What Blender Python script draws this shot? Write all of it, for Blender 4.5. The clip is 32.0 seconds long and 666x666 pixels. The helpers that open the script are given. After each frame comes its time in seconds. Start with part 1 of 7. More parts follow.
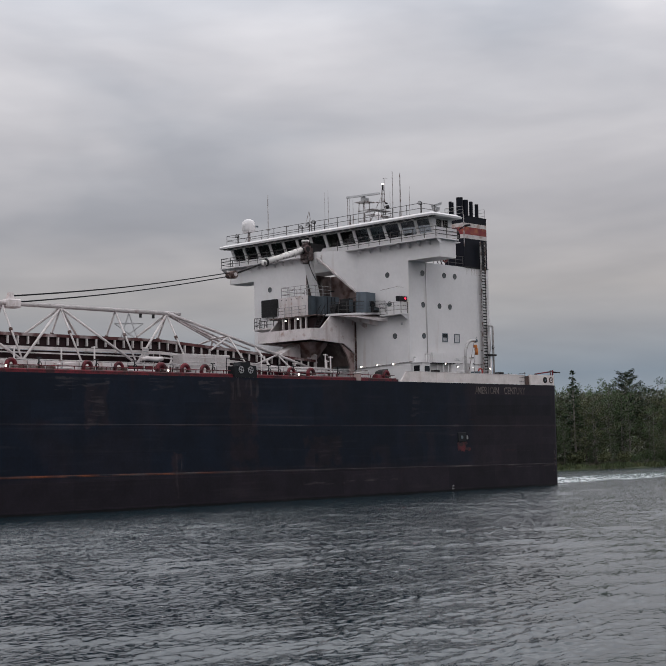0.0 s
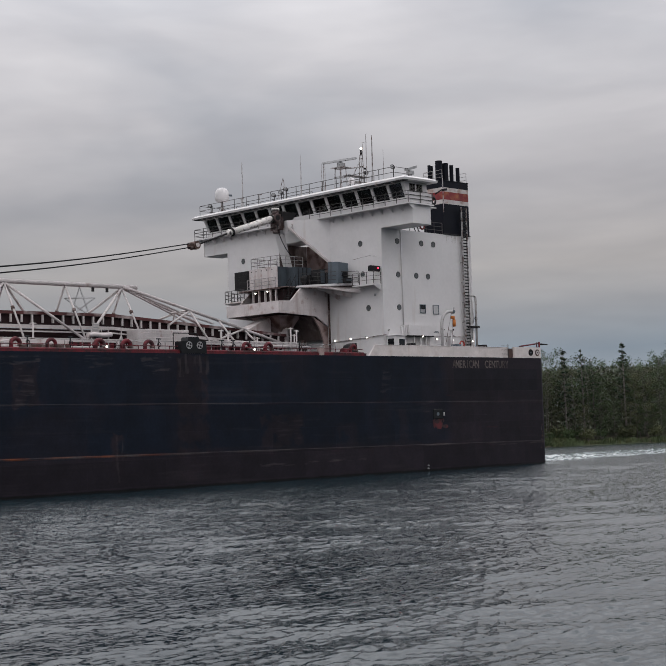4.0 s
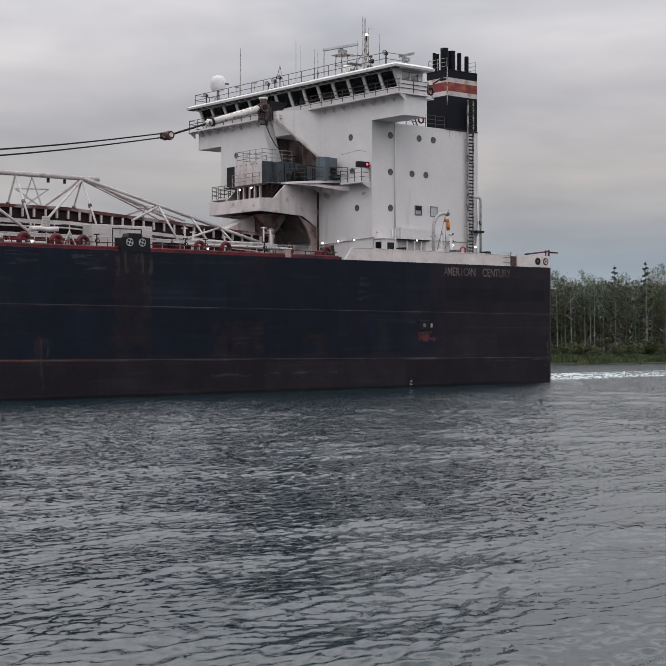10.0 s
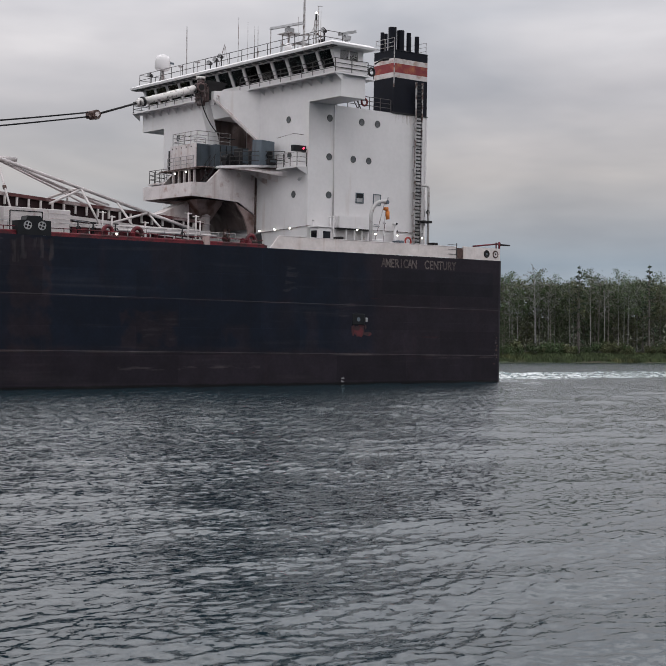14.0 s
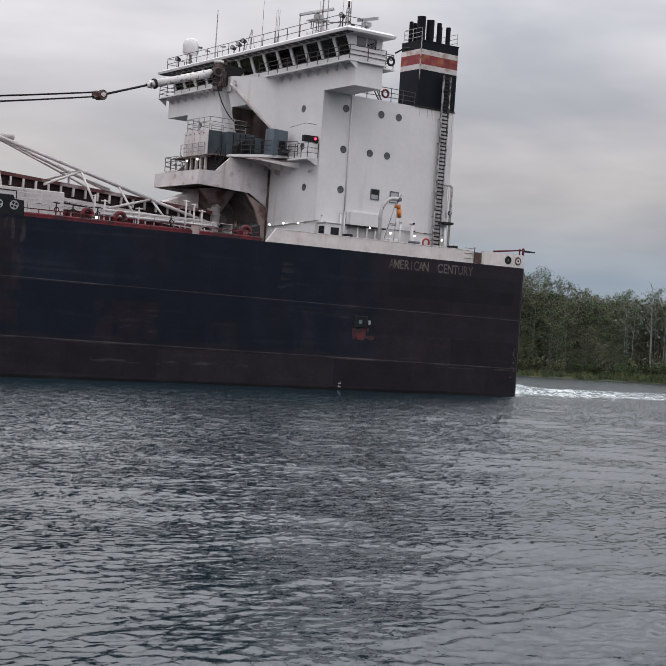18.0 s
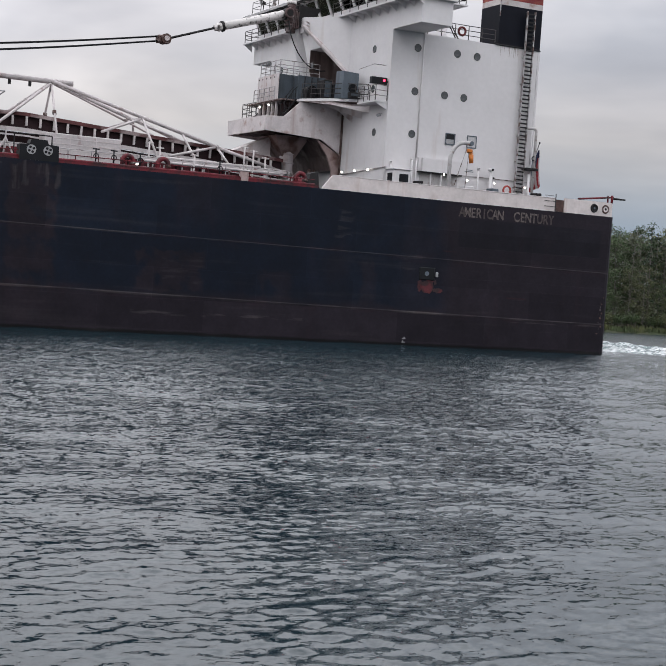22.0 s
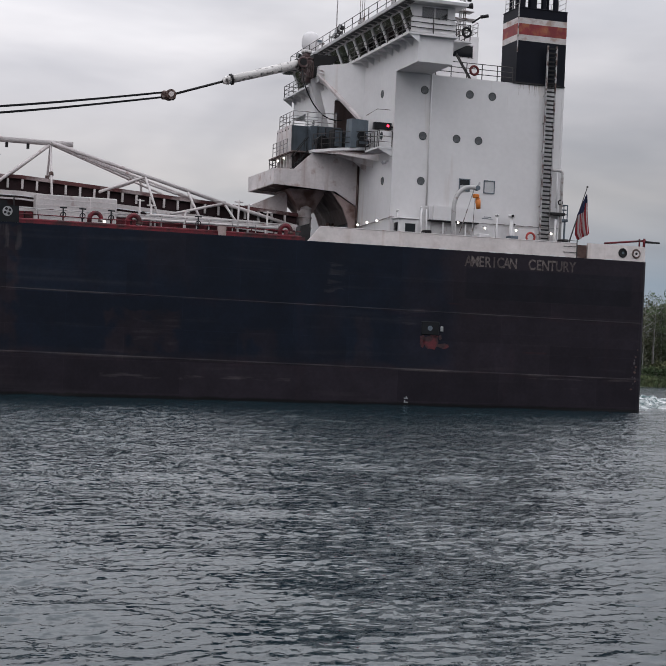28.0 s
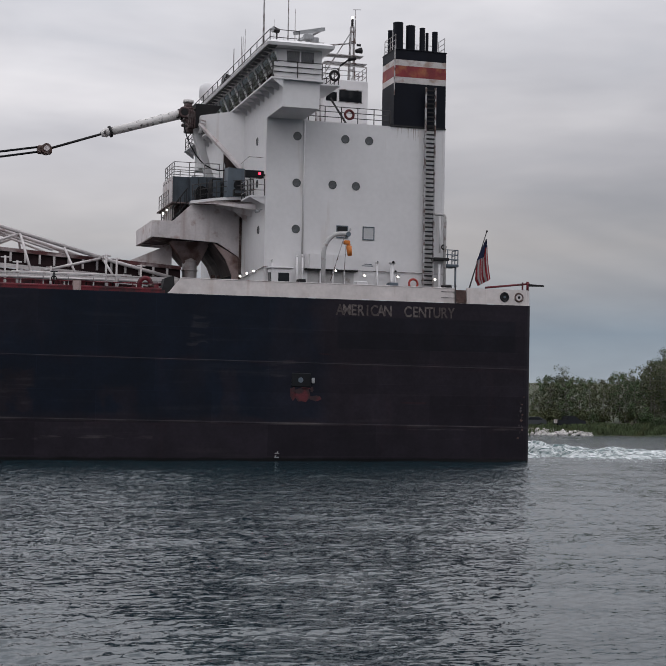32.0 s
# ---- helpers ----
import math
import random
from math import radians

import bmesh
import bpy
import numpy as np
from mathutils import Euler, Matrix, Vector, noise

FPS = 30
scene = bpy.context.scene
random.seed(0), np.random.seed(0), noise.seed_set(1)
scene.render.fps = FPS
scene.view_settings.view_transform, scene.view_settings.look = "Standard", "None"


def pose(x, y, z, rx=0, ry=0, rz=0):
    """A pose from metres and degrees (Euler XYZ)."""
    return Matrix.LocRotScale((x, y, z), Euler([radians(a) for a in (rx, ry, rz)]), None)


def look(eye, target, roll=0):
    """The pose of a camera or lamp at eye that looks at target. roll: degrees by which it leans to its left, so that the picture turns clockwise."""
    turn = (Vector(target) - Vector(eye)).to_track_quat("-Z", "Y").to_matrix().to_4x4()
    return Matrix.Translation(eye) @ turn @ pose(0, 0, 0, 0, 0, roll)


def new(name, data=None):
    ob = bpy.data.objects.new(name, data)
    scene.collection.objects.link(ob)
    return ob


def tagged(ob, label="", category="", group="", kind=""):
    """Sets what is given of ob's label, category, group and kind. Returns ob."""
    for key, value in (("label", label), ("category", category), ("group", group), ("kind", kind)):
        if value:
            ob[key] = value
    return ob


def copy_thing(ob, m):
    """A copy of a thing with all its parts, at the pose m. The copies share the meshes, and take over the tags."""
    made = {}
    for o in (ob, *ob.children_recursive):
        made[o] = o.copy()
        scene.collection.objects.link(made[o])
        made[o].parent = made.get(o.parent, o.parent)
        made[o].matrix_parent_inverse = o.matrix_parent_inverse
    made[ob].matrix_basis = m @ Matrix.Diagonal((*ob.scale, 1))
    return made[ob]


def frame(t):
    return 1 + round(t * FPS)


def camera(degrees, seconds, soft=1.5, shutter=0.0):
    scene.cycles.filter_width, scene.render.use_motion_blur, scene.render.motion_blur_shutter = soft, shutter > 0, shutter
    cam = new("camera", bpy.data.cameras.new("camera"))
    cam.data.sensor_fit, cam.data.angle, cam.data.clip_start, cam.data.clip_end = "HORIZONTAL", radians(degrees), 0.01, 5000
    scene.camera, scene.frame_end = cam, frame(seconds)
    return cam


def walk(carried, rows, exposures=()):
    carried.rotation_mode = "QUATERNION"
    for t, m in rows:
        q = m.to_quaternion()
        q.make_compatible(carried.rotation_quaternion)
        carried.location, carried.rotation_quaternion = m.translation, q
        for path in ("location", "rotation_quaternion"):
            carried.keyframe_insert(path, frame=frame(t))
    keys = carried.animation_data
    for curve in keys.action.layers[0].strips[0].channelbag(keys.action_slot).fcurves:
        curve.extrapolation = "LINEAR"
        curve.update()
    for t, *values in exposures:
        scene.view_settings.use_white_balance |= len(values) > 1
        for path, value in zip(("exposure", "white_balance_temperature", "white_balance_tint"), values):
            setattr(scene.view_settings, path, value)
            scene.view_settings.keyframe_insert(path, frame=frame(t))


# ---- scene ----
EYE = Vector((0.0, 0.0, 3.255))
SHIP_Y = 89.38  # port side of the hull, from the eye


def ship_x(t):
    """Place of the stern along the channel; the ship runs towards -x."""
    return 125.58 - 2.6583 * t - 0.000787 * t * t


def aim(yaw, pitch, roll):
    """The hand-held camera on the bank: yaw clockwise from +y."""
    a, b = radians(yaw), radians(pitch)
    return look(EYE, EYE + 100 * Vector((math.sin(a) * math.cos(b), math.cos(a) * math.cos(b), math.sin(b))), roll)


EXPO = [(0, 0.1, 6450, 10), (3, 0.1, 6500, 10), (8, 0.28, 6550, 10), (10, 0.34, 6550, 10), (12, 0.32, 6500, 10), (14, 0.38, 6500, 10), (17, 0.45, 6450, 10), (19, 0.52, 6450, 10), (20, 0.64, 6450, 10), (22, 0.6, 6350, 10), (26, 0.54, 6300, 10), (29, 0.12, 6350, 10), (31, 0.0, 6350, 10), (32, 0.06, 6350, 10)]

cam = camera(26.129, 32.0, soft=0.85)
walk(cam, [
    (0, aim(45.79, 5.11, -1.88)), (0.5, aim(46.10, 4.09, -2.64)), (1, aim(46.36, 4.06, -3.09)), (1.5, aim(47.46, 4.26, -3.63)),
    (2, aim(48.04, 4.30, -3.65)), (2.5, aim(47.35, 4.20, -3.39)), (3, aim(45.06, 4.22, -2.99)), (3.5, aim(44.72, 4.19, -2.67)),
    (4, aim(43.84, 4.24, -2.44)), (4.5, aim(43.00, 3.16, -2.24)), (6.5, aim(40.19, 2.76, -1.39)), (7, aim(39.46, 2.63, -1.26)),
    (7.5, aim(38.45, 2.61, -1.19)), (8, aim(37.46, 2.62, -1.05)), (8.5, aim(37.33, 2.64, -1.05)), (9, aim(33.63, 2.87, -0.73)),
    (9.5, aim(34.21, 1.25, -0.43)), (10, aim(39.17, 0.65, -0.67)), (10.5, aim(41.23, 0.66, -0.62)), (11, aim(39.96, 0.36, -0.59)),
    (11.5, aim(39.95, 0.45, -0.26)), (12, aim(39.66, 0.42, -0.09)), (12.5, aim(39.23, 0.47, -0.13)), (13, aim(38.95, 0.42, -0.20)),
    (13.5, aim(38.80, 0.53, -0.02)), (14, aim(37.88, 0.42, 0.34)), (14.5, aim(37.80, 1.31, 0.51)), (16.5, aim(36.61, 1.63, 2.84)),
    (17, aim(35.92, 0.86, 3.05)), (17.5, aim(35.06, 0.81, 3.44)), (18, aim(33.41, 0.52, 3.45)), (18.5, aim(30.16, 0.03, 3.76)),
    (19, aim(28.85, -0.34, 3.68)), (19.5, aim(27.96, -0.85, 4.00)), (20, aim(26.77, -1.19, 3.98)), (20.5, aim(26.47, -1.52, 3.90)),
    (21, aim(26.41, -1.52, 3.72)), (21.5, aim(26.03, -1.60, 3.66)), (22, aim(25.94, -1.51, 3.61)), (22.5, aim(25.95, -1.43, 3.60)),
    (23, aim(25.43, -1.55, 3.81)), (23.5, aim(24.28, -1.45, 3.93)), (24, aim(23.34, -1.09, 3.73)), (24.5, aim(21.95, -0.52, 3.50)),
    (25, aim(20.43, -0.36, 3.31)), (25.5, aim(19.47, -0.17, 2.77)), (26, aim(18.81, -0.85, 2.60)), (26.5, aim(17.31, -2.00, 2.35)),
    (28.5, aim(17.37, 2.07, 2.26)), (29, aim(17.70, 2.90, 2.22)), (29.5, aim(17.62, 3.11, 1.56)), (30, aim(17.31, 3.36, 0.74)),
    (30.5, aim(18.54, 5.26, -0.30)), (31, aim(18.59, 5.27, -0.56)), (31.5, aim(17.38, 4.08, -0.36)), (32, aim(16.05, 3.10, 0.76)),
], exposures=EXPO)

# ---- sky and light ----
world = bpy.data.worlds.new("overcast_sky")
scene.world = world
world.use_nodes = True
W = world.node_tree
W.nodes.clear()


def wn(kind, **kw):
    n = W.nodes.new(kind)
    for k, v in kw.items():
        n.inputs[k].default_value = v
    return n


def wramp(stops):
    n = W.nodes.new("ShaderNodeValToRGB")
    el = n.color_ramp.elements
    while len(el) > 1:
        el.remove(el[-1])
    el[0].position, el[0].color = stops[0][0], (*stops[0][1], 1)
    for p, c in stops[1:]:
        e = el.new(p)
        e.color = (*c, 1)
    return n


w_co = wn("ShaderNodeTexCoord")
w_map = wn("ShaderNodeMapping")
w_map.inputs["Scale"].default_value = (1.0, 1.0, 3.6)
w_n1 = wn("ShaderNodeTexNoise", Scale=2.3, Detail=4.0, Roughness=0.5, Distortion=0.7)
w_n2 = wn("ShaderNodeTexNoise", Scale=7.0, Detail=4.0, Roughness=0.55, Distortion=0.2)
w_sep = wn("ShaderNodeSeparateXYZ")
w_grad = wramp([(0.0, (0.30, 0.34, 0.37)), (0.02, (0.32, 0.355, 0.385)), (0.055, (0.225, 0.268, 0.312)), (0.085, (0.315, 0.325, 0.342)), (0.115, (0.435, 0.415, 0.405)), (0.17, (0.462, 0.452, 0.464)), (0.28, (0.645, 0.638, 0.66)), (0.42, (1.19, 1.19, 1.23)), (1.0, (1.38, 1.38, 1.425))])
w_c1 = wramp([(0.3, (0.72, 0.75, 0.79)), (0.48, (0.96, 0.96, 0.97)), (0.68, (1.24, 1.22, 1.2))])
w_c2 = wramp([(0.3, (0.92, 0.92, 0.93)), (0.7, (1.07, 1.07, 1.07))])
w_m1 = W.nodes.new("ShaderNodeMix")
w_m2 = W.nodes.new("ShaderNodeMix")
for m in (w_m1, w_m2):
    m.data_type, m.blend_type = "RGBA", "MULTIPLY"
    m.inputs[0].default_value = 1.0
w_bg = wn("ShaderNodeBackground", Strength=1.0)
w_out = wn("ShaderNodeOutputWorld")
wl = W.links.new
wl(w_co.outputs["Generated"], w_map.inputs["Vector"])
wl(w_map.outputs[0], w_n1.inputs["Vector"])
wl(w_map.outputs[0], w_n2.inputs["Vector"])
wl(w_co.outputs["Generated"], w_sep.inputs[0])
wl(w_sep.outputs[2], w_grad.inputs[0])
wl(w_n1.outputs[0], w_c1.inputs[0])
wl(w_n2.outputs[0], w_c2.inputs[0])
wl(w_grad.outputs[0], w_m1.inputs[6])
wl(w_c1.outputs[0], w_m1.inputs[7])
wl(w_m1.outputs[2], w_m2.inputs[6])
wl(w_c2.outputs[0], w_m2.inputs[7])
# thinner cloud low over the channel ahead of the ship
w_dot = W.nodes.new("ShaderNodeVectorMath")
w_dot.operation = "DOT_PRODUCT"
w_dot.inputs[1].default_value = Vector((0.1, 0.99, 0.1)).normalized()
w_thin = W.nodes.new("ShaderNodeMapRange")
w_thin.interpolation_type = "SMOOTHSTEP"
for i, v in enumerate((0.978, 1.0, 1.0, 1.24)):
    w_thin.inputs[i + 1].default_value = v
w_m3 = W.nodes.new("ShaderNodeVectorMath")
w_m3.operation = "SCALE"
wl(w_co.outputs["Generated"], w_dot.inputs[0])
wl(w_dot.outputs["Value"], w_thin.inputs[0])
wl(w_m2.outputs[2], w_m3.inputs[0])
wl(w_thin.outputs[0], w_m3.inputs["Scale"])
wl(w_m3.outputs[0], w_bg.inputs[0])
wl(w_bg.outputs[0], w_out.inputs[0])

sun = new("sun", bpy.data.lights.new("sun", "SUN"))
sun.data.energy, sun.data.angle, sun.data.color = 0.12, radians(40), (1.0, 0.97, 0.93)
sun.matrix_world = look((0, 0, 0), (0.5, 0.75, -0.9))

# ---- materials ----


def mat(name, col, rough=0.6, metal=0.0, vary=0.25, scale=1.5, fine=14.0, tint=None, tint_amount=0.0, tint_scale=0.5, streak=None, streak_amount=0.0,
        bump=0.15, spread=0.0, spec=0.35):
    """Painted or raw surface with stains, grain, optional second colour in patches and runs that follow gravity."""
    m = bpy.data.materials.new(name)
    m.use_nodes = True
    t = m.node_tree
    b = t.nodes["Principled BSDF"]
    b.inputs["Roughness"].default_value, b.inputs["Metallic"].default_value, b.inputs["Specular IOR Level"].default_value = rough, metal, spec
    co = t.nodes.new("ShaderNodeTexCoord")

    def noise_of(sc, detail=4.0, stretch=None):
        n = t.nodes.new("ShaderNodeTexNoise")
        n.inputs["Scale"].default_value, n.inputs["Detail"].default_value = sc, detail
        if stretch:
            mp = t.nodes.new("ShaderNodeMapping")
            mp.inputs["Scale"].default_value = stretch
            t.links.new(co.outputs["Object"], mp.inputs[0])
            t.links.new(mp.outputs[0], n.inputs["Vector"])
        else:
            t.links.new(co.outputs["Object"], n.inputs["Vector"])
        return n.outputs[0]

    def ramp(src, lo, hi, a, c):
        r = t.nodes.new("ShaderNodeMapRange")
        r.inputs[1].default_value, r.inputs[2].default_value, r.inputs[3].default_value, r.inputs[4].default_value = lo, hi, a, c
        t.links.new(src, r.inputs[0])
        return r.outputs[0]

    def mix(fac, a, c, blend="MIX"):
        n = t.nodes.new("ShaderNodeMix")
        n.data_type, n.blend_type = "RGBA", blend
        for sock, v in ((0, fac), (6, a), (7, c)):
            if isinstance(v, (float, int)):
                n.inputs[sock].default_value = v
            elif isinstance(v, tuple):
                n.inputs[sock].default_value = (*v, 1)
            else:
                t.links.new(v, n.inputs[sock])
        return n.outputs[2]

    c = mix(0.0, tuple(col), tuple(col))
    if tint:
        c = mix(ramp(noise_of(tint_scale, 5.0), 0.62 - tint_amount * 0.5, 0.78 - tint_amount * 0.5, 0.0, 1.0), c, tuple(tint))
    if streak:
        c = mix(ramp(noise_of(1.0, 6.0, (1.6, 1.6, 0.12)), 0.66 - streak_amount * 0.4, 0.85 - streak_amount * 0.3, 0.0, 0.75), c, tuple(streak))
    v = t.nodes.new("ShaderNodeCombineColor")
    g = t.nodes.new("ShaderNodeMath")
    g.operation = "MULTIPLY"
    t.links.new(ramp(noise_of(scale, 5.0), 0.25, 0.75, 1 - vary, 1 + vary * 0.6), g.inputs[0])
    t.links.new(ramp(noise_of(fine, 3.0), 0.25, 0.75, 1 - vary * 0.5, 1 + vary * 0.4), g.inputs[1])
    last = g.outputs[0]
    if spread:
        oi = t.nodes.new("ShaderNodeObjectInfo")
        g2 = t.nodes.new("ShaderNodeMath")
        g2.operation = "MULTIPLY"
        t.links.new(ramp(oi.outputs["Random"], 0, 1, 1 - spread, 1 + spread), g2.inputs[0])
        t.links.new(last, g2.inputs[1])
        last = g2.outputs[0]
    for i in range(3):
        t.links.new(last, v.inputs[i])
    t.links.new(mix(1.0, c, v.outputs[0], "MULTIPLY"), b.inputs["Base Color"])
    if bump:
        bp = t.nodes.new("ShaderNodeBump")
        bp.inputs["Strength"].default_value, bp.inputs["Distance"].default_value = bump, 0.03
        t.links.new(noise_of(fine, 4.0), bp.inputs["Height"])
        t.links.new(bp.outputs[0], b.inputs["Normal"])
    return m


def glow(name, col, strength):
    m = bpy.data.materials.new(name)
    m.use_nodes = True
    b = m.node_tree.nodes["Principled BSDF"]
    b.inputs["Base Color"].default_value = (*col, 1)
    b.inputs["Emission Color"].default_value, b.inputs["Emission Strength"].default_value = (*col, 1), strength
    return m


M_WHITE = mat("white_paint", (0.635, 0.615, 0.617), 0.5, vary=0.07, scale=0.35, fine=3.0, streak=(0.46, 0.38, 0.34), streak_amount=0.08, bump=0.05)
M_WHITEDIRTY = mat("worn_white_paint", (0.6, 0.55, 0.545), 0.6, vary=0.16, scale=0.9, fine=6.0, tint=(0.36, 0.25, 0.22), tint_amount=0.1, tint_scale=1.3,
                   streak=(0.3, 0.2, 0.17), streak_amount=0.26, bump=0.1)
M_BULWARK = mat("pinkish_white_bulwark_paint", (0.62, 0.562, 0.545), 0.6, vary=0.14, scale=0.8, fine=5.0, tint=(0.54, 0.47, 0.45), tint_amount=0.1, tint_scale=0.6,
                streak=(0.42, 0.32, 0.28), streak_amount=0.1, bump=0.08)
M_BLACK = mat("black_paint", (0.008, 0.009, 0.011), 0.45, spec=0.2, vary=0.3, bump=0.05)
M_DARKBOX = mat("blue_grey_machinery_paint", (0.06, 0.075, 0.09), 0.5, vary=0.3, scale=1.5, streak=(0.02, 0.02, 0.022), streak_amount=0.4)
M_GREYBOX = mat("grey_blue_paint", (0.1, 0.122, 0.145), 0.5, vary=0.2, scale=1.0, streak=(0.05, 0.05, 0.055), streak_amount=0.3)
M_RED = mat("rust_red_paint", (0.135, 0.0105, 0.0185), 0.6, vary=0.4, scale=2.0, tint=(0.045, 0.012, 0.015), tint_amount=0.35, tint_scale=1.6)
M_RUST = mat("rusted_steel", (0.085, 0.05, 0.043), 0.8, vary=0.4, scale=2.5, tint=(0.26, 0.21, 0.2), tint_amount=0.22, tint_scale=2.0)
M_WEATHER = mat("weathered_brown_grey_steel", (0.105, 0.068, 0.066), 0.7, vary=0.4, scale=2.0, tint=(0.38, 0.34, 0.33), tint_amount=0.2, tint_scale=1.6, streak=(0.03, 0.014, 0.014), streak_amount=0.4)
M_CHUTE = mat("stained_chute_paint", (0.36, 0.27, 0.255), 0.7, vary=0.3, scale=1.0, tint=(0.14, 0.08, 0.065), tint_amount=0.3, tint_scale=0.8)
M_DARK = mat("dark_steel", (0.018, 0.017, 0.018), 0.6, spec=0.2, vary=0.4, scale=2.0)
M_STEEL = mat("galvanised_steel", (0.34, 0.34, 0.345), 0.5, metal=0.5, vary=0.2, scale=2.0)
M_RAIL = mat("rail_paint", (0.4, 0.39, 0.39), 0.55, vary=0.25, scale=2.0, tint=(0.1, 0.06, 0.05), tint_amount=0.3, tint_scale=2.5)
M_RAILDARK = mat("dark_rail_paint", (0.05, 0.045, 0.045), 0.55, vary=0.3, scale=2.0)
M_BOOM = mat("boom_white_paint", (0.5, 0.46, 0.455), 0.6, vary=0.2, scale=1.2, fine=7.0, tint=(0.3, 0.21, 0.195), tint_amount=0.03, tint_scale=1.8)
M_ARM = mat("peeling_white_paint", (0.66, 0.63, 0.61), 0.6, vary=0.12, scale=2.0, tint=(0.05, 0.04, 0.04), tint_amount=0.2, tint_scale=3.2)
M_DAVIT = mat("grey_pipe_paint", (0.42, 0.405, 0.4), 0.55, vary=0.15, scale=1.5, tint=(0.2, 0.15, 0.13), tint_amount=0.1, tint_scale=2.0)
# near-black: dark paint and the shadow under the eave in one colour
M_SOFFIT = mat("shaded_soffit_paint", (0.035, 0.035, 0.036), 0.6, vary=0.25, scale=1.0)
M_PORTRIM = mat("dark_port_rim", (0.05, 0.053, 0.056), 0.5, vary=0.2)
# brown stain with the shade of recess and underside mixed into the colour
M_RECESS = mat("shaded_brown_stain_paint", (0.13, 0.098, 0.092), 0.75, vary=0.3, scale=0.8, tint=(0.3, 0.25, 0.24), tint_amount=0.15, tint_scale=0.7, streak=(0.05, 0.032, 0.028), streak_amount=0.4)
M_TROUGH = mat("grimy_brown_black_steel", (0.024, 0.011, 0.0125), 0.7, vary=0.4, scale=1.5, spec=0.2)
M_COVERRUST = mat("rust_stained_cover", (0.085, 0.03, 0.03), 0.8, vary=0.45, scale=1.2, tint=(0.33, 0.27, 0.265), tint_amount=0.28, tint_scale=0.7)
M_ORANGE = mat("orange_paint", (0.55, 0.17, 0.03), 0.5, vary=0.2)
M_FUNRED = mat("faded_red_band_paint", (0.2, 0.022, 0.026), 0.5, vary=0.3, scale=1.2, tint=(0.3, 0.1, 0.045), tint_amount=0.22, tint_scale=1.1)
M_FUNWHITE = mat("faded_cream_band_paint", (0.5, 0.46, 0.45), 0.5, vary=0.25, scale=1.0, tint=(0.33, 0.24, 0.2), tint_amount=0.18, tint_scale=1.4)
M_FUNBLACK = mat("sooty_black_paint", (0.005, 0.006, 0.011), 0.5, spec=0.12, vary=0.3, scale=1.0, bump=0.04)
M_LAMP = glow("lamp_glow", (1.0, 0.93, 0.82), 5.0)
M_REDLAMP = glow("red_lamp_glow", (1.0, 0.03, 0.07), 4.0)



def glass_material(name, clear):
    """Window glass: part see-through, part mirror."""
    m = bpy.data.materials.new(name)
    m.use_nodes = True
    t = m.node_tree
    t.nodes.clear()
    tr = t.nodes.new("ShaderNodeBsdfTransparent")
    tr.inputs[0].default_value = (clear, clear * 1.02, clear * 1.04, 1)
    gl = t.nodes.new("ShaderNodeBsdfGlossy")
    gl.inputs["Roughness"].default_value = 0.05
    fr = t.nodes.new("ShaderNodeFresnel")
    fr.inputs[0].default_value = 1.45
    mx = t.nodes.new("ShaderNodeMixShader")
    out = t.nodes.new("ShaderNodeOutputMaterial")
    t.links.new(fr.outputs[0], mx.inputs[0])
    t.links.new(tr.outputs[0], mx.inputs[1])
    t.links.new(gl.outputs[0], mx.inputs[2])
    t.links.new(mx.outputs[0], out.inputs[0])
    return m


M_CLEAR = glass_material("wheelhouse_glass", 0.8)
M_GLASS = bpy.data.materials.new("dark_window_glass")
M_GLASS.use_nodes = True
_b = M_GLASS.node_tree.nodes["Principled BSDF"]
_b.inputs["Base Color"].default_value = (0.01, 0.011, 0.013, 1)
_b.inputs["Roughness"].default_value = 0.08
_b.inputs["Specular IOR Level"].default_value = 0.35


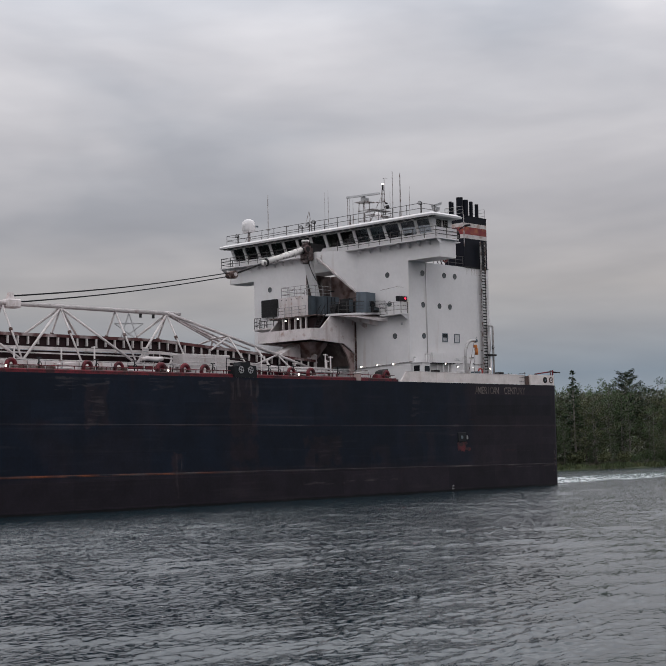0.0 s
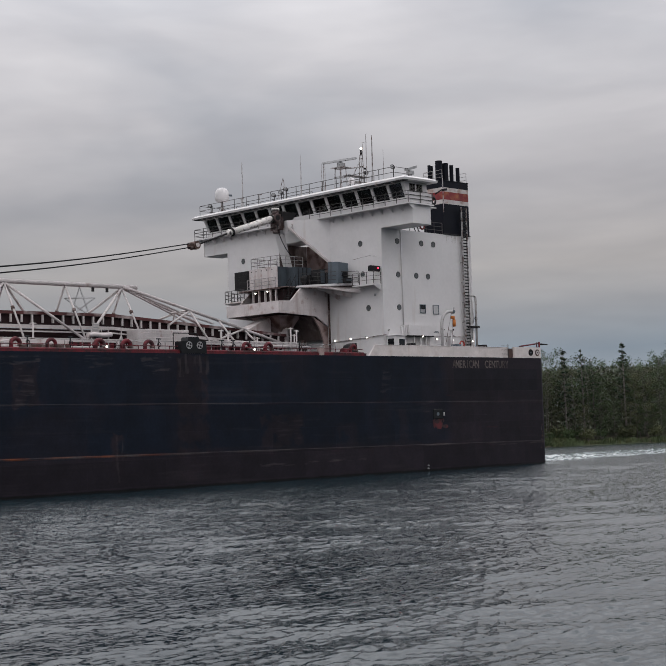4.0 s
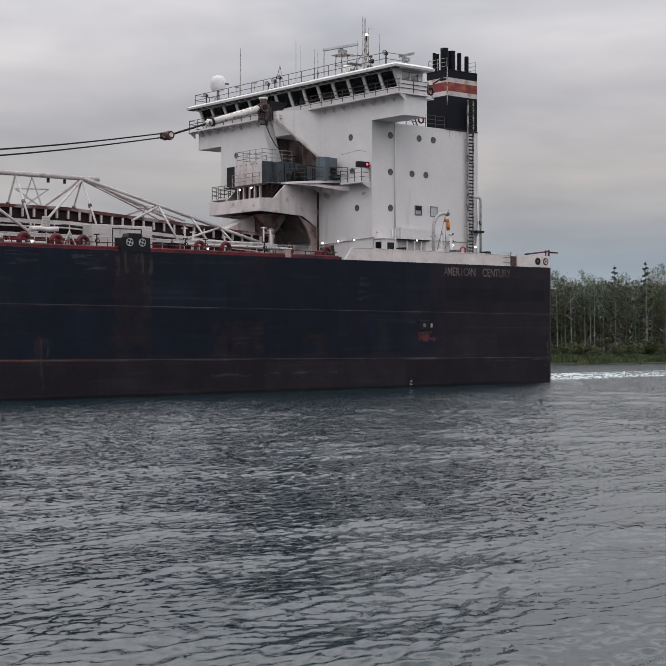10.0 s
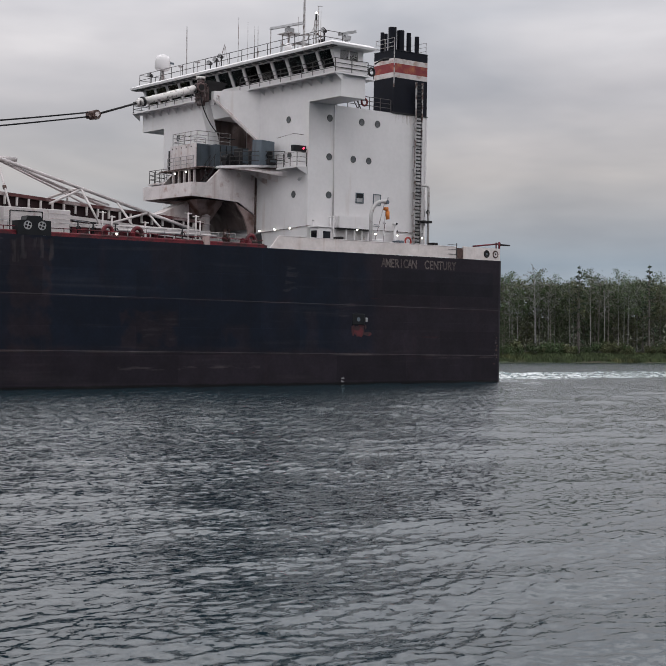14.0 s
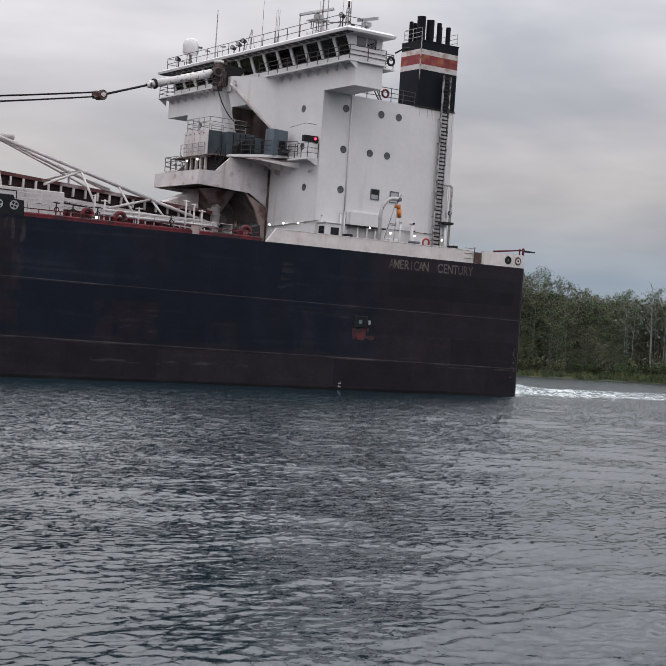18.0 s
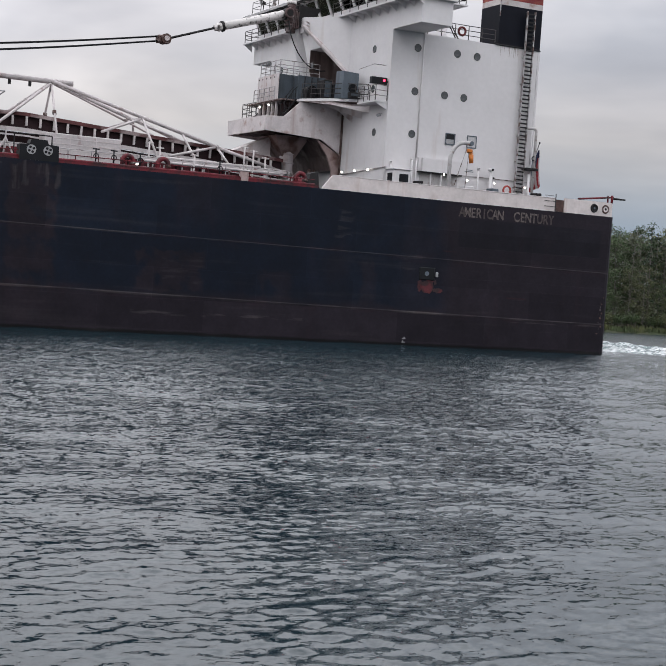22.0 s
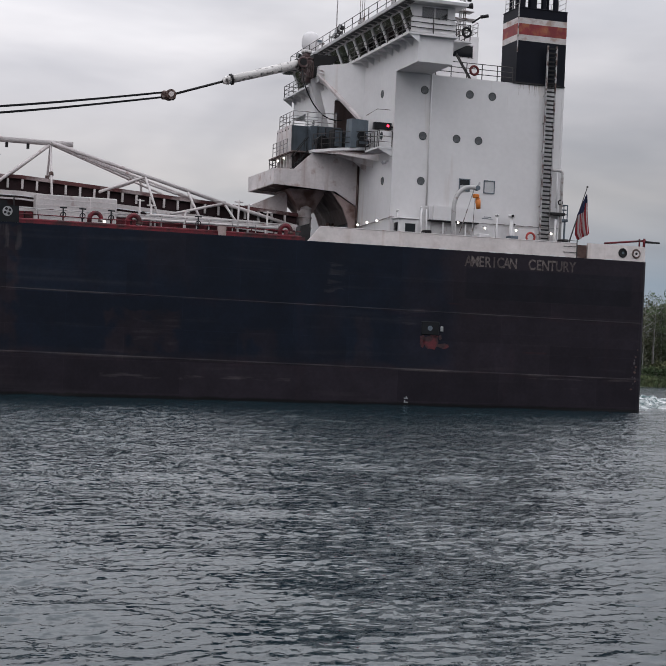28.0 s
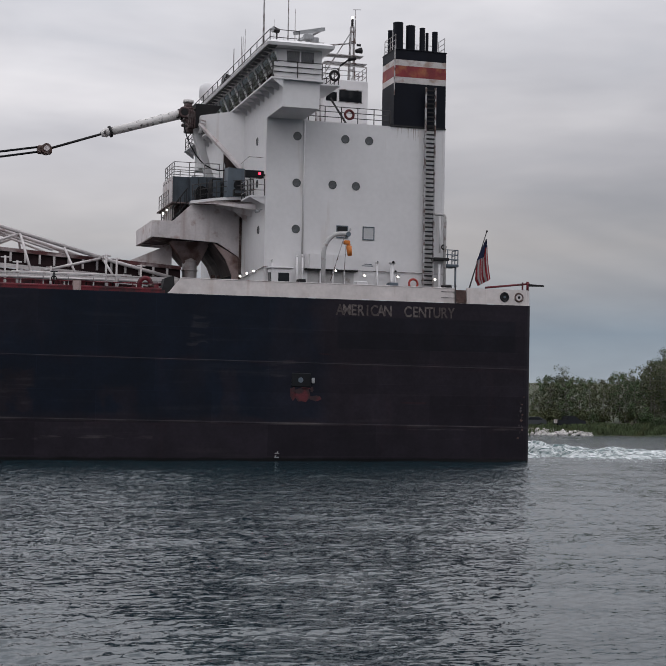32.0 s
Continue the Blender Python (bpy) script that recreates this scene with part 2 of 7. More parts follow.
def hull_material():
    """Navy-black hull paint over brown primer, with worn patches, plate grain and pale scuffs along the strakes."""
    m = bpy.data.materials.new("worn_hull_paint")
    m.use_nodes = True
    t = m.node_tree
    b = t.nodes["Principled BSDF"]
    co = t.nodes.new("ShaderNodeTexCoord")
    sep = t.nodes.new("ShaderNodeSeparateXYZ")
    t.links.new(co.outputs["Object"], sep.inputs[0])

    def nz(scale, stretch, detail=5.0):
        mp = t.nodes.new("ShaderNodeMapping")
        mp.inputs["Scale"].default_value = stretch
        n = t.nodes.new("ShaderNodeTexNoise")
        n.inputs["Scale"].default_value, n.inputs["Detail"].default_value = scale, detail
        t.links.new(co.outputs["Object"], mp.inputs[0])
        t.links.new(mp.outputs[0], n.inputs["Vector"])
        return n.outputs[0]

    def rng(src, lo, hi, a=0.0, c=1.0):
        r = t.nodes.new("ShaderNodeMapRange")
        for i, v in enumerate((lo, hi, a, c)):
            r.inputs[i + 1].default_value = v
        t.links.new(src, r.inputs[0])
        return r.outputs[0]

    def op(kind, a, c):
        n = t.nodes.new("ShaderNodeMath")
        n.operation = kind
        for i, v in enumerate((a, c)):
            if isinstance(v, float):
                n.inputs[i].default_value = v
            else:
                t.links.new(v, n.inputs[i])
        return n.outputs[0]

    def mix(fac, a, c, blend="MIX"):
        n = t.nodes.new("ShaderNodeMix")
        n.data_type, n.blend_type = "RGBA", blend
        for sock, v in ((0, fac), (6, a), (7, c)):
            if isinstance(v, float):
                n.inputs[sock].default_value = v
            elif isinstance(v, tuple):
                n.inputs[sock].default_value = (*v, 1)
            else:
                t.links.new(v, n.inputs[sock])
        return n.outputs[2]

    x, z = sep.outputs[0], sep.outputs[2]
    navy, brown, rust, pale = (0.0048, 0.0082, 0.0165), (0.0142, 0.0114, 0.0162), (0.036, 0.0125, 0.0145), (0.075, 0.066, 0.067)
    primer, orange = (0.0158, 0.0118, 0.0162), (0.17, 0.052, 0.022)
    # brown primer: the boot band, the stern plates, and painted-over rectangular patches
    wob = nz(1.0, (0.3, 0.3, 0.5))
    low = rng(op("ADD", z, op("MULTIPLY", wob, 0.9)), 2.5, 3.2, 1.0, 0.0)
    aft = rng(op("ADD", x, op("MULTIPLY", wob, 3.0)), -14.6, -12.6)
    patch = rng(nz(1.0, (0.16, 0.16, 0.12), 3.0), 0.54, 0.64, 0.0, 0.4)
    c = mix(op("MAXIMUM", op("MAXIMUM", low, aft), patch), navy, brown)
    # a darker repainted panel under the name, and the wet strip at the waterline
    panel = op("MULTIPLY", op("MULTIPLY", rng(x, -13.75, -13.6), rng(x, -1.3, -1.15, 1.0, 0.0)), op("MULTIPLY", rng(z, 6.98, 7.04), rng(z, 9.05, 9.12, 1.0, 0.0)))
    c = mix(op("MULTIPLY", panel, 0.55), c, (0.0055, 0.0065, 0.0105))
    c = mix(rng(op("ADD", z, op("MULTIPLY", nz(1.0, (0.7, 0.7, 0.7)), 0.3)), -0.02, 0.08, 1.0, 0.0), c, (0.004, 0.0042, 0.005))
    # worn areas with ragged edges: bare primer, scraped paint, rust
    ragged = nz(1.0, (0.9, 0.9, 0.9), 6.0)
    scrape = nz(1.0, (0.5, 0.5, 4.0), 6.0)
    down = nz(1.0, (3.0, 3.0, 0.35), 6.0)
    edge = op("MULTIPLY", op("SUBTRACT", ragged, 0.5), 1.6)
    xr, zr = op("ADD", x, edge), op("ADD", z, edge)
    for x0, x1, z0, z1, tone, amount, grain in (
            (-46.3, -43.0, 0.2, 10.1, primer, 0.85, None), (-37.8, -32.9, 2.5, 5.3, primer, 0.8, None), (-61.0, -58.6, 6.2, 9.4, primer, 0.7, None),
            (-52.6, -51.3, 0.2, 4.2, primer, 0.9, None), (-29.0, -26.5, 2.2, 4.4, primer, 0.5, None), (-21.5, -20.0, 2.4, 5.6, primer, 0.45, None),
            (-46.0, -42.9, 8.6, 10.1, pale, 0.36, down), (-63.8, -58.5, 9.0, 9.9, pale, 0.42, scrape), (-60.6, -59.0, 6.1, 8.6, pale, 0.3, scrape), (-55.5, -52.0, 8.9, 10.0, pale, 0.22, scrape),
            (-49.8, -46.8, 8.7, 10.0, pale, 0.36, scrape), (-23.5, -22.2, 7.0, 8.9, pale, 0.22, scrape), (-38.2, -32.5, 0.9, 1.3, pale, 0.4, scrape), (-32.5, -25.5, 1.0, 1.3, pale, 0.4, scrape),
            (-9.0, -0.8, 1.7, 2.05, pale, 0.5, scrape), (-52.2, -51.6, 0.3, 4.1, pale, 0.3, down), (-36.0, -33.0, 3.2, 4.9, pale, 0.16, scrape), (-18.6, -15.9, 5.1, 6.3, pale, 0.16, scrape),
            (-4.6, -2.4, 3.3, 3.55, orange, 0.2, scrape), (-9.2, -7.4, 3.45, 3.62, rust, 0.8, None), (-14.9, -12.0, 6.5, 6.7, rust, 0.7, scrape)):
        here = op("MULTIPLY", op("MULTIPLY", rng(xr, x0, x0 + 0.25), rng(xr, x1 - 0.25, x1, 1.0, 0.0)), op("MULTIPLY", rng(zr if z1 - z0 > 0.6 else z, z0, z0 + 0.12), rng(zr if z1 - z0 > 0.6 else z, z1 - 0.12, z1, 1.0, 0.0)))
        here = op("MULTIPLY", here, rng(ragged if grain is None else grain, 0.36, 0.5) if grain is None else rng(grain, 0.5, 0.62))
        c = mix(op("MULTIPLY", here, amount), c, tone)
    # the two fender strakes are scraped to pale metal and bleed rust
    for lift, base, wide in ((0.0086, 1.95, 0.11), (0.0075, 5.88, 0.08)):
        off = op("ABSOLUTE", op("SUBTRACT", op("ADD", z, op("MULTIPLY", x, lift)), base), 0.0)
        near = rng(off, wide * 0.35, wide, 1.0, 0.0)
        c = mix(op("MULTIPLY", near, rng(nz(1.0, (0.22, 0.22, 1.5), 5.0), 0.44, 0.66, 0.08, 0.75 if base < 3 else 0.4)), c, pale)
        c = mix(op("MULTIPLY", rng(off, 0.0, 0.55, 1.0, 0.0), rng(nz(1.0, (0.5, 0.5, 2.5), 6.0), 0.5, 0.68, 0.0, 0.2)), c, rust)
        if base < 3:
            c = mix(op("MULTIPLY", op("MULTIPLY", near, rng(x, -44.0, -56.0)), rng(nz(1.0, (0.3, 0.3, 2.0), 5.0), 0.42, 0.6, 0.0, 0.8)), c, orange)
    # runs of rust, and scuffs that lie along the ship
    c = mix(rng(nz(1.0, (0.9, 0.9, 0.16), 6.0), 0.6, 0.8, 0.0, 0.14), c, rust)
    c = mix(rng(nz(1.0, (0.12, 0.12, 1.8), 6.0), 0.6, 0.8, 0.0, 0.16), c, pale)
    c = mix(rng(nz(1.0, (0.06, 0.06, 1.4), 4.0), 0.58, 0.72, 0.0, 0.09), c, pale)
    # welded plates, each a shade of its own
    flat = t.nodes.new("ShaderNodeCombineXYZ")
    t.links.new(x, flat.inputs[0])
    t.links.new(z, flat.inputs[1])
    plates = t.nodes.new("ShaderNodeTexBrick")
    plates.inputs["Scale"].default_value, plates.inputs["Brick Width"].default_value, plates.inputs["Row Height"].default_value = 1.0, 7.3, 2.03
    plates.inputs["Mortar Size"].default_value, plates.inputs["Mortar Smooth"].default_value = 0.022, 0.6
    plates.inputs["Color1"].default_value, plates.inputs["Color2"].default_value, plates.inputs["Mortar"].default_value = (0.8, 0.8, 0.82, 1), (1.2, 1.19, 1.17, 1), (1.25, 1.2, 1.2, 1)
    t.links.new(flat.outputs[0], plates.inputs["Vector"])
    c = mix(1.0, c, plates.outputs["Color"], "MULTIPLY")
    g = op("MULTIPLY", rng(nz(0.5, (1, 1, 1)), 0.25, 0.75, 0.72, 1.25), rng(nz(5.0, (1, 1, 1)), 0.25, 0.75, 0.85, 1.15))
    v = t.nodes.new("ShaderNodeCombineColor")
    for i in range(3):
        t.links.new(g, v.inputs[i])
    t.links.new(mix(1.0, c, v.outputs[0], "MULTIPLY"), b.inputs["Base Color"])
    b.inputs["Roughness"].default_value, b.inputs["Specular IOR Level"].default_value = 0.5, 0.14
    bp = t.nodes.new("ShaderNodeBump")
    bp.inputs["Strength"].default_value, bp.inputs["Distance"].default_value = 0.25, 0.05
    t.links.new(nz(0.9, (1, 1, 0.6)), bp.inputs["Height"])
    t.links.new(bp.outputs[0], b.inputs["Normal"])
    return m


M_HULL = hull_material()


WINDWARD = 0.019  # ripples lean towards the near bank
# size, stretch, turn, tilt by the near bank and out in the channel
RIPPLES = ((2.2, (0.6, 1.3, 1), 10, 0.08, 0.22), (5.5, (0.6, 1.3, 1), 16, 0.24, 1.5), (14.0, (0.7, 1.2, 1), 6, 0.26, 1.5), (38.0, (0.8, 1.2, 1), 12, 0.16, 0.45))


def water_material():
    m = bpy.data.materials.new("river_water")
    m.use_nodes = True
    t = m.node_tree
    b = t.nodes["Principled BSDF"]
    b.inputs["Base Color"].default_value = (0.0055, 0.0165, 0.0215, 1)
    b.inputs["IOR"].default_value = 1.34
    co = t.nodes.new("ShaderNodeTexCoord")

    def nz(scale, stretch, turn, detail, distortion=0.4):
        mp = t.nodes.new("ShaderNodeMapping")
        mp.inputs["Scale"].default_value, mp.inputs["Rotation"].default_value = stretch, (0, 0, radians(turn))
        n = t.nodes.new("ShaderNodeTexNoise")
        n.inputs["Scale"].default_value, n.inputs["Detail"].default_value, n.inputs["Roughness"].default_value = scale, detail, 0.5
        n.inputs["Distortion"].default_value = distortion
        t.links.new(co.outputs["Object"], mp.inputs[0])
        t.links.new(mp.outputs[0], n.inputs["Vector"])
        return n.outputs["Color"]

    # ripples too short for the sheet tilt the surface at four sizes
    geo = t.nodes.new("ShaderNodeNewGeometry")
    sep = t.nodes.new("ShaderNodeSeparateXYZ")
    t.links.new(co.outputs["Object"], sep.inputs[0])
    last = geo.outputs["Normal"]
    for scale, stretch, turn, lee, open_water in RIPPLES:
        grow = t.nodes.new("ShaderNodeMapRange")
        grow.clamp = False
        for i, v in enumerate((14.0, 86.0, lee, open_water)):
            grow.inputs[i + 1].default_value = v
        t.links.new(sep.outputs[1], grow.inputs[0])
        sub = t.nodes.new("ShaderNodeVectorMath")
        sub.operation = "SUBTRACT"
        sub.inputs[1].default_value = (0.5, 0.5 + WINDWARD, 0.5)
        flat = t.nodes.new("ShaderNodeVectorMath")
        flat.operation = "MULTIPLY"
        flat.inputs[1].default_value = (0.7, 1.0, 0.0)
        mul = t.nodes.new("ShaderNodeVectorMath")
        mul.operation = "SCALE"
        add = t.nodes.new("ShaderNodeVectorMath")
        t.links.new(nz(scale, stretch, turn, 1.5), sub.inputs[0])
        t.links.new(sub.outputs[0], flat.inputs[0])
        t.links.new(flat.outputs[0], mul.inputs[0])
        t.links.new(grow.outputs[0], mul.inputs["Scale"])
        t.links.new(mul.outputs[0], add.inputs[0])
        t.links.new(last, add.inputs[1])
        last = add.outputs[0]
    unit = t.nodes.new("ShaderNodeVectorMath")
    unit.operation = "NORMALIZE"
    t.links.new(last, unit.inputs[0])
    t.links.new(unit.outputs[0], b.inputs["Normal"])
    blur = t.nodes.new("ShaderNodeMapRange")
    for i, v in enumerate((40.0, 92.0, 0.025, 0.08)):
        blur.inputs[i + 1].default_value = v
    t.links.new(sep.outputs[1], blur.inputs[0])
    t.links.new(blur.outputs[0], b.inputs["Roughness"])
    return m


def foam_material():
    """Churned white water that thins out astern."""
    m = bpy.data.materials.new("churned_foam")
    m.use_nodes = True
    t = m.node_tree
    b = t.nodes["Principled BSDF"]
    b.inputs["IOR"].default_value = 1.33
    co = t.nodes.new("ShaderNodeTexCoord")
    mp = t.nodes.new("ShaderNodeMapping")
    mp.inputs["Scale"].default_value = (1.2, 1.7, 1.0)
    n = t.nodes.new("ShaderNodeTexNoise")
    n.inputs["Scale"].default_value, n.inputs["Detail"].default_value, n.inputs["Roughness"].default_value, n.inputs["Distortion"].default_value = 0.9, 8.0, 0.62, 1.2
    sep = t.nodes.new("ShaderNodeSeparateXYZ")
    fade = t.nodes.new("ShaderNodeMapRange")
    for i, v in enumerate((0.0, 70.0, 0.08, -0.08)):
        fade.inputs[i + 1].default_value = v
    add = t.nodes.new("ShaderNodeMath")
    hi = t.nodes.new("ShaderNodeMapRange")
    for i, v in enumerate((0.49, 0.68, 0.0, 1.0)):
        hi.inputs[i + 1].default_value = v
    mix = t.nodes.new("ShaderNodeMix")
    mix.data_type = "RGBA"
    mix.inputs[6].default_value, mix.inputs[7].default_value = (0.03, 0.075, 0.075, 1), (0.72, 0.74, 0.74, 1)
    rf = t.nodes.new("ShaderNodeMapRange")
    rf.inputs[3].default_value, rf.inputs[4].default_value = 0.08, 0.8
    bp = t.nodes.new("ShaderNodeBump")
    bp.inputs["Strength"].default_value, bp.inputs["Distance"].default_value = 0.7, 0.15
    L = t.links.new
    L(co.outputs["Object"], mp.inputs[0])
    L(co.outputs["Object"], sep.inputs[0])
    L(mp.outputs[0], n.inputs["Vector"])
    L(sep.outputs[0], fade.inputs[0])
    L(n.outputs[0], add.inputs[0])
    L(fade.outputs[0], add.inputs[1])
    L(add.outputs[0], hi.inputs[0])
    L(hi.outputs[0], mix.inputs[0])
    L(hi.outputs[0], rf.inputs[0])
    L(mix.outputs[2], b.inputs["Base Color"])
    L(rf.outputs[0], b.inputs["Roughness"])
    L(n.outputs[0], bp.inputs["Height"])
    L(bp.outputs[0], b.inputs["Normal"])
    return m


M_FOAM = foam_material()
M_WATER = water_material()
M_GROUND = mat("grassy_bank", (0.045, 0.058, 0.028), 0.9, vary=0.4, scale=0.3, fine=3.0, tint=(0.07, 0.06, 0.04), tint_amount=0.3, tint_scale=0.2, bump=0.5)
M_LEAF = mat("broad_leaves", (0.072, 0.104, 0.05), 0.8, spec=0.1, vary=0.45, scale=0.35, fine=2.0, spread=0.35, bump=0)
M_LEAF2 = mat("olive_leaves", (0.1, 0.11, 0.058), 0.8, spec=0.1, vary=0.4, scale=0.35, fine=2.0, spread=0.3, bump=0)
M_NEEDLE = mat("conifer_needles", (0.05, 0.072, 0.045), 0.8, spec=0.1, vary=0.4, scale=0.4, fine=2.0, spread=0.3, bump=0)
M_BARK = mat("grey_bark", (0.165, 0.148, 0.135), 0.9, vary=0.35, scale=2.0, fine=9.0, spread=0.3)
M_BIRCH = mat("pale_bark", (0.22, 0.213, 0.205), 0.85, vary=0.35, scale=2.0, fine=9.0, spread=0.2)
M_ROCK = mat("pale_boulder", (0.42, 0.4, 0.38), 0.85, vary=0.35, scale=1.2, fine=6.0, spread=0.3, bump=0.5)
M_DRIFT = mat("weathered_driftwood", (0.09, 0.08, 0.075), 0.9, vary=0.4, scale=2.0, bump=0.4)
M_GRASS = mat("bank_grass", (0.062, 0.084, 0.036), 0.8, vary=0.4, scale=0.5, fine=2.0, tint=(0.11, 0.115, 0.05), tint_amount=0.2, tint_scale=0.3, bump=0)
M_WOODS = mat("shaded_woodland", (0.125, 0.138, 0.098), 0.9, spec=0.05, vary=0.5, scale=0.3, fine=1.5, bump=0)
M_CARDARK = mat("dark_car_paint", (0.012, 0.013, 0.016), 0.25, vary=0.1, bump=0)
M_CARGREY = mat("grey_car_paint", (0.045, 0.048, 0.052), 0.3, vary=0.1, bump=0)
M_TYRE = mat("tyre_rubber", (0.012, 0.012, 0.012), 0.9, vary=0.2)

# ---- mesh helpers ----


def V(*a):
    return Vector(a)


def part(name, bm, material, parent, label="", loc=None):
    """Links a bmesh (or shared mesh) as one mesh object under a thing or part."""
    if isinstance(bm, bmesh.types.BMesh):
        me = bpy.data.meshes.new(name)
        bmesh.ops.recalc_face_normals(bm, faces=bm.faces)
        bm.to_mesh(me)
        bm.free()
        me.materials.append(material)
    else:
        me = bm
    ob = new(name, me)
    if loc is not None:
        ob.location = loc
    ob.parent = parent
    if label:
        ob["label"] = label
    return ob


def BM():
    return bmesh.new()


def hexa(bm, pts):
    """Solid from eight corners: bottom four in order, then the top four above them."""
    v = [bm.verts.new(p) for p in pts]
    for f in ((0, 3, 2, 1), (4, 5, 6, 7), (0, 1, 5, 4), (1, 2, 6, 5), (2, 3, 7, 6), (3, 0, 4, 7)):
        bm.faces.new([v[i] for i in f])
    return bm


def box(bm, x0, x1, y0, y1, z0, z1):
    return hexa(bm, [(x0, y0, z0), (x1, y0, z0), (x1, y1, z0), (x0, y1, z0), (x0, y0, z1), (x1, y0, z1), (x1, y1, z1), (x0, y1, z1)])


def bbox(bm, x0, x1, y0, y1, z0, z1, r=0.03):
    """A box with bevelled edges."""
    b2 = BM()
    box(b2, x0, x1, y0, y1, z0, z1)
    bmesh.ops.bevel(b2, geom=list(b2.edges), offset=r, segments=1, affect="EDGES")
    me = bpy.data.meshes.new("t")
    b2.to_mesh(me)
    b2.free()
    bm.from_mesh(me)
    bpy.data.meshes.remove(me)
    return bm


def tube(bm, p, q, r, n=8, r2=None, caps=True):
    p, q = Vector(p), Vector(q)
    d = (q - p).normalized()
    a = d.orthogonal().normalized()
    b = d.cross(a)
    r2 = r if r2 is None else r2
    lo, hi = [], []
    for i in range(n):
        w = math.tau * i / n
        o = a * math.cos(w) + b * math.sin(w)
        lo.append(bm.verts.new(p + o * r))
        hi.append(bm.verts.new(q + o * r2))
    for i in range(n):
        j = (i + 1) % n
        bm.faces.new((lo[i], lo[j], hi[j], hi[i])).smooth = n > 6
    if caps:
        bm.faces.new(lo[::-1])
        bm.faces.new(hi)
    return bm


def path(bm, pts, r, n=6):
    for p, q in zip(pts, pts[1:]):
        tube(bm, p, q, r, n)
    return bm


def pipe(bm, pts, r, n=12):
    """One smooth bent pipe through the points."""
    pts = [Vector(p) for p in pts]
    d = (pts[1] - pts[0]).normalized()
    a = d.orthogonal().normalized()
    rings = []
    for i, p in enumerate(pts):
        d = (pts[min(i + 1, len(pts) - 1)] - pts[max(i - 1, 0)]).normalized()
        a = (a - d * a.dot(d)).normalized()
        c = d.cross(a)
        rings.append([bm.verts.new(p + (a * math.cos(math.tau * k / n) + c * math.sin(math.tau * k / n)) * r) for k in range(n)])
    for lo, hi in zip(rings, rings[1:]):
        for k in range(n):
            j = (k + 1) % n
            bm.faces.new((lo[k], lo[j], hi[j], hi[k])).smooth = True
    bm.faces.new(rings[0][::-1])
    bm.faces.new(rings[-1])
    return bm


def prism(bm, pts, off):
    """A flat outline pushed along a vector."""
    off = Vector(off)
    lo = [bm.verts.new(p) for p in pts]
    hi = [bm.verts.new(Vector(p) + off) for p in pts]
    bm.faces.new(lo[::-1])
    bm.faces.new(hi)
    for i in range(len(pts)):
        j = (i + 1) % len(pts)
        bm.faces.new((lo[i], lo[j], hi[j], hi[i]))
    return bm


def ring(bm, c, axis, R, r, n=20, m=8):
    """A torus round the axis."""
    c, axis = Vector(c), Vector(axis).normalized()
    a = axis.orthogonal().normalized()
    b = axis.cross(a)
    rows = []
    for i in range(n):
        w = math.tau * i / n
        o = a * math.cos(w) + b * math.sin(w)
        rows.append([bm.verts.new(c + o * (R + r * math.cos(math.tau * k / m)) + axis * r * math.sin(math.tau * k / m)) for k in range(m)])
    for i in range(n):
        for k in range(m):
            bm.faces.new((rows[i][k], rows[i][(k + 1) % m], rows[(i + 1) % n][(k + 1) % m], rows[(i + 1) % n][k])).smooth = True
    return bm


def railing(name, pts, parent, h=1.1, bars=3, mat_rail=None, mat_post=None, step=1.6, r=0.025, label=""):
    """Handrail along a line of points: a top rail with lower bars and posts as sub-parts."""
    mat_rail, mat_post = mat_rail or M_RAIL, mat_post or M_RAIL
    b = BM()
    path(b, [Vector(p) + V(0, 0, h) for p in pts], r, 5)
    rail = part(name, b, mat_rail, parent, label)
    for k in range(1, bars):
        b = BM()
        path(b, [Vector(p) + V(0, 0, h * k / bars) for p in pts], r, 5)
        part("lower_bar", b, mat_rail, rail)
    b = BM()
    tube(b, (0, 0, 0), (0, 0, h), r * 1.2, 5)
    first = part("post", b, mat_post, rail, loc=Vector(pts[0]))
    for p, q in zip(pts, pts[1:]):
        p, q = Vector(p), Vector(q)
        k = max(1, round((q - p).length / step))
        for i in range(1, k + 1):
            part("post", first.data, None, rail, loc=p.lerp(q, i / k))
    return rail

# ---- the freighter: x aft from the bow, stern at 0; y from the port side; z from the waterline ----
ship = new("freighter")
tagged(ship, "black-hulled lake freighter with white aft superstructure and unloading boom", "ship")
C = 16.8  # centre line
BEAM = (0.1, 33.5)
HX, HA, HP, HS, HT = -17.43, -4.55, 5.35, 28.3, 22.75  # deckhouse: front, aft, port, starboard, top


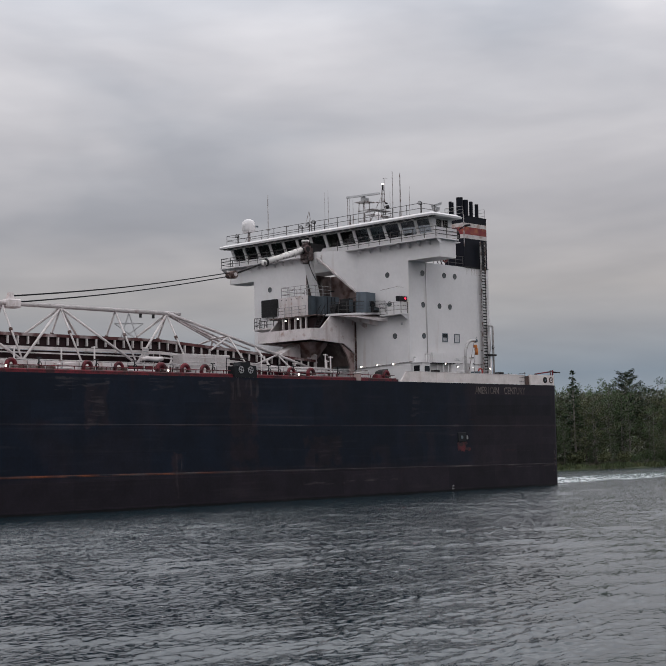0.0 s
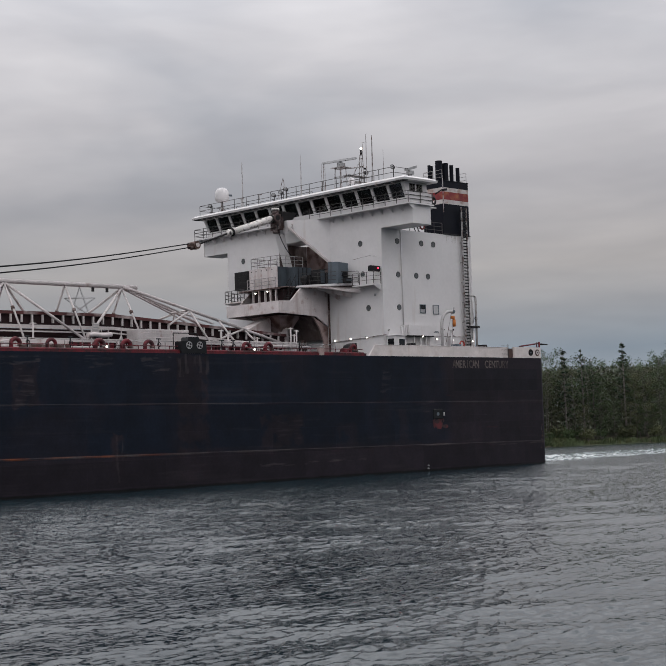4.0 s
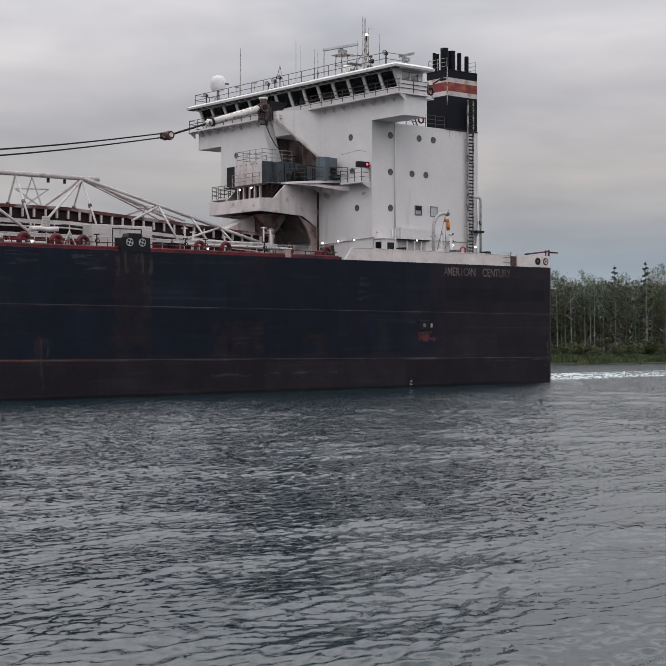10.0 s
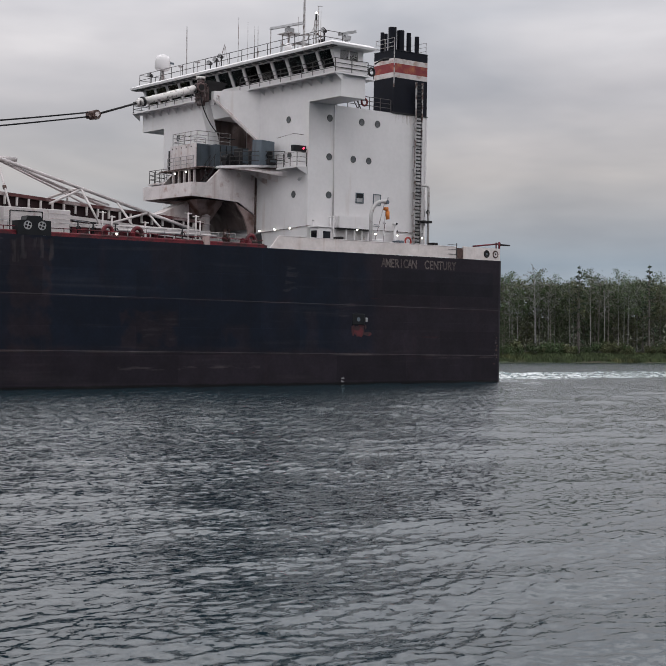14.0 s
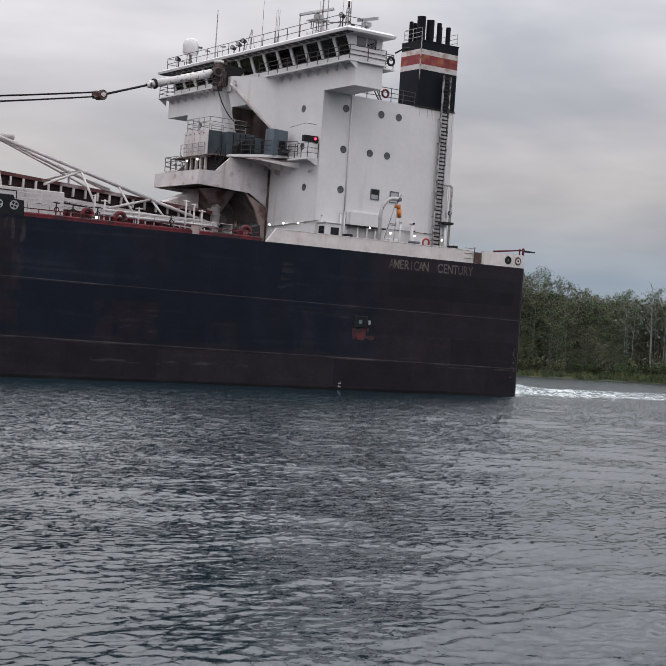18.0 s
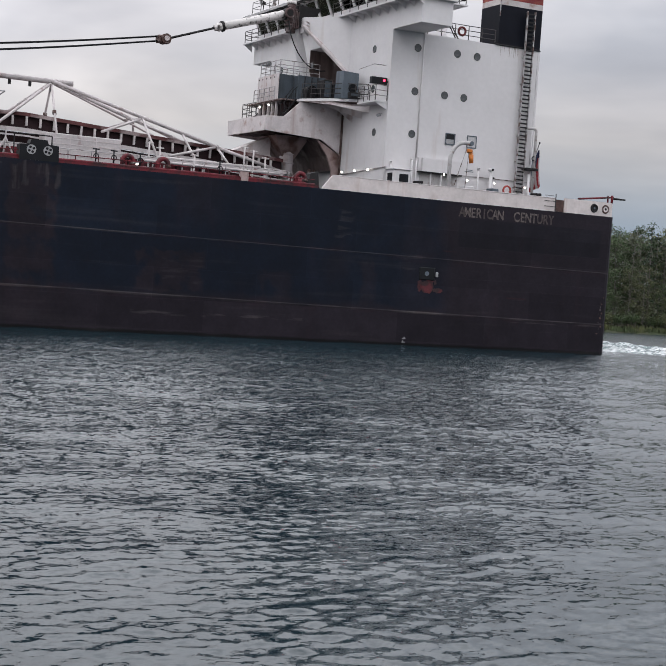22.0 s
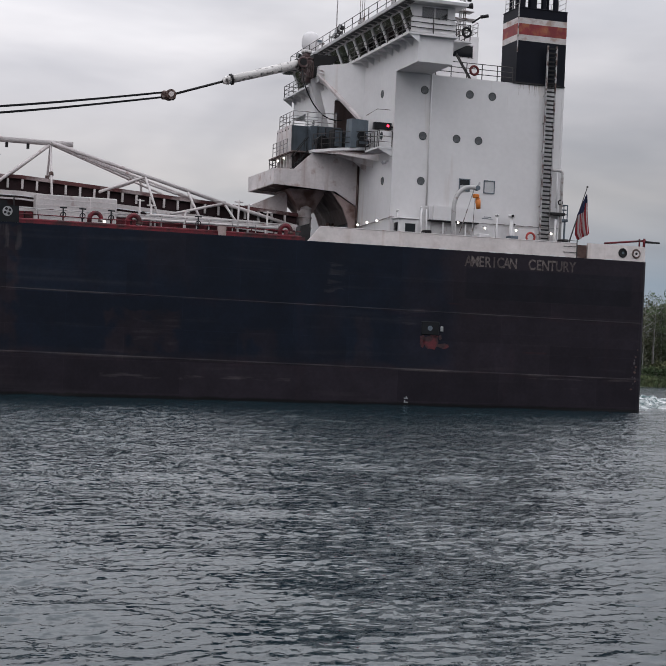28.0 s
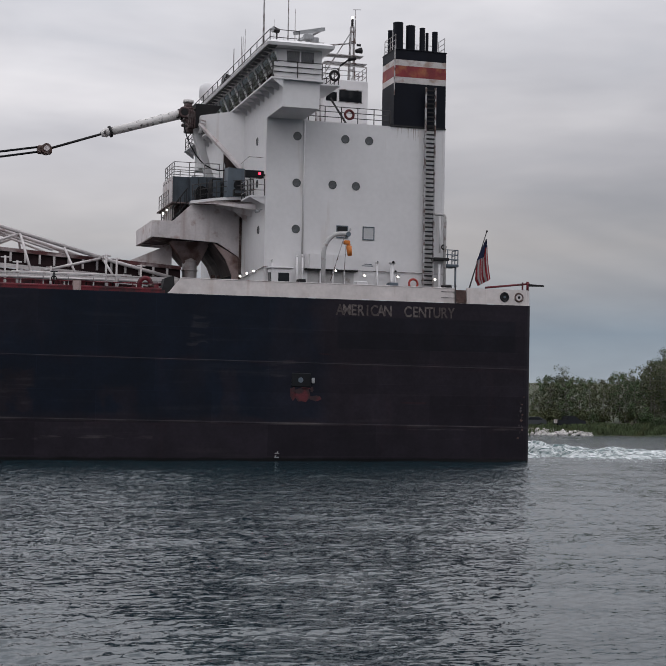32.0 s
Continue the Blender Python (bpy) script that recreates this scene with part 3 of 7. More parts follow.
def hull():
    b = BM()
    r = 0.55
    out = [(-r, BEAM[0])] + [(-r + r * math.sin(a), BEAM[0] + r - r * math.cos(a)) for a in (0.4, 0.8, 1.2)] + [(0.9 * math.sin(math.pi * k / 12) ** 0.8 if 0 < k < 12 else 0, BEAM[0] + r + (BEAM[1] - BEAM[0] - 2 * r) * k / 12) for k in range(13)]
    out += [(-r, BEAM[1])]
    for i in range(9):
        w = i / 8
        out.append((-272 - 32 * math.sin(w * math.pi / 2), BEAM[1] - (BEAM[1] - C) * (1 - math.cos(w * math.pi / 2))))
    for i in range(7, -1, -1):
        w = i / 8
        out.append((-272 - 32 * math.sin(w * math.pi / 2), BEAM[0] + (C - BEAM[0]) * (1 - math.cos(w * math.pi / 2))))
    prism(b, [(x, y, -2.0) for x, y in out], (0, 0, 12.2))
    part("hull", b, M_HULL, ship, "worn navy-black hull plating with brown primer patches")
    # strakes: proud weld seams along the side
    for z, h, x0, lift in ((5.88, 0.05, -150, 0.0075), (1.95, 0.07, -150, 0.0086), (4.7, 0.03, -13.5, 0.0), (3.4, 0.03, -9, 0.0), (6.95, 0.03, -13.5, 0.0)):
        b = BM()
        rise = V(-0.5 - x0, 0, (0.5 + x0) * lift)
        z = z - x0 * lift
        d = 0.012 if lift else 0.004
        prism(b, [(x0, BEAM[0] + 0.02, z - h * 1.6), (x0, BEAM[0] - d, z - h * 0.4), (x0, BEAM[0] - d, z + h * 0.4), (x0, BEAM[0] + 0.02, z + h * 1.6)], rise)
        part("weld_strake", b, M_HULL, ship)


def bulwark():
    y0, y1 = BEAM[0] + 0.02, BEAM[0] + 0.16
    b = BM()
    prism(b, [(-24.84, y0, 10.2), (-5.6, y0, 10.2), (-5.6, y0, 11.16), (-24.05, y0, 11.16)], (0, 0.14, 0))
    side = part("bulwark", b, M_BULWARK, ship, "stained pinkish-white steel bulwark round the stern")
    b = BM()
    bbox(b, -24.05, -5.6, y0 - 0.03, y1 + 0.06, 11.16, 11.22, 0.015)
    part("cap_rail", b, M_WHITEDIRTY, side)
    b = BM()
    box(b, -4.75, -0.45, y0, y1, 10.2, 11.26)
    arc = [(0.9 * math.sin(math.pi * k / 12) ** 0.8 if 0 < k < 12 else 0, BEAM[0] + 0.5 + (BEAM[1] - BEAM[0] - 1.0) * k / 12) for k in range(13)]
    prism(b, [(x - 0.02, y, 10.2) for x, y in arc] + [(x - 0.16, y, 10.2) for x, y in arc[::-1]], (0, 0, 1.06))
    prism(b, [(-0.45, y0, 10.2), (-0.02, y0 + 0.48, 10.2), (-0.16, y0 + 0.5, 10.2), (-0.45, y1, 10.2)], (0, 0, 1.06))
    box(b, -24.5, -0.4, BEAM[1] - 0.16, BEAM[1] - 0.02, 10.2, 11.2)
    aft = part("stern_bulwark", b, M_BULWARK, ship)
    b = BM()
    box(b, -5.55, -4.8, y0 + 0.05, y1 + 0.1, 10.22, 11.1)
    part("gangway_gate", b, M_RUST, aft, "rust-brown steel gate plate")
    b = BM()
    for z in (10.55, 10.95, 11.35):
        tube(b, (-6.6, y0 - 0.05, z), (-5.5, y0 - 0.05, z), 0.018, 6)
    tube(b, (-5.6, y0 - 0.05, 10.2), (-5.6, y0 - 0.05, 11.5), 0.035, 6)
    part("gate_rail", b, M_RAILDARK, aft)
    for x, m_in, lab in ((-2.05, M_DARK, "dark covered mooring chock"), (-1.0, M_WHITEDIRTY, "round mooring chock with rusty rim")):
        b = BM()
        ring(b, (x, y0 - 0.02, 10.74), (0, 1, 0), 0.27, 0.065)
        ch = part("mooring_chock", b, M_DARK if m_in is M_DARK else M_RUST, aft, lab)
        b = BM()
        tube(b, (x, y0 - 0.035, 10.74), (x, y0 + 0.02, 10.74), 0.22, 16)
        part("chock_plate", b, m_in, ch)
        b = BM()
        tube(b, (x, y0 - 0.05, 10.74), (x, y0 - 0.03, 10.74), 0.09, 12)
        part("chock_eye", b, M_DARK if m_in is not M_DARK else M_GREYBOX, ch)
    # small dark freeing slots under the white plating
    for x in (-17.0, -15.7, -12.1, -10.9, -7.6, -6.9, -3.3):
        b = BM()
        box(b, x, x + 0.5, y0 - 0.02, y0 + 0.02, 10.19, 10.27)
        part("freeing_slot", b, M_WHITE, side)


def wall_shell():
    """Main block with the overhanging bridge wings."""
    b = BM()
    box(b, HX, HA, HP, HS, 10.2, 17.7)
    prism(b, [(HX, HP, 17.7), (HA, HP, 17.7), (HA, HS, 17.7), (HX, HS, 17.7), (HX, C + 3.2, 17.7), (-13.6, C + 3.2, 17.7), (-13.6, C - 4.3, 17.7), (HX, C - 4.3, 17.7)], (0, 0, HT - 17.7))
    house = part("deckhouse", b, M_WHITE, ship, "tall white painted steel deckhouse, lightly rust-streaked")
    for y0, y1 in ((1.2, HP - 0.004), (HS + 0.004, 32.3)):
        b = BM()
        box(b, HX + 0.01, -14.9, y0, y1, HT, 24.5)
        part("wing_box", b, M_WHITE, house, "white box girder under the bridge wing")
    b = BM()
    box(b, HX + 0.01, -14.6, HP, HS, HT + 0.003, 24.5)
    part("bridge_base", b, M_WHITE, house)
    # recess lining behind the hoist: brown stain, darkened to paint in the recess's shade
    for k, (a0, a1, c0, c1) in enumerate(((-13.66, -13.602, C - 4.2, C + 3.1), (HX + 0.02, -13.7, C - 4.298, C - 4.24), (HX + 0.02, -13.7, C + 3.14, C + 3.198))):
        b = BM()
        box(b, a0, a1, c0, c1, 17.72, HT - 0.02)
        part("recess_lining", b, M_CHUTE if k == 0 else M_RECESS, house, "brown recess lining behind the boom hoist, stain and shade in its colour")
    # rails and a pipe inside it
    for z in (18.6, 19.1, 19.6, 20.1):
        b = BM()
        tube(b, (-13.9, C - 4.1, z), (-13.9, C + 3.0, z), 0.035, 6)
        part("recess_rail", b, M_DARK, house)
    b = BM()
    path(b, [(-14.0, C - 2.4, 17.75), (-14.0, C - 2.4, 20.6), (-14.0, C - 3.3, 20.6), (-14.0, C - 3.3, 21.4)], 0.06, 8)
    part("recess_pipe", b, M_RAILDARK, house)
    # pipe and flanges on the side
    b = BM()
    path(b, [(-14.8, HP - 0.05, HT), (-14.8, HP - 0.05, 13.5), (-14.8, HP - 0.15, 13.3), (-14.8, HP - 0.15, 10.3)], 0.06, 8)
    part("drain_pipe", b, M_WHITE, house)
    b = BM()
    path(b, [(-15.2, HP - 0.2, 10.3), (-15.2, HP - 0.2, 13.3), (-15.15, HP, 13.4)], 0.07, 8)
    part("drain_pipe", b, M_WHITE, house)
    # vertical plate edges, a hand proud
    for x0, x1, z0 in ((HX - 0.03, HX + 0.12, 12.2), (-4.7, HA + 0.03, 12.2)):
        b = BM()
        box(b, x0, x1, HP - 0.03, HP + 0.1, z0, HT - 0.02)
        part("corner_plate", b, M_WHITE, house)
    # ports: rim, glass, rain lip
    b = BM()
    ring(b, (0, 0, 0), (0, 1, 0), 0.265, 0.032)
    rim_s = bpy.data.meshes.new("rim")
    b.to_mesh(rim_s)
    b.free()
    rim_s.materials.append(M_PORTRIM)
    b = BM()
    tube(b, (0, -0.012, 0), (0, 0.06, 0), 0.255, 18)
    gl_s = bpy.data.meshes.new("glass")
    b.to_mesh(gl_s)
    b.free()
    gl_s.materials.append(M_PORTPANE)
    front = Matrix.Rotation(-math.pi / 2, 4, "Z")
    for x, z in ((-15.28, 21.62), (-11.86, 21.62), (-10.13, 21.62), (-15.28, 18.4), (-12.72, 18.4), (-11.04, 18.4), (-15.28, 15.23)):
        o = part("porthole", rim_s, None, house, "round porthole with dark glass", (x, HP - 0.01, z))
        part("pane", gl_s, None, o)
    for y, z in ((8.2, 21.55), (7.35, 15.25), (25.7, 21.6), (8.0, 18.55), (13.0, 22.2), (19.4, 21.4)):
        o = part("porthole", rim_s, None, house, "round porthole with dark glass", (HX - 0.01, y, z))
        o.rotation_euler = (0, 0, -math.pi / 2)
        part("pane", gl_s, None, o)
    # two square windows
    for x0, x1, z0, z1, pane in ((-12.4, -11.55, 14.75, 15.62, M_GLASS), (-10.5, -9.65, 14.7, 15.63, M_COVER)):
        b = BM()
        for q in ((x0, x0 + 0.06, z0, z1), (x1 - 0.06, x1, z0, z1), (x0 + 0.06, x1 - 0.06, z1 - 0.06, z1), (x0 + 0.06, x1 - 0.06, z0, z0 + 0.06)):
            box(b, q[0], q[1], HP - 0.06, HP - 0.004, q[2], q[3])
        o = part("window", b, M_GREYBOX, house, "square window with dark frame" if pane is M_GLASS else "square window with its cover plate shut")
        b = BM()
        box(b, x0 + 0.06, x1 - 0.06, HP - 0.02, HP - 0.002, z0 + 0.06, z1 - 0.06)
        part("pane", b, pane, o)
        if pane is M_GLASS:
            b = BM()
            box(b, x0 + 0.1, x1 - 0.1, HP - 0.03, HP - 0.022, z0 + 0.08, z0 + 0.42)
            part("blind", b, M_STEEL, o)
    # alcove with a rounded hood
    b = BM()
    prism(b, [(-14.6, HP, 12.55), (-14.6, HP, 13.55), (-10.95, HP, 13.55), (-10.95, HP, 12.55)], (0, -0.35, 0))
    bmesh.ops.bevel(b, geom=[e for e in b.edges if abs(e.verts[0].co.x - e.verts[1].co.x) < 0.01 and abs(e.verts[0].co.y - e.verts[1].co.y) < 0.01 and e.verts[0].co.y < HP - 0.1],
                    offset=0.25, segments=4, affect="EDGES")
    hood = part("alcove_hood", b, M_WHITE, house)
    # flat plate for the alcove's depth; the grey stands in for its lamplight
    b = BM()
    box(b, -14.4, -11.1, HP - 0.03, HP - 0.004, 10.3, 12.5)
    part("alcove_back", b, M_DAVIT, hood, "flat grey alcove plate, lamplight put into its colour")
    b = BM()
    bbox(b, -14.65, -10.9, HP - 0.42, HP - 0.003, 12.44, 12.545, 0.02)
    part("hood_lip", b, M_DARK, hood)
    for x in (-13.6, -12.7, -11.9):
        b = BM()
        box(b, x, x + 0.09, HP - 0.3, HP - 0.2, 10.2, 12.55)
        part("alcove_post", b, M_WHITE, hood)
    # rust runs from the deck edge by the funnel
    rq = random.Random(9)
    for k in range(11):
        x, w, h = rq.uniform(-8.3, -6.3), rq.uniform(0.012, 0.035), rq.uniform(0.25, 1.1)
        b = BM()
        prism(b, [(x - w, HP - 0.004, HT - 0.03), (x + w, HP - 0.004, HT - 0.03), (x + w * 0.3, HP - 0.004, HT - h), (x - w * 0.3, HP - 0.004, HT - h)], (0, -0.003, 0))
        part("rust_run", b, M_RUNS, house)
    b = BM()
    bbox(b, -8.6, -4.5, HP - 0.1, HP + 0.06, HT - 0.02, HT + 0.06, 0.02)
    part("deck_edge", b, M_DARK, house)
    # low entrance house beside the wall
    b = BM()
    bbox(b, -17.2, -15.85, 4.1, 5.33, 10.2, 12.4, 0.03)
    ent = part("entrance_house", b, M_WHITE, house, "small white deck entrance house")
    b = BM()
    bbox(b, -17.3, -15.75, 4.0, 5.33, 12.4, 12.48, 0.02)
    part("roof_plate", b, M_WHITE, ent)
    b = BM()
    box(b, -16.75, -16.0, 4.07, 4.098, 11.35, 12.1)
    part("pane", b, M_GLASS, ent)
    b = BM()
    box(b, -17.225, -17.202, 4.35, 5.1, 11.2, 12.15)
    part("pane", b, M_GLASS, ent)
    # conduit along the foot of the walls
    b = BM()
    path(b, [(HX - 0.08, 12.6, 12.2), (HX - 0.08, HP - 0.1, 12.55), (-17.2, HP - 0.1, 12.6)], 0.04, 6)
    part("conduit", b, M_RAIL, house)
    b = BM()
    path(b, [(-10.9, HP - 0.08, 12.55), (HA, HP - 0.08, 12.55)], 0.03, 6)
    part("conduit", b, M_RAIL, house)
    # pale name board lines, too small to read
    for z in (13.0, 12.88):
        b = BM()
        box(b, -10.5 + (0.0 if z < 13 else 0.15), -9.7 - (0.0 if z < 13 else 0.1), HP - 0.012, HP - 0.004, z, z + 0.05)
        part("notice_bar", b, M_GREYBOX, house)
    return house


def ladder(house):
    """Long vertical ladder from the deck to the funnel."""
    b = BM()
    for x in (-6.12, -5.42):
        box(b, x - 0.05, x + 0.05, HP - 0.42, HP - 0.28, 10.2, 25.6)
        for z in range(12, 23, 2):
            box(b, x - 0.03, x + 0.03, HP - 0.3, HP, z, z + 0.06)
    lad = part("access_ladder", b, M_RAIL, ship, "tall grey steel ladder up the deckhouse side")
    b = BM()
    box(b, -6.07, -5.47, -0.09, 0.07, -0.05, 0.05)
    me = None
    z = 10.5
    while z < 25.5:
        if me is None:
            o = part("rung", b, M_DARK, lad, loc=(0, HP - 0.35, z))
            me = o.data
        else:
            part("rung", me, None, lad, loc=(0, HP - 0.35, z))
        z += 0.31
    # aft stair tower: pipe posts, landings, rails
    b = BM()
    pipe(b, [(-4.62, 4.85, 10.2), (-4.62, 4.85, 16.4), (-4.64, 4.85, 16.55), (-4.72, 4.87, 16.66), (-4.9, 4.9, 16.7), (-5.45, 5.2, 16.7)], 0.11)
    tow = part("stair_tower", b, M_DAVIT, ship, "grey pipe posts with small landings at the deckhouse's after edge")
    b = BM()
    tube(b, (-4.95, 4.95, 14.0), (-4.95, 4.95, 16.6), 0.06, 8)
    tube(b, (-4.95, 4.95, 10.3), (-4.95, 4.95, 13.2), 0.1, 8)
    part("riser_pipe", b, M_WHITE, tow)
    b = BM()
    tube(b, (-2.15, 9.15, 10.2), (-2.15, 9.15, 13.45), 0.08, 8)
    part("landing_post", b, M_GREYBOX, tow)
    for x0, x1, y0, y1, z, m in ((-5.45, -4.35, 4.6, 5.3, 13.45, M_DARK), (-4.5, -1.95, 9.0, 10.4, 13.42, M_GREYBOX)):
        b = BM()
        bbox(b, x0, x1, y0, y1, z, z + 0.2, 0.03)
        part("landing", b, m, tow)
    railing("handrail", [(-4.4, 9.08, 13.62), (-2.0, 9.08, 13.62), (-2.0, 10.3, 13.62)], ship, 1.05, 3, M_GREYBOX, M_GREYBOX, 0.7, 0.035)
    b = BM()
    ring(b, (-4.7, 4.8, 14.4), (0, 1, 0), 0.16, 0.05, 14, 6)
    part("pipe_clamp", b, M_DARK, tow)


def bridge():
    """Wheelhouse across the whole beam, with gallery, windows, roof and rails."""
    x0, x1, y0, y1, z0, z1 = -17.25, -14.6, 1.9, 31.7, 24.55, 26.72
    lean = 0.55
    b = BM()
    zs, zh = 25.32, 26.62
    box(b, x0, x1, y0, y1, z0, 24.66)
    box(b, x0, x0 + 0.12, y0, y1, 24.661, zs)
    box(b, x1 - 0.12, x1, y0, y1, 24.661, zs)
    box(b, x0 + 0.12, x1 - 0.12, y0, y0 + 0.12, 24.661, zs)
    box(b, x0 + 0.12, x1 - 0.12, y1 - 0.12, y1, 24.661, zs)
    box(b, x0 - lean - 0.02, x1, y0, y1, zh, z1)
    br = part("wheelhouse", b, M_WHITE, ship, "long white wheelhouse with a band of windows")
    n = 14
    pitch = (y1 - y0) / n

    def leaning(ya, yb, front, deep):
        bb = BM()
        return hexa(bb, [(x0 + front, ya, zs), (x0 + front + deep, ya, zs), (x0 + front + deep, yb, zs), (x0 + front, yb, zs),
                         (x0 + front - lean, ya, zh), (x0 + front + deep - lean, ya, zh), (x0 + front + deep - lean, yb, zh), (x0 + front - lean, yb, zh)])

    b = leaning(-0.18, 0.18, 0.0, 0.1)
    mull = None
    for i in range(n + 1):
        yy = y0 + i * pitch + (0.17 if i == 0 else 0) - (0.17 if i == n else 0)
        if mull is None:
            mull = part("mullion", b, M_WHITE, br, loc=(0, yy, 0)).data
        else:
            part("mullion", mull, None, br, loc=(0, yy, 0))
    b = leaning(0.18, pitch - 0.18, 0.05, 0.025)
    pane = None
    for i in range(n):
        yy = y0 + i * pitch
        if pane is None:
            pane = part("pane", b, M_CLEAR, br, "tinted window pane", loc=(0, yy, 0)).data
        else:
            part("pane", pane, None, br, loc=(0, yy, 0))
    # wing ends: two windows each
    for y in (y0, y1 - 0.1):
        b = BM()
        prism(b, [(x0 + 0.101, y, zs), (-17.0, y, zs), (-17.0, y, zh), (x0 - lean + 0.101, y, zh)], (0, 0.1, 0))
        part("end_mullion", b, M_WHITE, br)
        for a, c in ((-16.12, -16.02), (-15.14, x1)):
            b = BM()
            box(b, a, c, y, y + 0.1, zs, zh)
            part("end_mullion", b, M_WHITE, br)
        for a, c in ((-17.0, -16.12), (-16.02, -15.14)):
            b = BM()
            box(b, a, c, y + 0.04, y + 0.065, zs, zh)
            part("pane", b, M_CLEAR, br)
    # after wall: glazed towards the wings, plain amidships
    for a, c in ((y0 + 0.1, 2.5), (4.2, 4.5), (6.3, 6.6), (8.6, 24.6), (26.6, 26.9), (28.6, 28.9), (30.9, y1 - 0.1)):
        b = BM()
        box(b, x1 - 0.1, x1, a, c, zs, zh)
        part("back_wall", b, M_WHITE, br)
    for a, c in ((2.5, 4.2), (4.5, 6.3), (6.6, 8.6), (24.6, 26.6), (26.9, 28.6), (28.9, 30.9)):
        b = BM()
        box(b, x1 - 0.06, x1 - 0.04, a, c, zs, zh)
        part("pane", b, M_CLEAR, br)
    # consoles and chairs inside
    for y in (5.4, 7.9, 10.6, 13.4, 16.2, 18.6, 21.0, 23.0, 27.6, 29.4):
        b = BM()
        bbox(b, x0 + 0.5, x0 + 1.0, y, y + 0.9, 24.67, 25.6, 0.05)
        part("console", b, M_DARK, br)
    b = BM()
    box(b, x1 - 0.9, x1 - 0.14, 9.0, 24.2, 24.67, 26.5)
    part("chart_room", b, M_DARK, br)
    # roof with a sloped fascia
    b = BM()
    hexa(b, [(-18.5, 1.05, z1 + 0.04), (-14.0, 1.05, z1 + 0.04), (-14.0, 32.8, z1 + 0.04), (-18.5, 32.8, z1 + 0.04), (-18.55, 1.0, 26.95), (-13.95, 1.0, 26.95), (-13.95, 32.85, 26.95), (-18.55, 32.85, 26.95)])
    hexa(b, [(-18.55, 1.0, 26.951), (-13.95, 1.0, 26.951), (-13.95, 32.85, 26.951), (-18.55, 32.85, 26.951), (-18.1, 1.5, 27.2), (-14.3, 1.5, 27.2), (-14.3, 32.4, 27.2), (-18.1, 32.4, 27.2)])
    rf = part("roof", b, M_WHITE, br, "white roof with a wide overhanging edge")
    # dark strip under the overhang; its colour also carries the eave's shadow
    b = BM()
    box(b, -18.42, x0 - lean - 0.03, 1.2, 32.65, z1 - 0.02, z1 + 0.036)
    part("soffit", b, M_SOFFIT, rf, "dark soffit under the roof's front edge, eave shadow in its colour")
    b = BM()
    prism(b, [(-18.35, -0.04, z1 - 0.022), (x0 - lean - 0.03, -0.04, z1 - 0.022), (x0 - lean - 0.03, -0.04, z1 - 0.16)], (0, 0.08, 0))
    rafter = None
    for i in range(2 * n + 1):
        yy = y0 + i * pitch / 2
        if rafter is None:
            rafter = part("rafter", b, M_WHITEDIRTY, rf, loc=(0, yy, 0)).data
        else:
            part("rafter", rafter, None, rf, loc=(0, yy, 0))
    # gallery with brackets; it stops beside the boom tower
    for a, c in ((0.9, 14.6), (19.2, 33.0)):
        b = BM()
        box(b, -18.25, HX + 0.005, a, c, 24.5, 24.62)
        g = part("gallery", b, M_WHITE, br, "white walkway gallery in front of the windows")
        b = BM()
        prism(b, [(-18.2, -0.03, 24.5), (HX + 0.006, -0.03, 24.5), (HX + 0.006, -0.03, 23.95)], (0, 0.06, 0))
        k = round((c - a) / 1.35)
        me = None
        for i in range(k + 1):
            yy = a + 0.1 + (c - a - 0.2) * i / k
            if me is None:
                me = part("bracket", b, M_WHITE, g, loc=(0, yy, 0)).data
            else:
                part("bracket", me, None, g, loc=(0, yy, 0))
    for a, c in ((0.9, 1.85), (31.75, 33.0)):
        b = BM()
        box(b, HX + 0.005, -14.7, a, c, 24.5, 24.62)
        part("wing_walkway", b, M_WHITE, br)
    for z in (24.7, 25.04, 25.38):
        b = BM()
        bbox(b, -18.05, -14.85, 1.06, 1.09, z, z + 0.27, 0.01)
        part("dodger_board", b, M_WHITE, br, "white weather board behind the wing rail")
    railing("gallery_rail", [(-14.8, 1.0, 24.62), (-18.15, 1.0, 24.62), (-18.15, 14.5, 24.62)], ship, 1.08, 3, M_RAILDARK, M_RAILDARK, 1.55, 0.03, "dark pipe handrail round the gallery")
    railing("gallery_rail", [(-18.15, 19.3, 24.62), (-18.15, 32.9, 24.62), (-14.8, 32.9, 24.62)], ship, 1.08, 3, M_RAILDARK, M_RAILDARK, 1.55, 0.03)
    railing("roof_rail", [(-15.9, 3.0, 27.2), (-17.9, 3.0, 27.2), (-17.9, 32.2, 27.2), (-14.4, 32.2, 27.2), (-14.4, 18.0, 27.2)], ship, 1.05, 2, M_RAILDARK, M_RAILDARK, 1.9, 0.028)
    return br


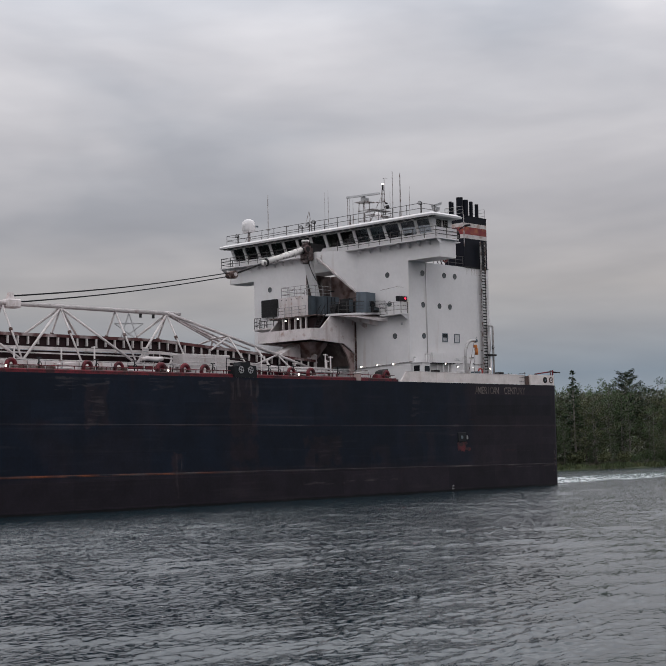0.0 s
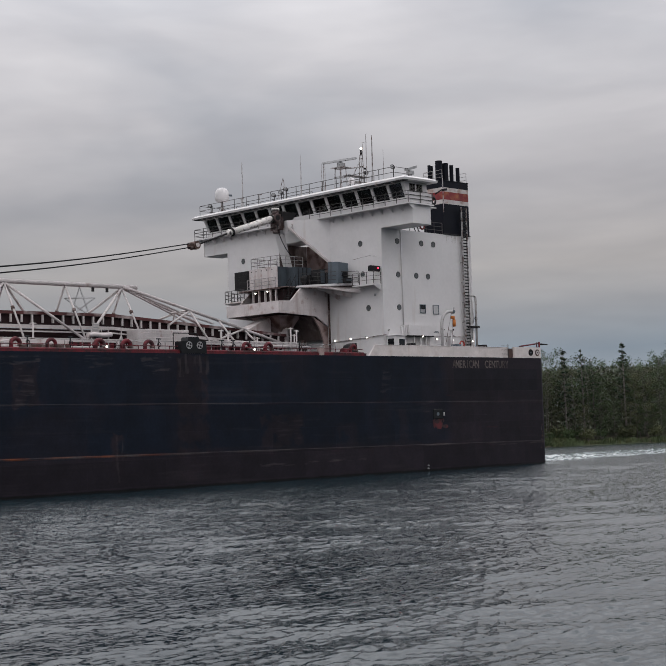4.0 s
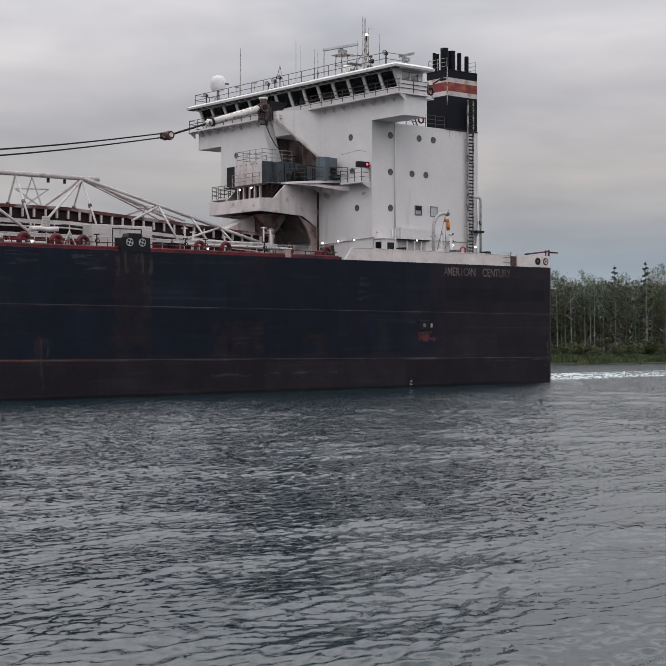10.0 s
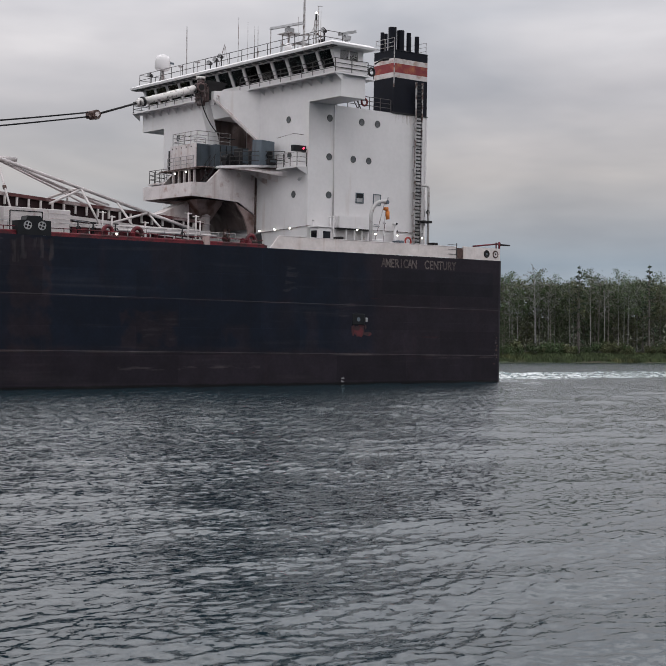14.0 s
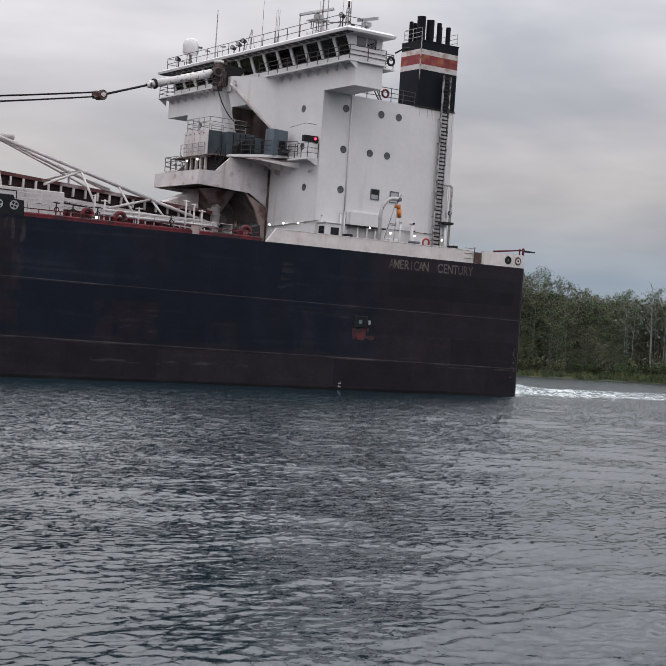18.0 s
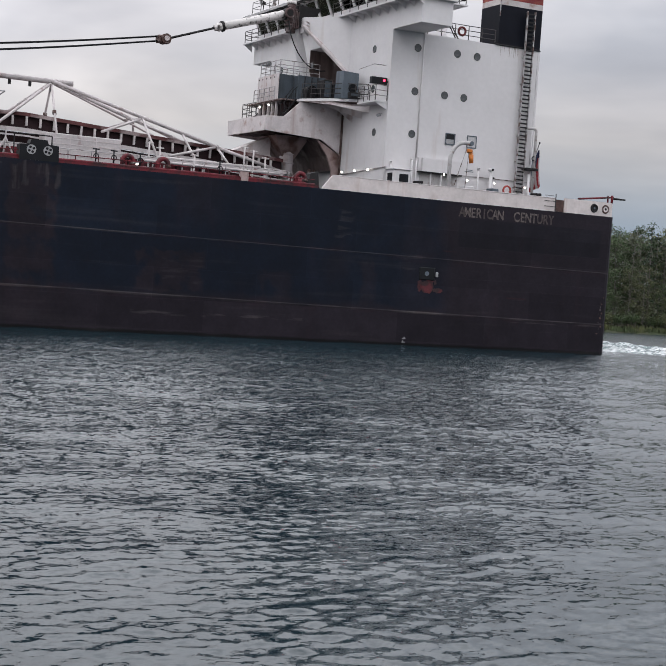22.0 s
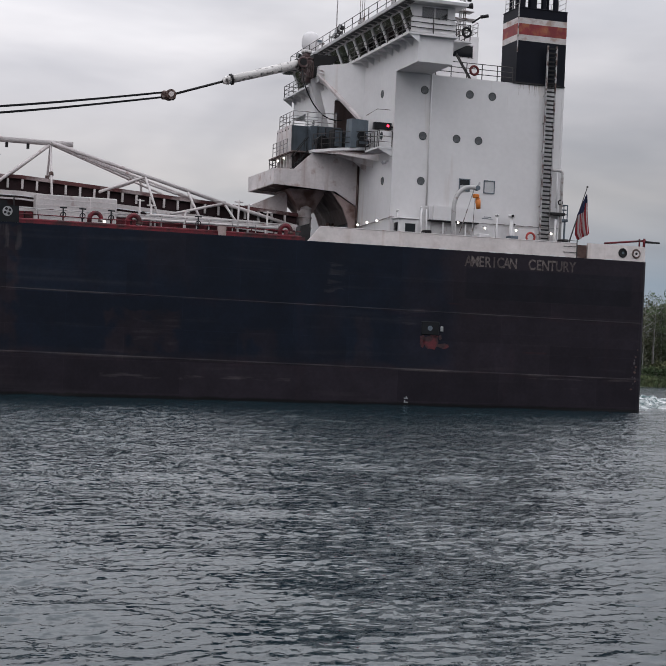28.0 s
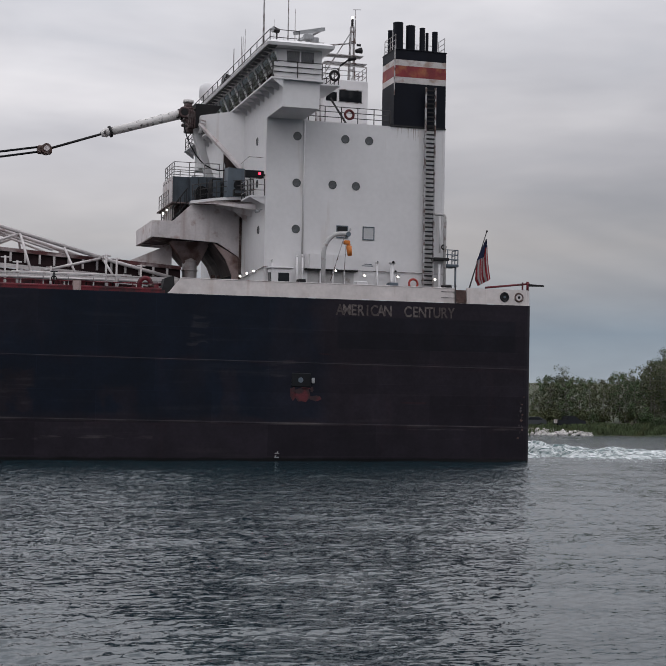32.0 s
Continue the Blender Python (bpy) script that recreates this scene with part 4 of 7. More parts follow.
def tower(house):
    """Boom tower in front of the deckhouse: chute housing, machinery platform, hoist turret and arm."""
    PL, PR = 12.85, 2 * C - 12.85
    b = BM()
    # apron: front and sides, open below, floor sloping up to the wall
    side_pts = [(-24.0, 16.2), (-22.47, 16.25), (-21.1, 17.55), (HX, 17.55), (HX, 13.75), (-19.2, 14.8), (-23.95, 15.05)]
    for y in (PL, PR - 0.18):
        prism(b, [(x, y, z) for x, z in side_pts], (0, 0.18, 0))
    prism(b, [(-24.0, PL + 0.18, 15.05), (-24.0, PL + 0.18, 16.2), (-24.0, PR - 0.18, 16.2), (-24.0, PR - 0.18, 15.05)], (0.16, 0, 0))
    tw = part("boom_tower", b, M_WHITEDIRTY, ship, "stained white steel housing that carries the unloading boom")
    b = BM()
    prism(b, [(-23.84, PL + 0.18, 15.25), (-19.2, PL + 0.18, 15.05), (HX, PL + 0.18, 14.0), (HX, PL + 0.18, 14.2), (-19.2, PL + 0.18, 15.25), (-23.84, PL + 0.18, 15.4)], (0, PR - PL - 0.36, 0))
    part("tower_floor", b, M_RUST, tw, "dark rusty underside of the housing")
    # splayed skirt under the apron, dark
    b = BM()
    hexa(b, [(-21.0, 16.0, 13.3), (-20.0, 16.0, 13.3), (-20.0, 17.8, 13.3), (-21.0, 17.8, 13.3), (-22.2, 14.9, 15.0), (-19.3, 14.9, 15.0), (-19.3, 19.2, 15.0), (-22.2, 19.2, 15.0)])
    part("chute", b, M_CHUTE, tw, "stained pinkish loading chute")
    b = BM()
    tube(b, (-20.6, C - 0.6, 10.2), (-20.6, C - 0.6, 15.2), 0.55, 16)
    for z in (11.2, 12.1, 12.9, 13.6):
        tube(b, (-20.6, C - 0.6, z), (-20.6, C - 0.6, z + 0.12), 0.62, 16)
    part("boom_column", b, M_WHITEDIRTY, tw, "banded column of the boom pivot")
    foot = [(HX - 0.004, 10.2), (-18.0, 10.2), (-18.05, 12.5), (-18.5, 13.6), (-19.5, 14.85), (HX - 0.004, 13.75)]
    for y in (PL + 0.22, PR - 0.4):
        b = BM()
        prism(b, [(x, y, z) for x, z in foot], (0, 0.18, 0))
        part("tower_foot", b, M_CHUTE, tw, "stained pinkish foot plate of the housing")
    # sloping plate; its dark brown includes the shade cast by the housing above
    b = BM()
    prism(b, [(-18.05, PL + 0.42, 12.5), (-18.5, PL + 0.42, 13.6), (-19.5, PL + 0.42, 14.85), (-19.35, PL + 0.42, 14.95), (-18.35, PL + 0.42, 13.7), (-17.9, PL + 0.42, 12.5)], (0, PR - PL - 0.84, 0))
    part("sloping_plate", b, M_RECESS, tw, "brown sloping plate under the housing, darkened for the shade there")
    for x, r in ((-19.0, 0.16), (-18.6, 0.1), (-21.6, 0.1)):
        b = BM()
        tube(b, (x, C - 1.6, 10.2), (x, C - 1.6, 12.6), r, 10)
        tube(b, (x, C - 1.6, 11.6), (x, C - 1.6, 11.9), r * 1.7, 10)
        part("riser_pipe", b, M_RUST, tw)
    b = BM()
    prism(b, [(-21.9, C - 0.3, 11.4), (-21.9, C - 0.3, 14.95), (-25.6, C - 0.3, 13.3), (-25.6, C - 0.3, 12.7)], (0, 1.6, 0))
    part("boom_root", b, M_WHITEDIRTY, tw, "stained white root of the boom")
    # machinery platform
    b = BM()
    plan2 = [(-21.2, 12.8), (-19.84, 10.5), (HX, 8.4), (HX, PR), (-21.2, PR)]
    prism(b, [(x, y, 17.56) for x, y in plan2], (0, 0, 0.2))
    plat = part("machinery_platform", b, M_WHITE, ship, "white machinery platform before the deckhouse")
    b = BM()
    box(b, -22.45, -21.203, 13.6, PR - 0.1, 17.62, 17.72)
    part("front_ledge", b, M_RUST, plat, "thin rusty ledge below the winch house")
    # solid near-black block that fills the space behind the support posts
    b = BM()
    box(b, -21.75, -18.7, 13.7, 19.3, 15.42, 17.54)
    part("gear_room", b, M_TROUGH, plat, "solid near-black block filling the space below the winch house")
    b = BM()
    prism(b, [(-21.2, 12.7, 17.55), (-19.84, 10.45, 17.55), (HX, 8.35, 17.2), (HX, 8.35, 16.75), (-19.84, 10.45, 17.3)], (0.12, 0.12, 0))
    prism(b, [(-19.9, 12.8, 17.55), (HX, 9.6, 17.55), (HX, 9.6, 16.4)], (0.1, 0.1, 0))
    prism(b, [(-18.6, 12.8, 17.55), (HX, 11.2, 17.55), (HX, 11.2, 16.2)], (0.1, 0.1, 0))
    part("platform_bracket", b, M_WHITEDIRTY, plat, "stained triangular brackets under the platform")
    b = BM()
    prism(b, [(-21.0, 12.95, 17.5), (-19.74, 10.7, 17.5), (HX - 0.02, 8.6, 17.5), (HX - 0.02, PL, 17.5), (-21.0, PL, 17.5)], (0, 0, 0.055))
    part("soffit", b, M_RUST, plat, "rust-stained underside of the platform")
    b = BM()
    box(b, -18.5, HX, HP + 0.15, 8.39, 17.3, 17.42)
    prism(b, [(-18.5, HP + 0.2, 17.3), (HX, HP + 0.2, 17.3), (HX, HP + 0.2, 16.8)], (0, 0.1, 0))
    part("front_walkway", b, M_WHITE, plat)
    railing("platform_rail", [(-21.1, 12.9, 17.76), (-19.8, 10.55, 17.76), (-17.6, 8.45, 17.76)], ship, 1.15, 3, M_RAILDARK, M_RAILDARK, 1.0, 0.03)
    railing("platform_rail", [(-18.45, 8.4, 17.42), (-18.45, HP + 0.2, 17.42), (HX - 0.05, HP + 0.2, 17.42)], ship, 1.15, 3, M_RAIL, M_RAILDARK, 0.9, 0.03)
    # winch house: pale front, dark sides
    b = BM()
    bbox(b, -22.2, -18.6, 15.0, 19.1, 17.76, 19.78, 0.04)
    wh = part("winch_house", b, M_DARKBOX, ship, "dark blue-grey winch house with a pale front")
    b = BM()
    box(b, -22.26, -22.202, 14.96, 19.14, 17.76, 19.8)
    fr = part("front_plate", b, M_WHITEDIRTY, wh, "stained white front plate")
    for y in (15.7, 16.5, 17.3, 18.1, 18.8):
        b = BM()
        tube(b, (-22.3, y, 19.55), (-22.25, y, 19.55), 0.06, 8)
        part("bolt_hole", b, M_DARK, fr)
    for x in (-21.0, -19.8):
        b = BM()
        box(b, x, x + 0.06, 14.94, 14.996, 17.8, 19.7)
        part("stiffener", b, M_DARKBOX, wh)
    railing("winch_house_rail", [(-18.7, 15.1, 19.78), (-22.1, 15.1, 19.78), (-22.1, 19.0, 19.78), (-18.7, 19.0, 19.78)], ship, 1.1, 3, M_RAIL, M_RAIL, 1.1, 0.03)
    railing("front_rail", [(-22.5, 15.0, 17.72), (-22.5, 19.2, 17.72)], ship, 1.0, 3, M_RAIL, M_RAIL, 1.0, 0.03)
    # cabinets and winches beside it
    b = BM()
    hexa(b, [(-19.2, 9.65, 17.77), (-18.0, 9.4, 17.77), (-18.0, 11.0, 17.77), (-19.2, 11.0, 17.77), (-19.15, 9.65, 19.85), (-18.0, 9.4, 19.75), (-18.0, 11.0, 19.95), (-19.15, 11.0, 19.95)])
    cab = part("ventilator_cabinet", b, M_GREYBOX, ship, "grey-blue ventilator cabinet with a round dark fan")
    b = BM()
    ring(b, (-18.45, 9.42, 18.6), (0, 1, 0), 0.3, 0.06)
    tube(b, (-18.45, 9.38, 18.6), (-18.45, 9.5, 18.6), 0.28, 16)
    part("fan", b, M_BLACK, cab)
    # dark winch machinery between house and cabinet
    b = BM()
    bbox(b, -21.0, -18.65, 13.9, 14.96, 17.77, 19.7, 0.04)
    mh = part("winch_motor_housing", b, M_DARKBOX, ship, "dark blue-grey winch motor housing beside the winch house")
    for x in (-20.5, -19.9, -19.4):
        b = BM()
        box(b, x, x + 0.05, 13.84, 13.896, 17.85, 19.6)
        part("stiffener", b, M_DARK, mh)
    for x0, x1, y0, y1, z1 in ((-20.0, -19.3, 11.3, 12.6, 19.25), (-19.25, -18.3, 11.1, 12.5, 18.95), (-18.9, -18.05, 8.85, 9.3, 18.25)):
        b = BM()
        bbox(b, x0, x1, y0, y1, 17.77, z1, 0.04)
        mb = part("control_box", b, M_DARK, ship, "black steel winch control box on the platform")
        b = BM()
        box(b, x0 + 0.08, x1 - 0.08, y0 - 0.03, y0 - 0.004, 17.95, z1 - 0.12)
        part("cover", b, M_DARKBOX, mb)
    for x, y, s in ((-20.55, 12.6, 0.42),):
        b = BM()
        tube(b, (x, y - s, 18.35), (x, y + s, 18.35), s, 14)
        box(b, x - s, x + s, y - s * 0.7, y + s * 0.7, 17.76, 18.2)
        wn_ = part("winch", b, M_DARK, ship, "dark mooring winch drum on its bed")
        for e in (-s, s):
            b = BM()
            ring(b, (x, y + e, 18.35), (0, 1, 0), s * 0.95, 0.05, 16, 6)
            part("flange", b, M_BLACK, wn_)
    # wedge head above, closed to the wall
    b = BM()
    prism(b, [(-20.1, C - 1.2, 23.75), (HX, C - 4.4, 20.25), (HX, C - 4.4, 24.47), (-20.1, C - 1.2, 24.45)], (0, 0.14, 0))
    prism(b, [(-20.1, C - 1.2, 24.451), (-20.1, C + 0.7, 24.451), (HX, C + 3.3, 24.471), (HX, C - 4.4, 24.471)], (0, 0, 0.08))
    box(b, -20.12, -20.0, C - 1.2, C + 0.7, 23.3, 24.449)
    hd = part("hoist_head", b, M_WHITE, ship, "white splayed plate head that carries the boom hoist")
    for s in (-1,):
        b = BM()
        p, q = V(-20.2, C + s * 1.15, 23.85), V(HX - 0.3, C + s * 4.4, 20.2)
        hexa(b, [q + V(-0.08, 0, -0.1), q + V(0.2, 0, -0.1), q + V(0.2, s * 0.12, 0.05), q + V(-0.08, s * 0.12, 0.05),
                 p + V(-0.08, 0, -0.1), p + V(0.4, 0, -0.1), p + V(0.4, s * 0.12, 0.05), p + V(-0.08, s * 0.12, 0.05)])
        part("edge_girder", b, M_WHITEDIRTY, hd)
    b = BM()
    hexa(b, [(-18.6, C - 0.2, 17.76), (-18.1, C - 0.2, 17.76), (-18.1, C + 0.5, 17.76), (-18.6, C + 0.5, 17.76), (-20.6, C - 0.4, 23.7), (-20.0, C - 0.4, 23.7), (-20.0, C + 0.4, 23.7), (-20.6, C + 0.4, 23.7)])
    part("hoist_column", b, M_WHITE, hd, "white leaning strut under the hoist")
    # turret
    b = BM()
    tube(b, (-20.85, C - 0.3, 23.3), (-20.85, C - 0.3, 23.8), 0.36, 18)
    bbox(b, -21.15, -20.5, C - 0.85, C + 0.3, 23.95, 25.05, 0.12)
    for z in (23.8, 24.15, 25.05):
        tube(b, (-20.87, C - 0.3, z), (-20.87, C - 0.3, z + 0.1), 0.55, 18)
    tube(b, (-20.9, C - 0.3, 25.15), (-20.9, C - 0.3, 25.55), 0.32, 16)
    for w in range(4):
        bbox(b, -21.0 + 0.16 * w, -20.93 + 0.16 * w, C - 0.95, C + 0.4, 23.6, 24.9, 0.02)
    tur = part("hoist_turret", b, M_WEATHER, ship, "weathered brown-grey boom-hoist swivel turret")
    b = BM()
    tube(b, (-20.9, C - 0.3, 25.55), (-20.9, C - 0.3, 25.78), 0.4, 16)
    part("turret_cap", b, M_ARM, tur, "pale cap on the swivel turret")
    b = BM()
    ring(b, (-21.3, C - 1.0, 24.72), (0, 1, 0), 0.34, 0.1)
    part("sheave", b, M_WEATHER, tur, "weathered sheave wheel")
    b = BM()
    tube(b, (-21.3, C - 1.1, 24.72), (-21.3, C - 0.9, 24.72), 0.26, 12)
    part("axle", b, M_DARK, tur)
    b = BM()
    hexa(b, [(-20.4, C - 0.7, 23.75), (-19.6, C - 0.7, 23.9), (-19.6, C + 0.7, 23.9), (-20.4, C + 0.7, 23.75), (-20.4, C - 0.7, 25.5), (-18.4, C - 0.7, 25.45), (-18.4, C + 0.7, 25.45), (-20.4, C + 0.7, 25.5)])
    part("turret_bracket", b, M_DARK, tur)
    for dz in (0.0, 0.25):
        b = BM()
        hexa(b, [(-20.3, C - 2.0, 23.75 + dz), (-19.3, C - 1.2, 23.75 + dz), (-19.3, C - 1.1, 23.75 + dz), (-20.3, C - 1.9, 23.75 + dz), (-20.3, C - 2.0, 23.85 + dz), (-19.3, C - 1.2, 23.85 + dz), (-19.3, C - 1.1, 23.85 + dz), (-20.3, C - 1.9, 23.85 + dz)])
        part("turret_fin", b, M_WHITEDIRTY, tur)
    # arm: tapered tube with collars, then the tie rod and its block
    a0, a1, a2 = V(-21.3, C - 0.35, 24.72), V(-27.0, C - 0.4, 22.9), V(-31.4, C - 0.4, 21.35)
    b = BM()
    tube(b, a0, a1, 0.36, 16, 0.3)
    tube(b, a1, a1 + (a2 - a1) * 0.08, 0.36, 12, 0.2)
    arm = part("hoist_arm", b, M_ARM, ship, "white hoist arm with peeling paint")
    for w in (0.02, 0.93):
        b = BM()
        p = a0.lerp(a1, w)
        tube(b, p, p + (a1 - a0) * 0.03, 0.42, 14)
        part("collar", b, M_DARK, arm)
    b = BM()
    tube(b, a1, a2, 0.09, 8)
    part("tie_rod", b, M_DARK, arm)
    b = BM()
    bbox(b, a2.x - 0.55, a2.x + 0.5, C - 0.75, C - 0.05, a2.z - 0.3, a2.z + 0.3, 0.1)
    tube(b, (a2.x + 0.1, C - 0.9, a2.z + 0.05), (a2.x + 0.1, C + 0.1, a2.z + 0.05), 0.38, 14)
    part("block", b, M_RUST, arm, "weathered pulley block")
    b = BM()
    tube(b, a2 + V(0.1, -0.58, 0.05), a2 + V(0.1, -0.5, 0.05), 0.2, 12)
    part("block_pin", b, M_WHITEDIRTY, arm)
    end = V(-57.0, 16.35, 17.75)
    for k in range(2):
        for s in (-0.35, 0.35):
            b = BM()
            p = a2 + V(-0.4, s * 0.6, 0.2 - 0.35 * k)
            q = end + V(0.2 * k, s, -0.55 * k)
            pts = [p.lerp(q, w / 10) + V(0, 0, -0.3 * math.sin(math.pi * w / 10)) for w in range(11)]
            pipe(b, pts, 0.05, 6)
            part("hoist_cable", b, M_BLACK, arm, "dark sagging wire rope")
    b = BM()
    pts = [V(-21.35 + 3.1 * w ** 1.3, C - 1.0 - 0.8 * w, 24.1 - 3.7 * math.sin(w * 1.75) ** 0.8) for w in (0, 0.06, 0.14, 0.25, 0.38, 0.5, 0.62, 0.75, 0.88, 1.0)]
    pipe(b, pts, 0.045, 6)
    part("slack_hose", b, M_BLACK, arm)
    # starboard landing and the door
    b = BM()
    prism(b, [(-21.6, PR + 0.02, 16.75), (-21.6, PR + 3.2, 16.75), (HX, PR + 5.5, 16.75), (HX, PR + 0.02, 16.75)], (0, 0, 0.15))
    part("starboard_landing", b, M_WHITEDIRTY, ship)
    railing("landing_rail", [(-21.55, PR + 0.1, 16.9), (-21.55, PR + 3.1, 16.9), (-17.6, PR + 5.4, 16.9)], ship, 1.15, 3, M_RAILDARK, M_RAILDARK, 1.0, 0.03)
    b = BM()
    bbox(b, HX - 0.5, HX - 0.004, 24.35, 26.65, 18.55, 20.45, 0.04)
    dr = part("ventilation_housing", b, M_DARK, ship, "dark louvred housing on the front wall")
    for i in range(6):
        b = BM()
        box(b, HX - 0.54, HX - 0.502, 24.5, 26.5, 18.75 + 0.28 * i, 18.9 + 0.28 * i)
        part("louvre", b, M_DARK, dr)
    # stair from the apron to the platform
    b = BM()
    for y in (13.3, 14.0):
        hexa(b, [(-22.5, y, 16.25), (-22.38, y, 16.25), (-22.38, y + 0.05, 16.25), (-22.5, y + 0.05, 16.25), (-21.4, y, 17.75), (-21.28, y, 17.75), (-21.28, y + 0.05, 17.75), (-21.4, y + 0.05, 17.75)])
        tube(b, (-22.44, y, 17.25), (-21.34, y, 18.75), 0.03, 6)
        for w in (0.1, 0.5, 0.9):
            tube(b, (-22.44 + 1.1 * w, y, 16.3 + 1.5 * w), (-22.44 + 1.1 * w, y, 17.25 + 1.5 * w), 0.025, 6)
    st = part("stair", b, M_DARK, ship, "short dark steel stair")
    for i in range(6):
        b = BM()
        box(b, -22.45 + i * 0.19, -22.2 + i * 0.19, 13.36, 13.99, 16.35 + i * 0.24, 16.39 + i * 0.24)
        part("step", b, M_DARK, st)
    # under the winch house front
    b = BM()
    box(b, -22.3, -21.9, 14.9, 19.2, 17.6, 17.76)
    for y in (15.3, 16.1, 16.9, 17.8, 18.7):
        box(b, -22.2, -22.0, y, y + 0.14, 15.4, 17.6)
    part("support_posts", b, M_WHITEDIRTY, tw)
    # slack drain on the wall
    b = BM()
    path(b, [(HX - 0.1, 12.75, 17.3), (HX - 0.1, 12.75, 10.3)], 0.09, 8)
    part("standpipe", b, M_RUST, ship, "dark rusty standpipe")
    # side light box
    b = BM()
    bbox(b, -18.85, -17.55, 5.5, 5.9, 18.62, 19.12, 0.03)
    box(b, -17.56, HX, 5.6, 5.8, 18.8, 18.9)
    sl = part("side_light_box", b, M_BLACK, ship, "black side light screen with a lit red lamp")
    b = BM()
    bmesh.ops.create_uvsphere(b, u_segments=12, v_segments=8, radius=0.09, matrix=Matrix.Translation((-17.85, 5.47, 18.9)))
    part("red_lamp", b, M_REDLAMP, sl, "lit red lamp")
    b = BM()
    path(b, [(-18.6, 8.2, 19.9), (-18.5, 6.0, 20.1), (-17.5, 6.0, 20.1)], 0.025, 5)
    part("light_stay", b, M_RAIL, sl)
    b = BM()
    tube(b, (HX - 0.02, 6.2, 16.55), (HX - 0.35, 6.2, 16.5), 0.04, 6)
    tube(b, (HX - 0.3, 6.05, 16.45), (HX - 0.55, 5.9, 16.35), 0.12, 10)
    part("floodlight", b, M_STEEL, ship)


def funnel():
    x0, x1, y0, y1, z0, z1 = -8.35, -4.5, 5.42, 8.1, 22.76, 28.2
    lv = [(z0, M_FUNBLACK, "hull"), (25.87, M_FUNWHITE, ""), (26.3, M_FUNRED, ""), (27.1, M_FUNWHITE, ""), (27.52, M_FUNBLACK, ""), (z1, None, "")]
    b = BM()
    box(b, x0, x1, y0, y1, z0, 25.87)
    fu = part("funnel", b, M_FUNBLACK, ship, "black funnel with faded red and cream bands")
    for (a, m, _), (c, _, _) in zip(lv[1:], lv[2:]):
        b = BM()
        box(b, x0, x1, y0, y1, a + 0.002, c)
        part("band", b, m, fu, {M_FUNRED: "faded red band", M_FUNWHITE: "faded cream band"}.get(m, "sooty black top"))
    b = BM()
    bbox(b, x0 - 0.05, x1 + 0.05, y0 - 0.05, y1 + 0.05, z1, z1 + 0.06, 0.02)
    part("top_rim", b, M_FUNBLACK, fu)
    for x, y, r, z in ((-7.83, 6.3, 0.36, 30.3), (-6.9, 6.3, 0.33, 30.15), (-6.05, 6.2, 0.2, 30.05), (-5.55, 6.6, 0.11, 29.85), (-5.1, 6.2, 0.2, 29.85), (-8.05, 7.4, 0.17, 30.0), (-7.5, 7.6, 0.17, 30.0)):
        b = BM()
        tube(b, (x, y, z1 - 0.2), (x, y, z), r, 16, caps=False)
        tube(b, (x, y, z), (x, y, z - 0.5), r * 0.86, 16, caps=True)
        st = part("exhaust_pipe", b, M_FUNBLACK, fu, "black exhaust pipe")
        b = BM()
        ring(b, (x, y, z), (0, 0, 1), r * 0.96, r * 0.08, 16, 6)
        part("lip", b, M_DARK, st)
    railing("funnel_rail", [(x0 + 0.1, y0 + 0.1, z1), (x0 + 0.1, y1 - 0.1, z1), (x1 - 0.1, y1 - 0.1, z1), (x1 - 0.1, y0 + 0.1, z1)], ship, 1.1, 3, M_RAIL, M_RAIL, 1.2, 0.022)
    b = BM()
    box(b, x0 - 0.02, x0 + 0.05, y0 - 0.05, y0, 25.0, 28.4)
    part("edge_pole", b, M_RAIL, fu)
    b = BM()
    box(b, x0 - 0.3, x1 - 0.4, y0 - 0.15, y1, HT + 0.002, HT + 0.12)
    part("funnel_base", b, M_DARK, fu)


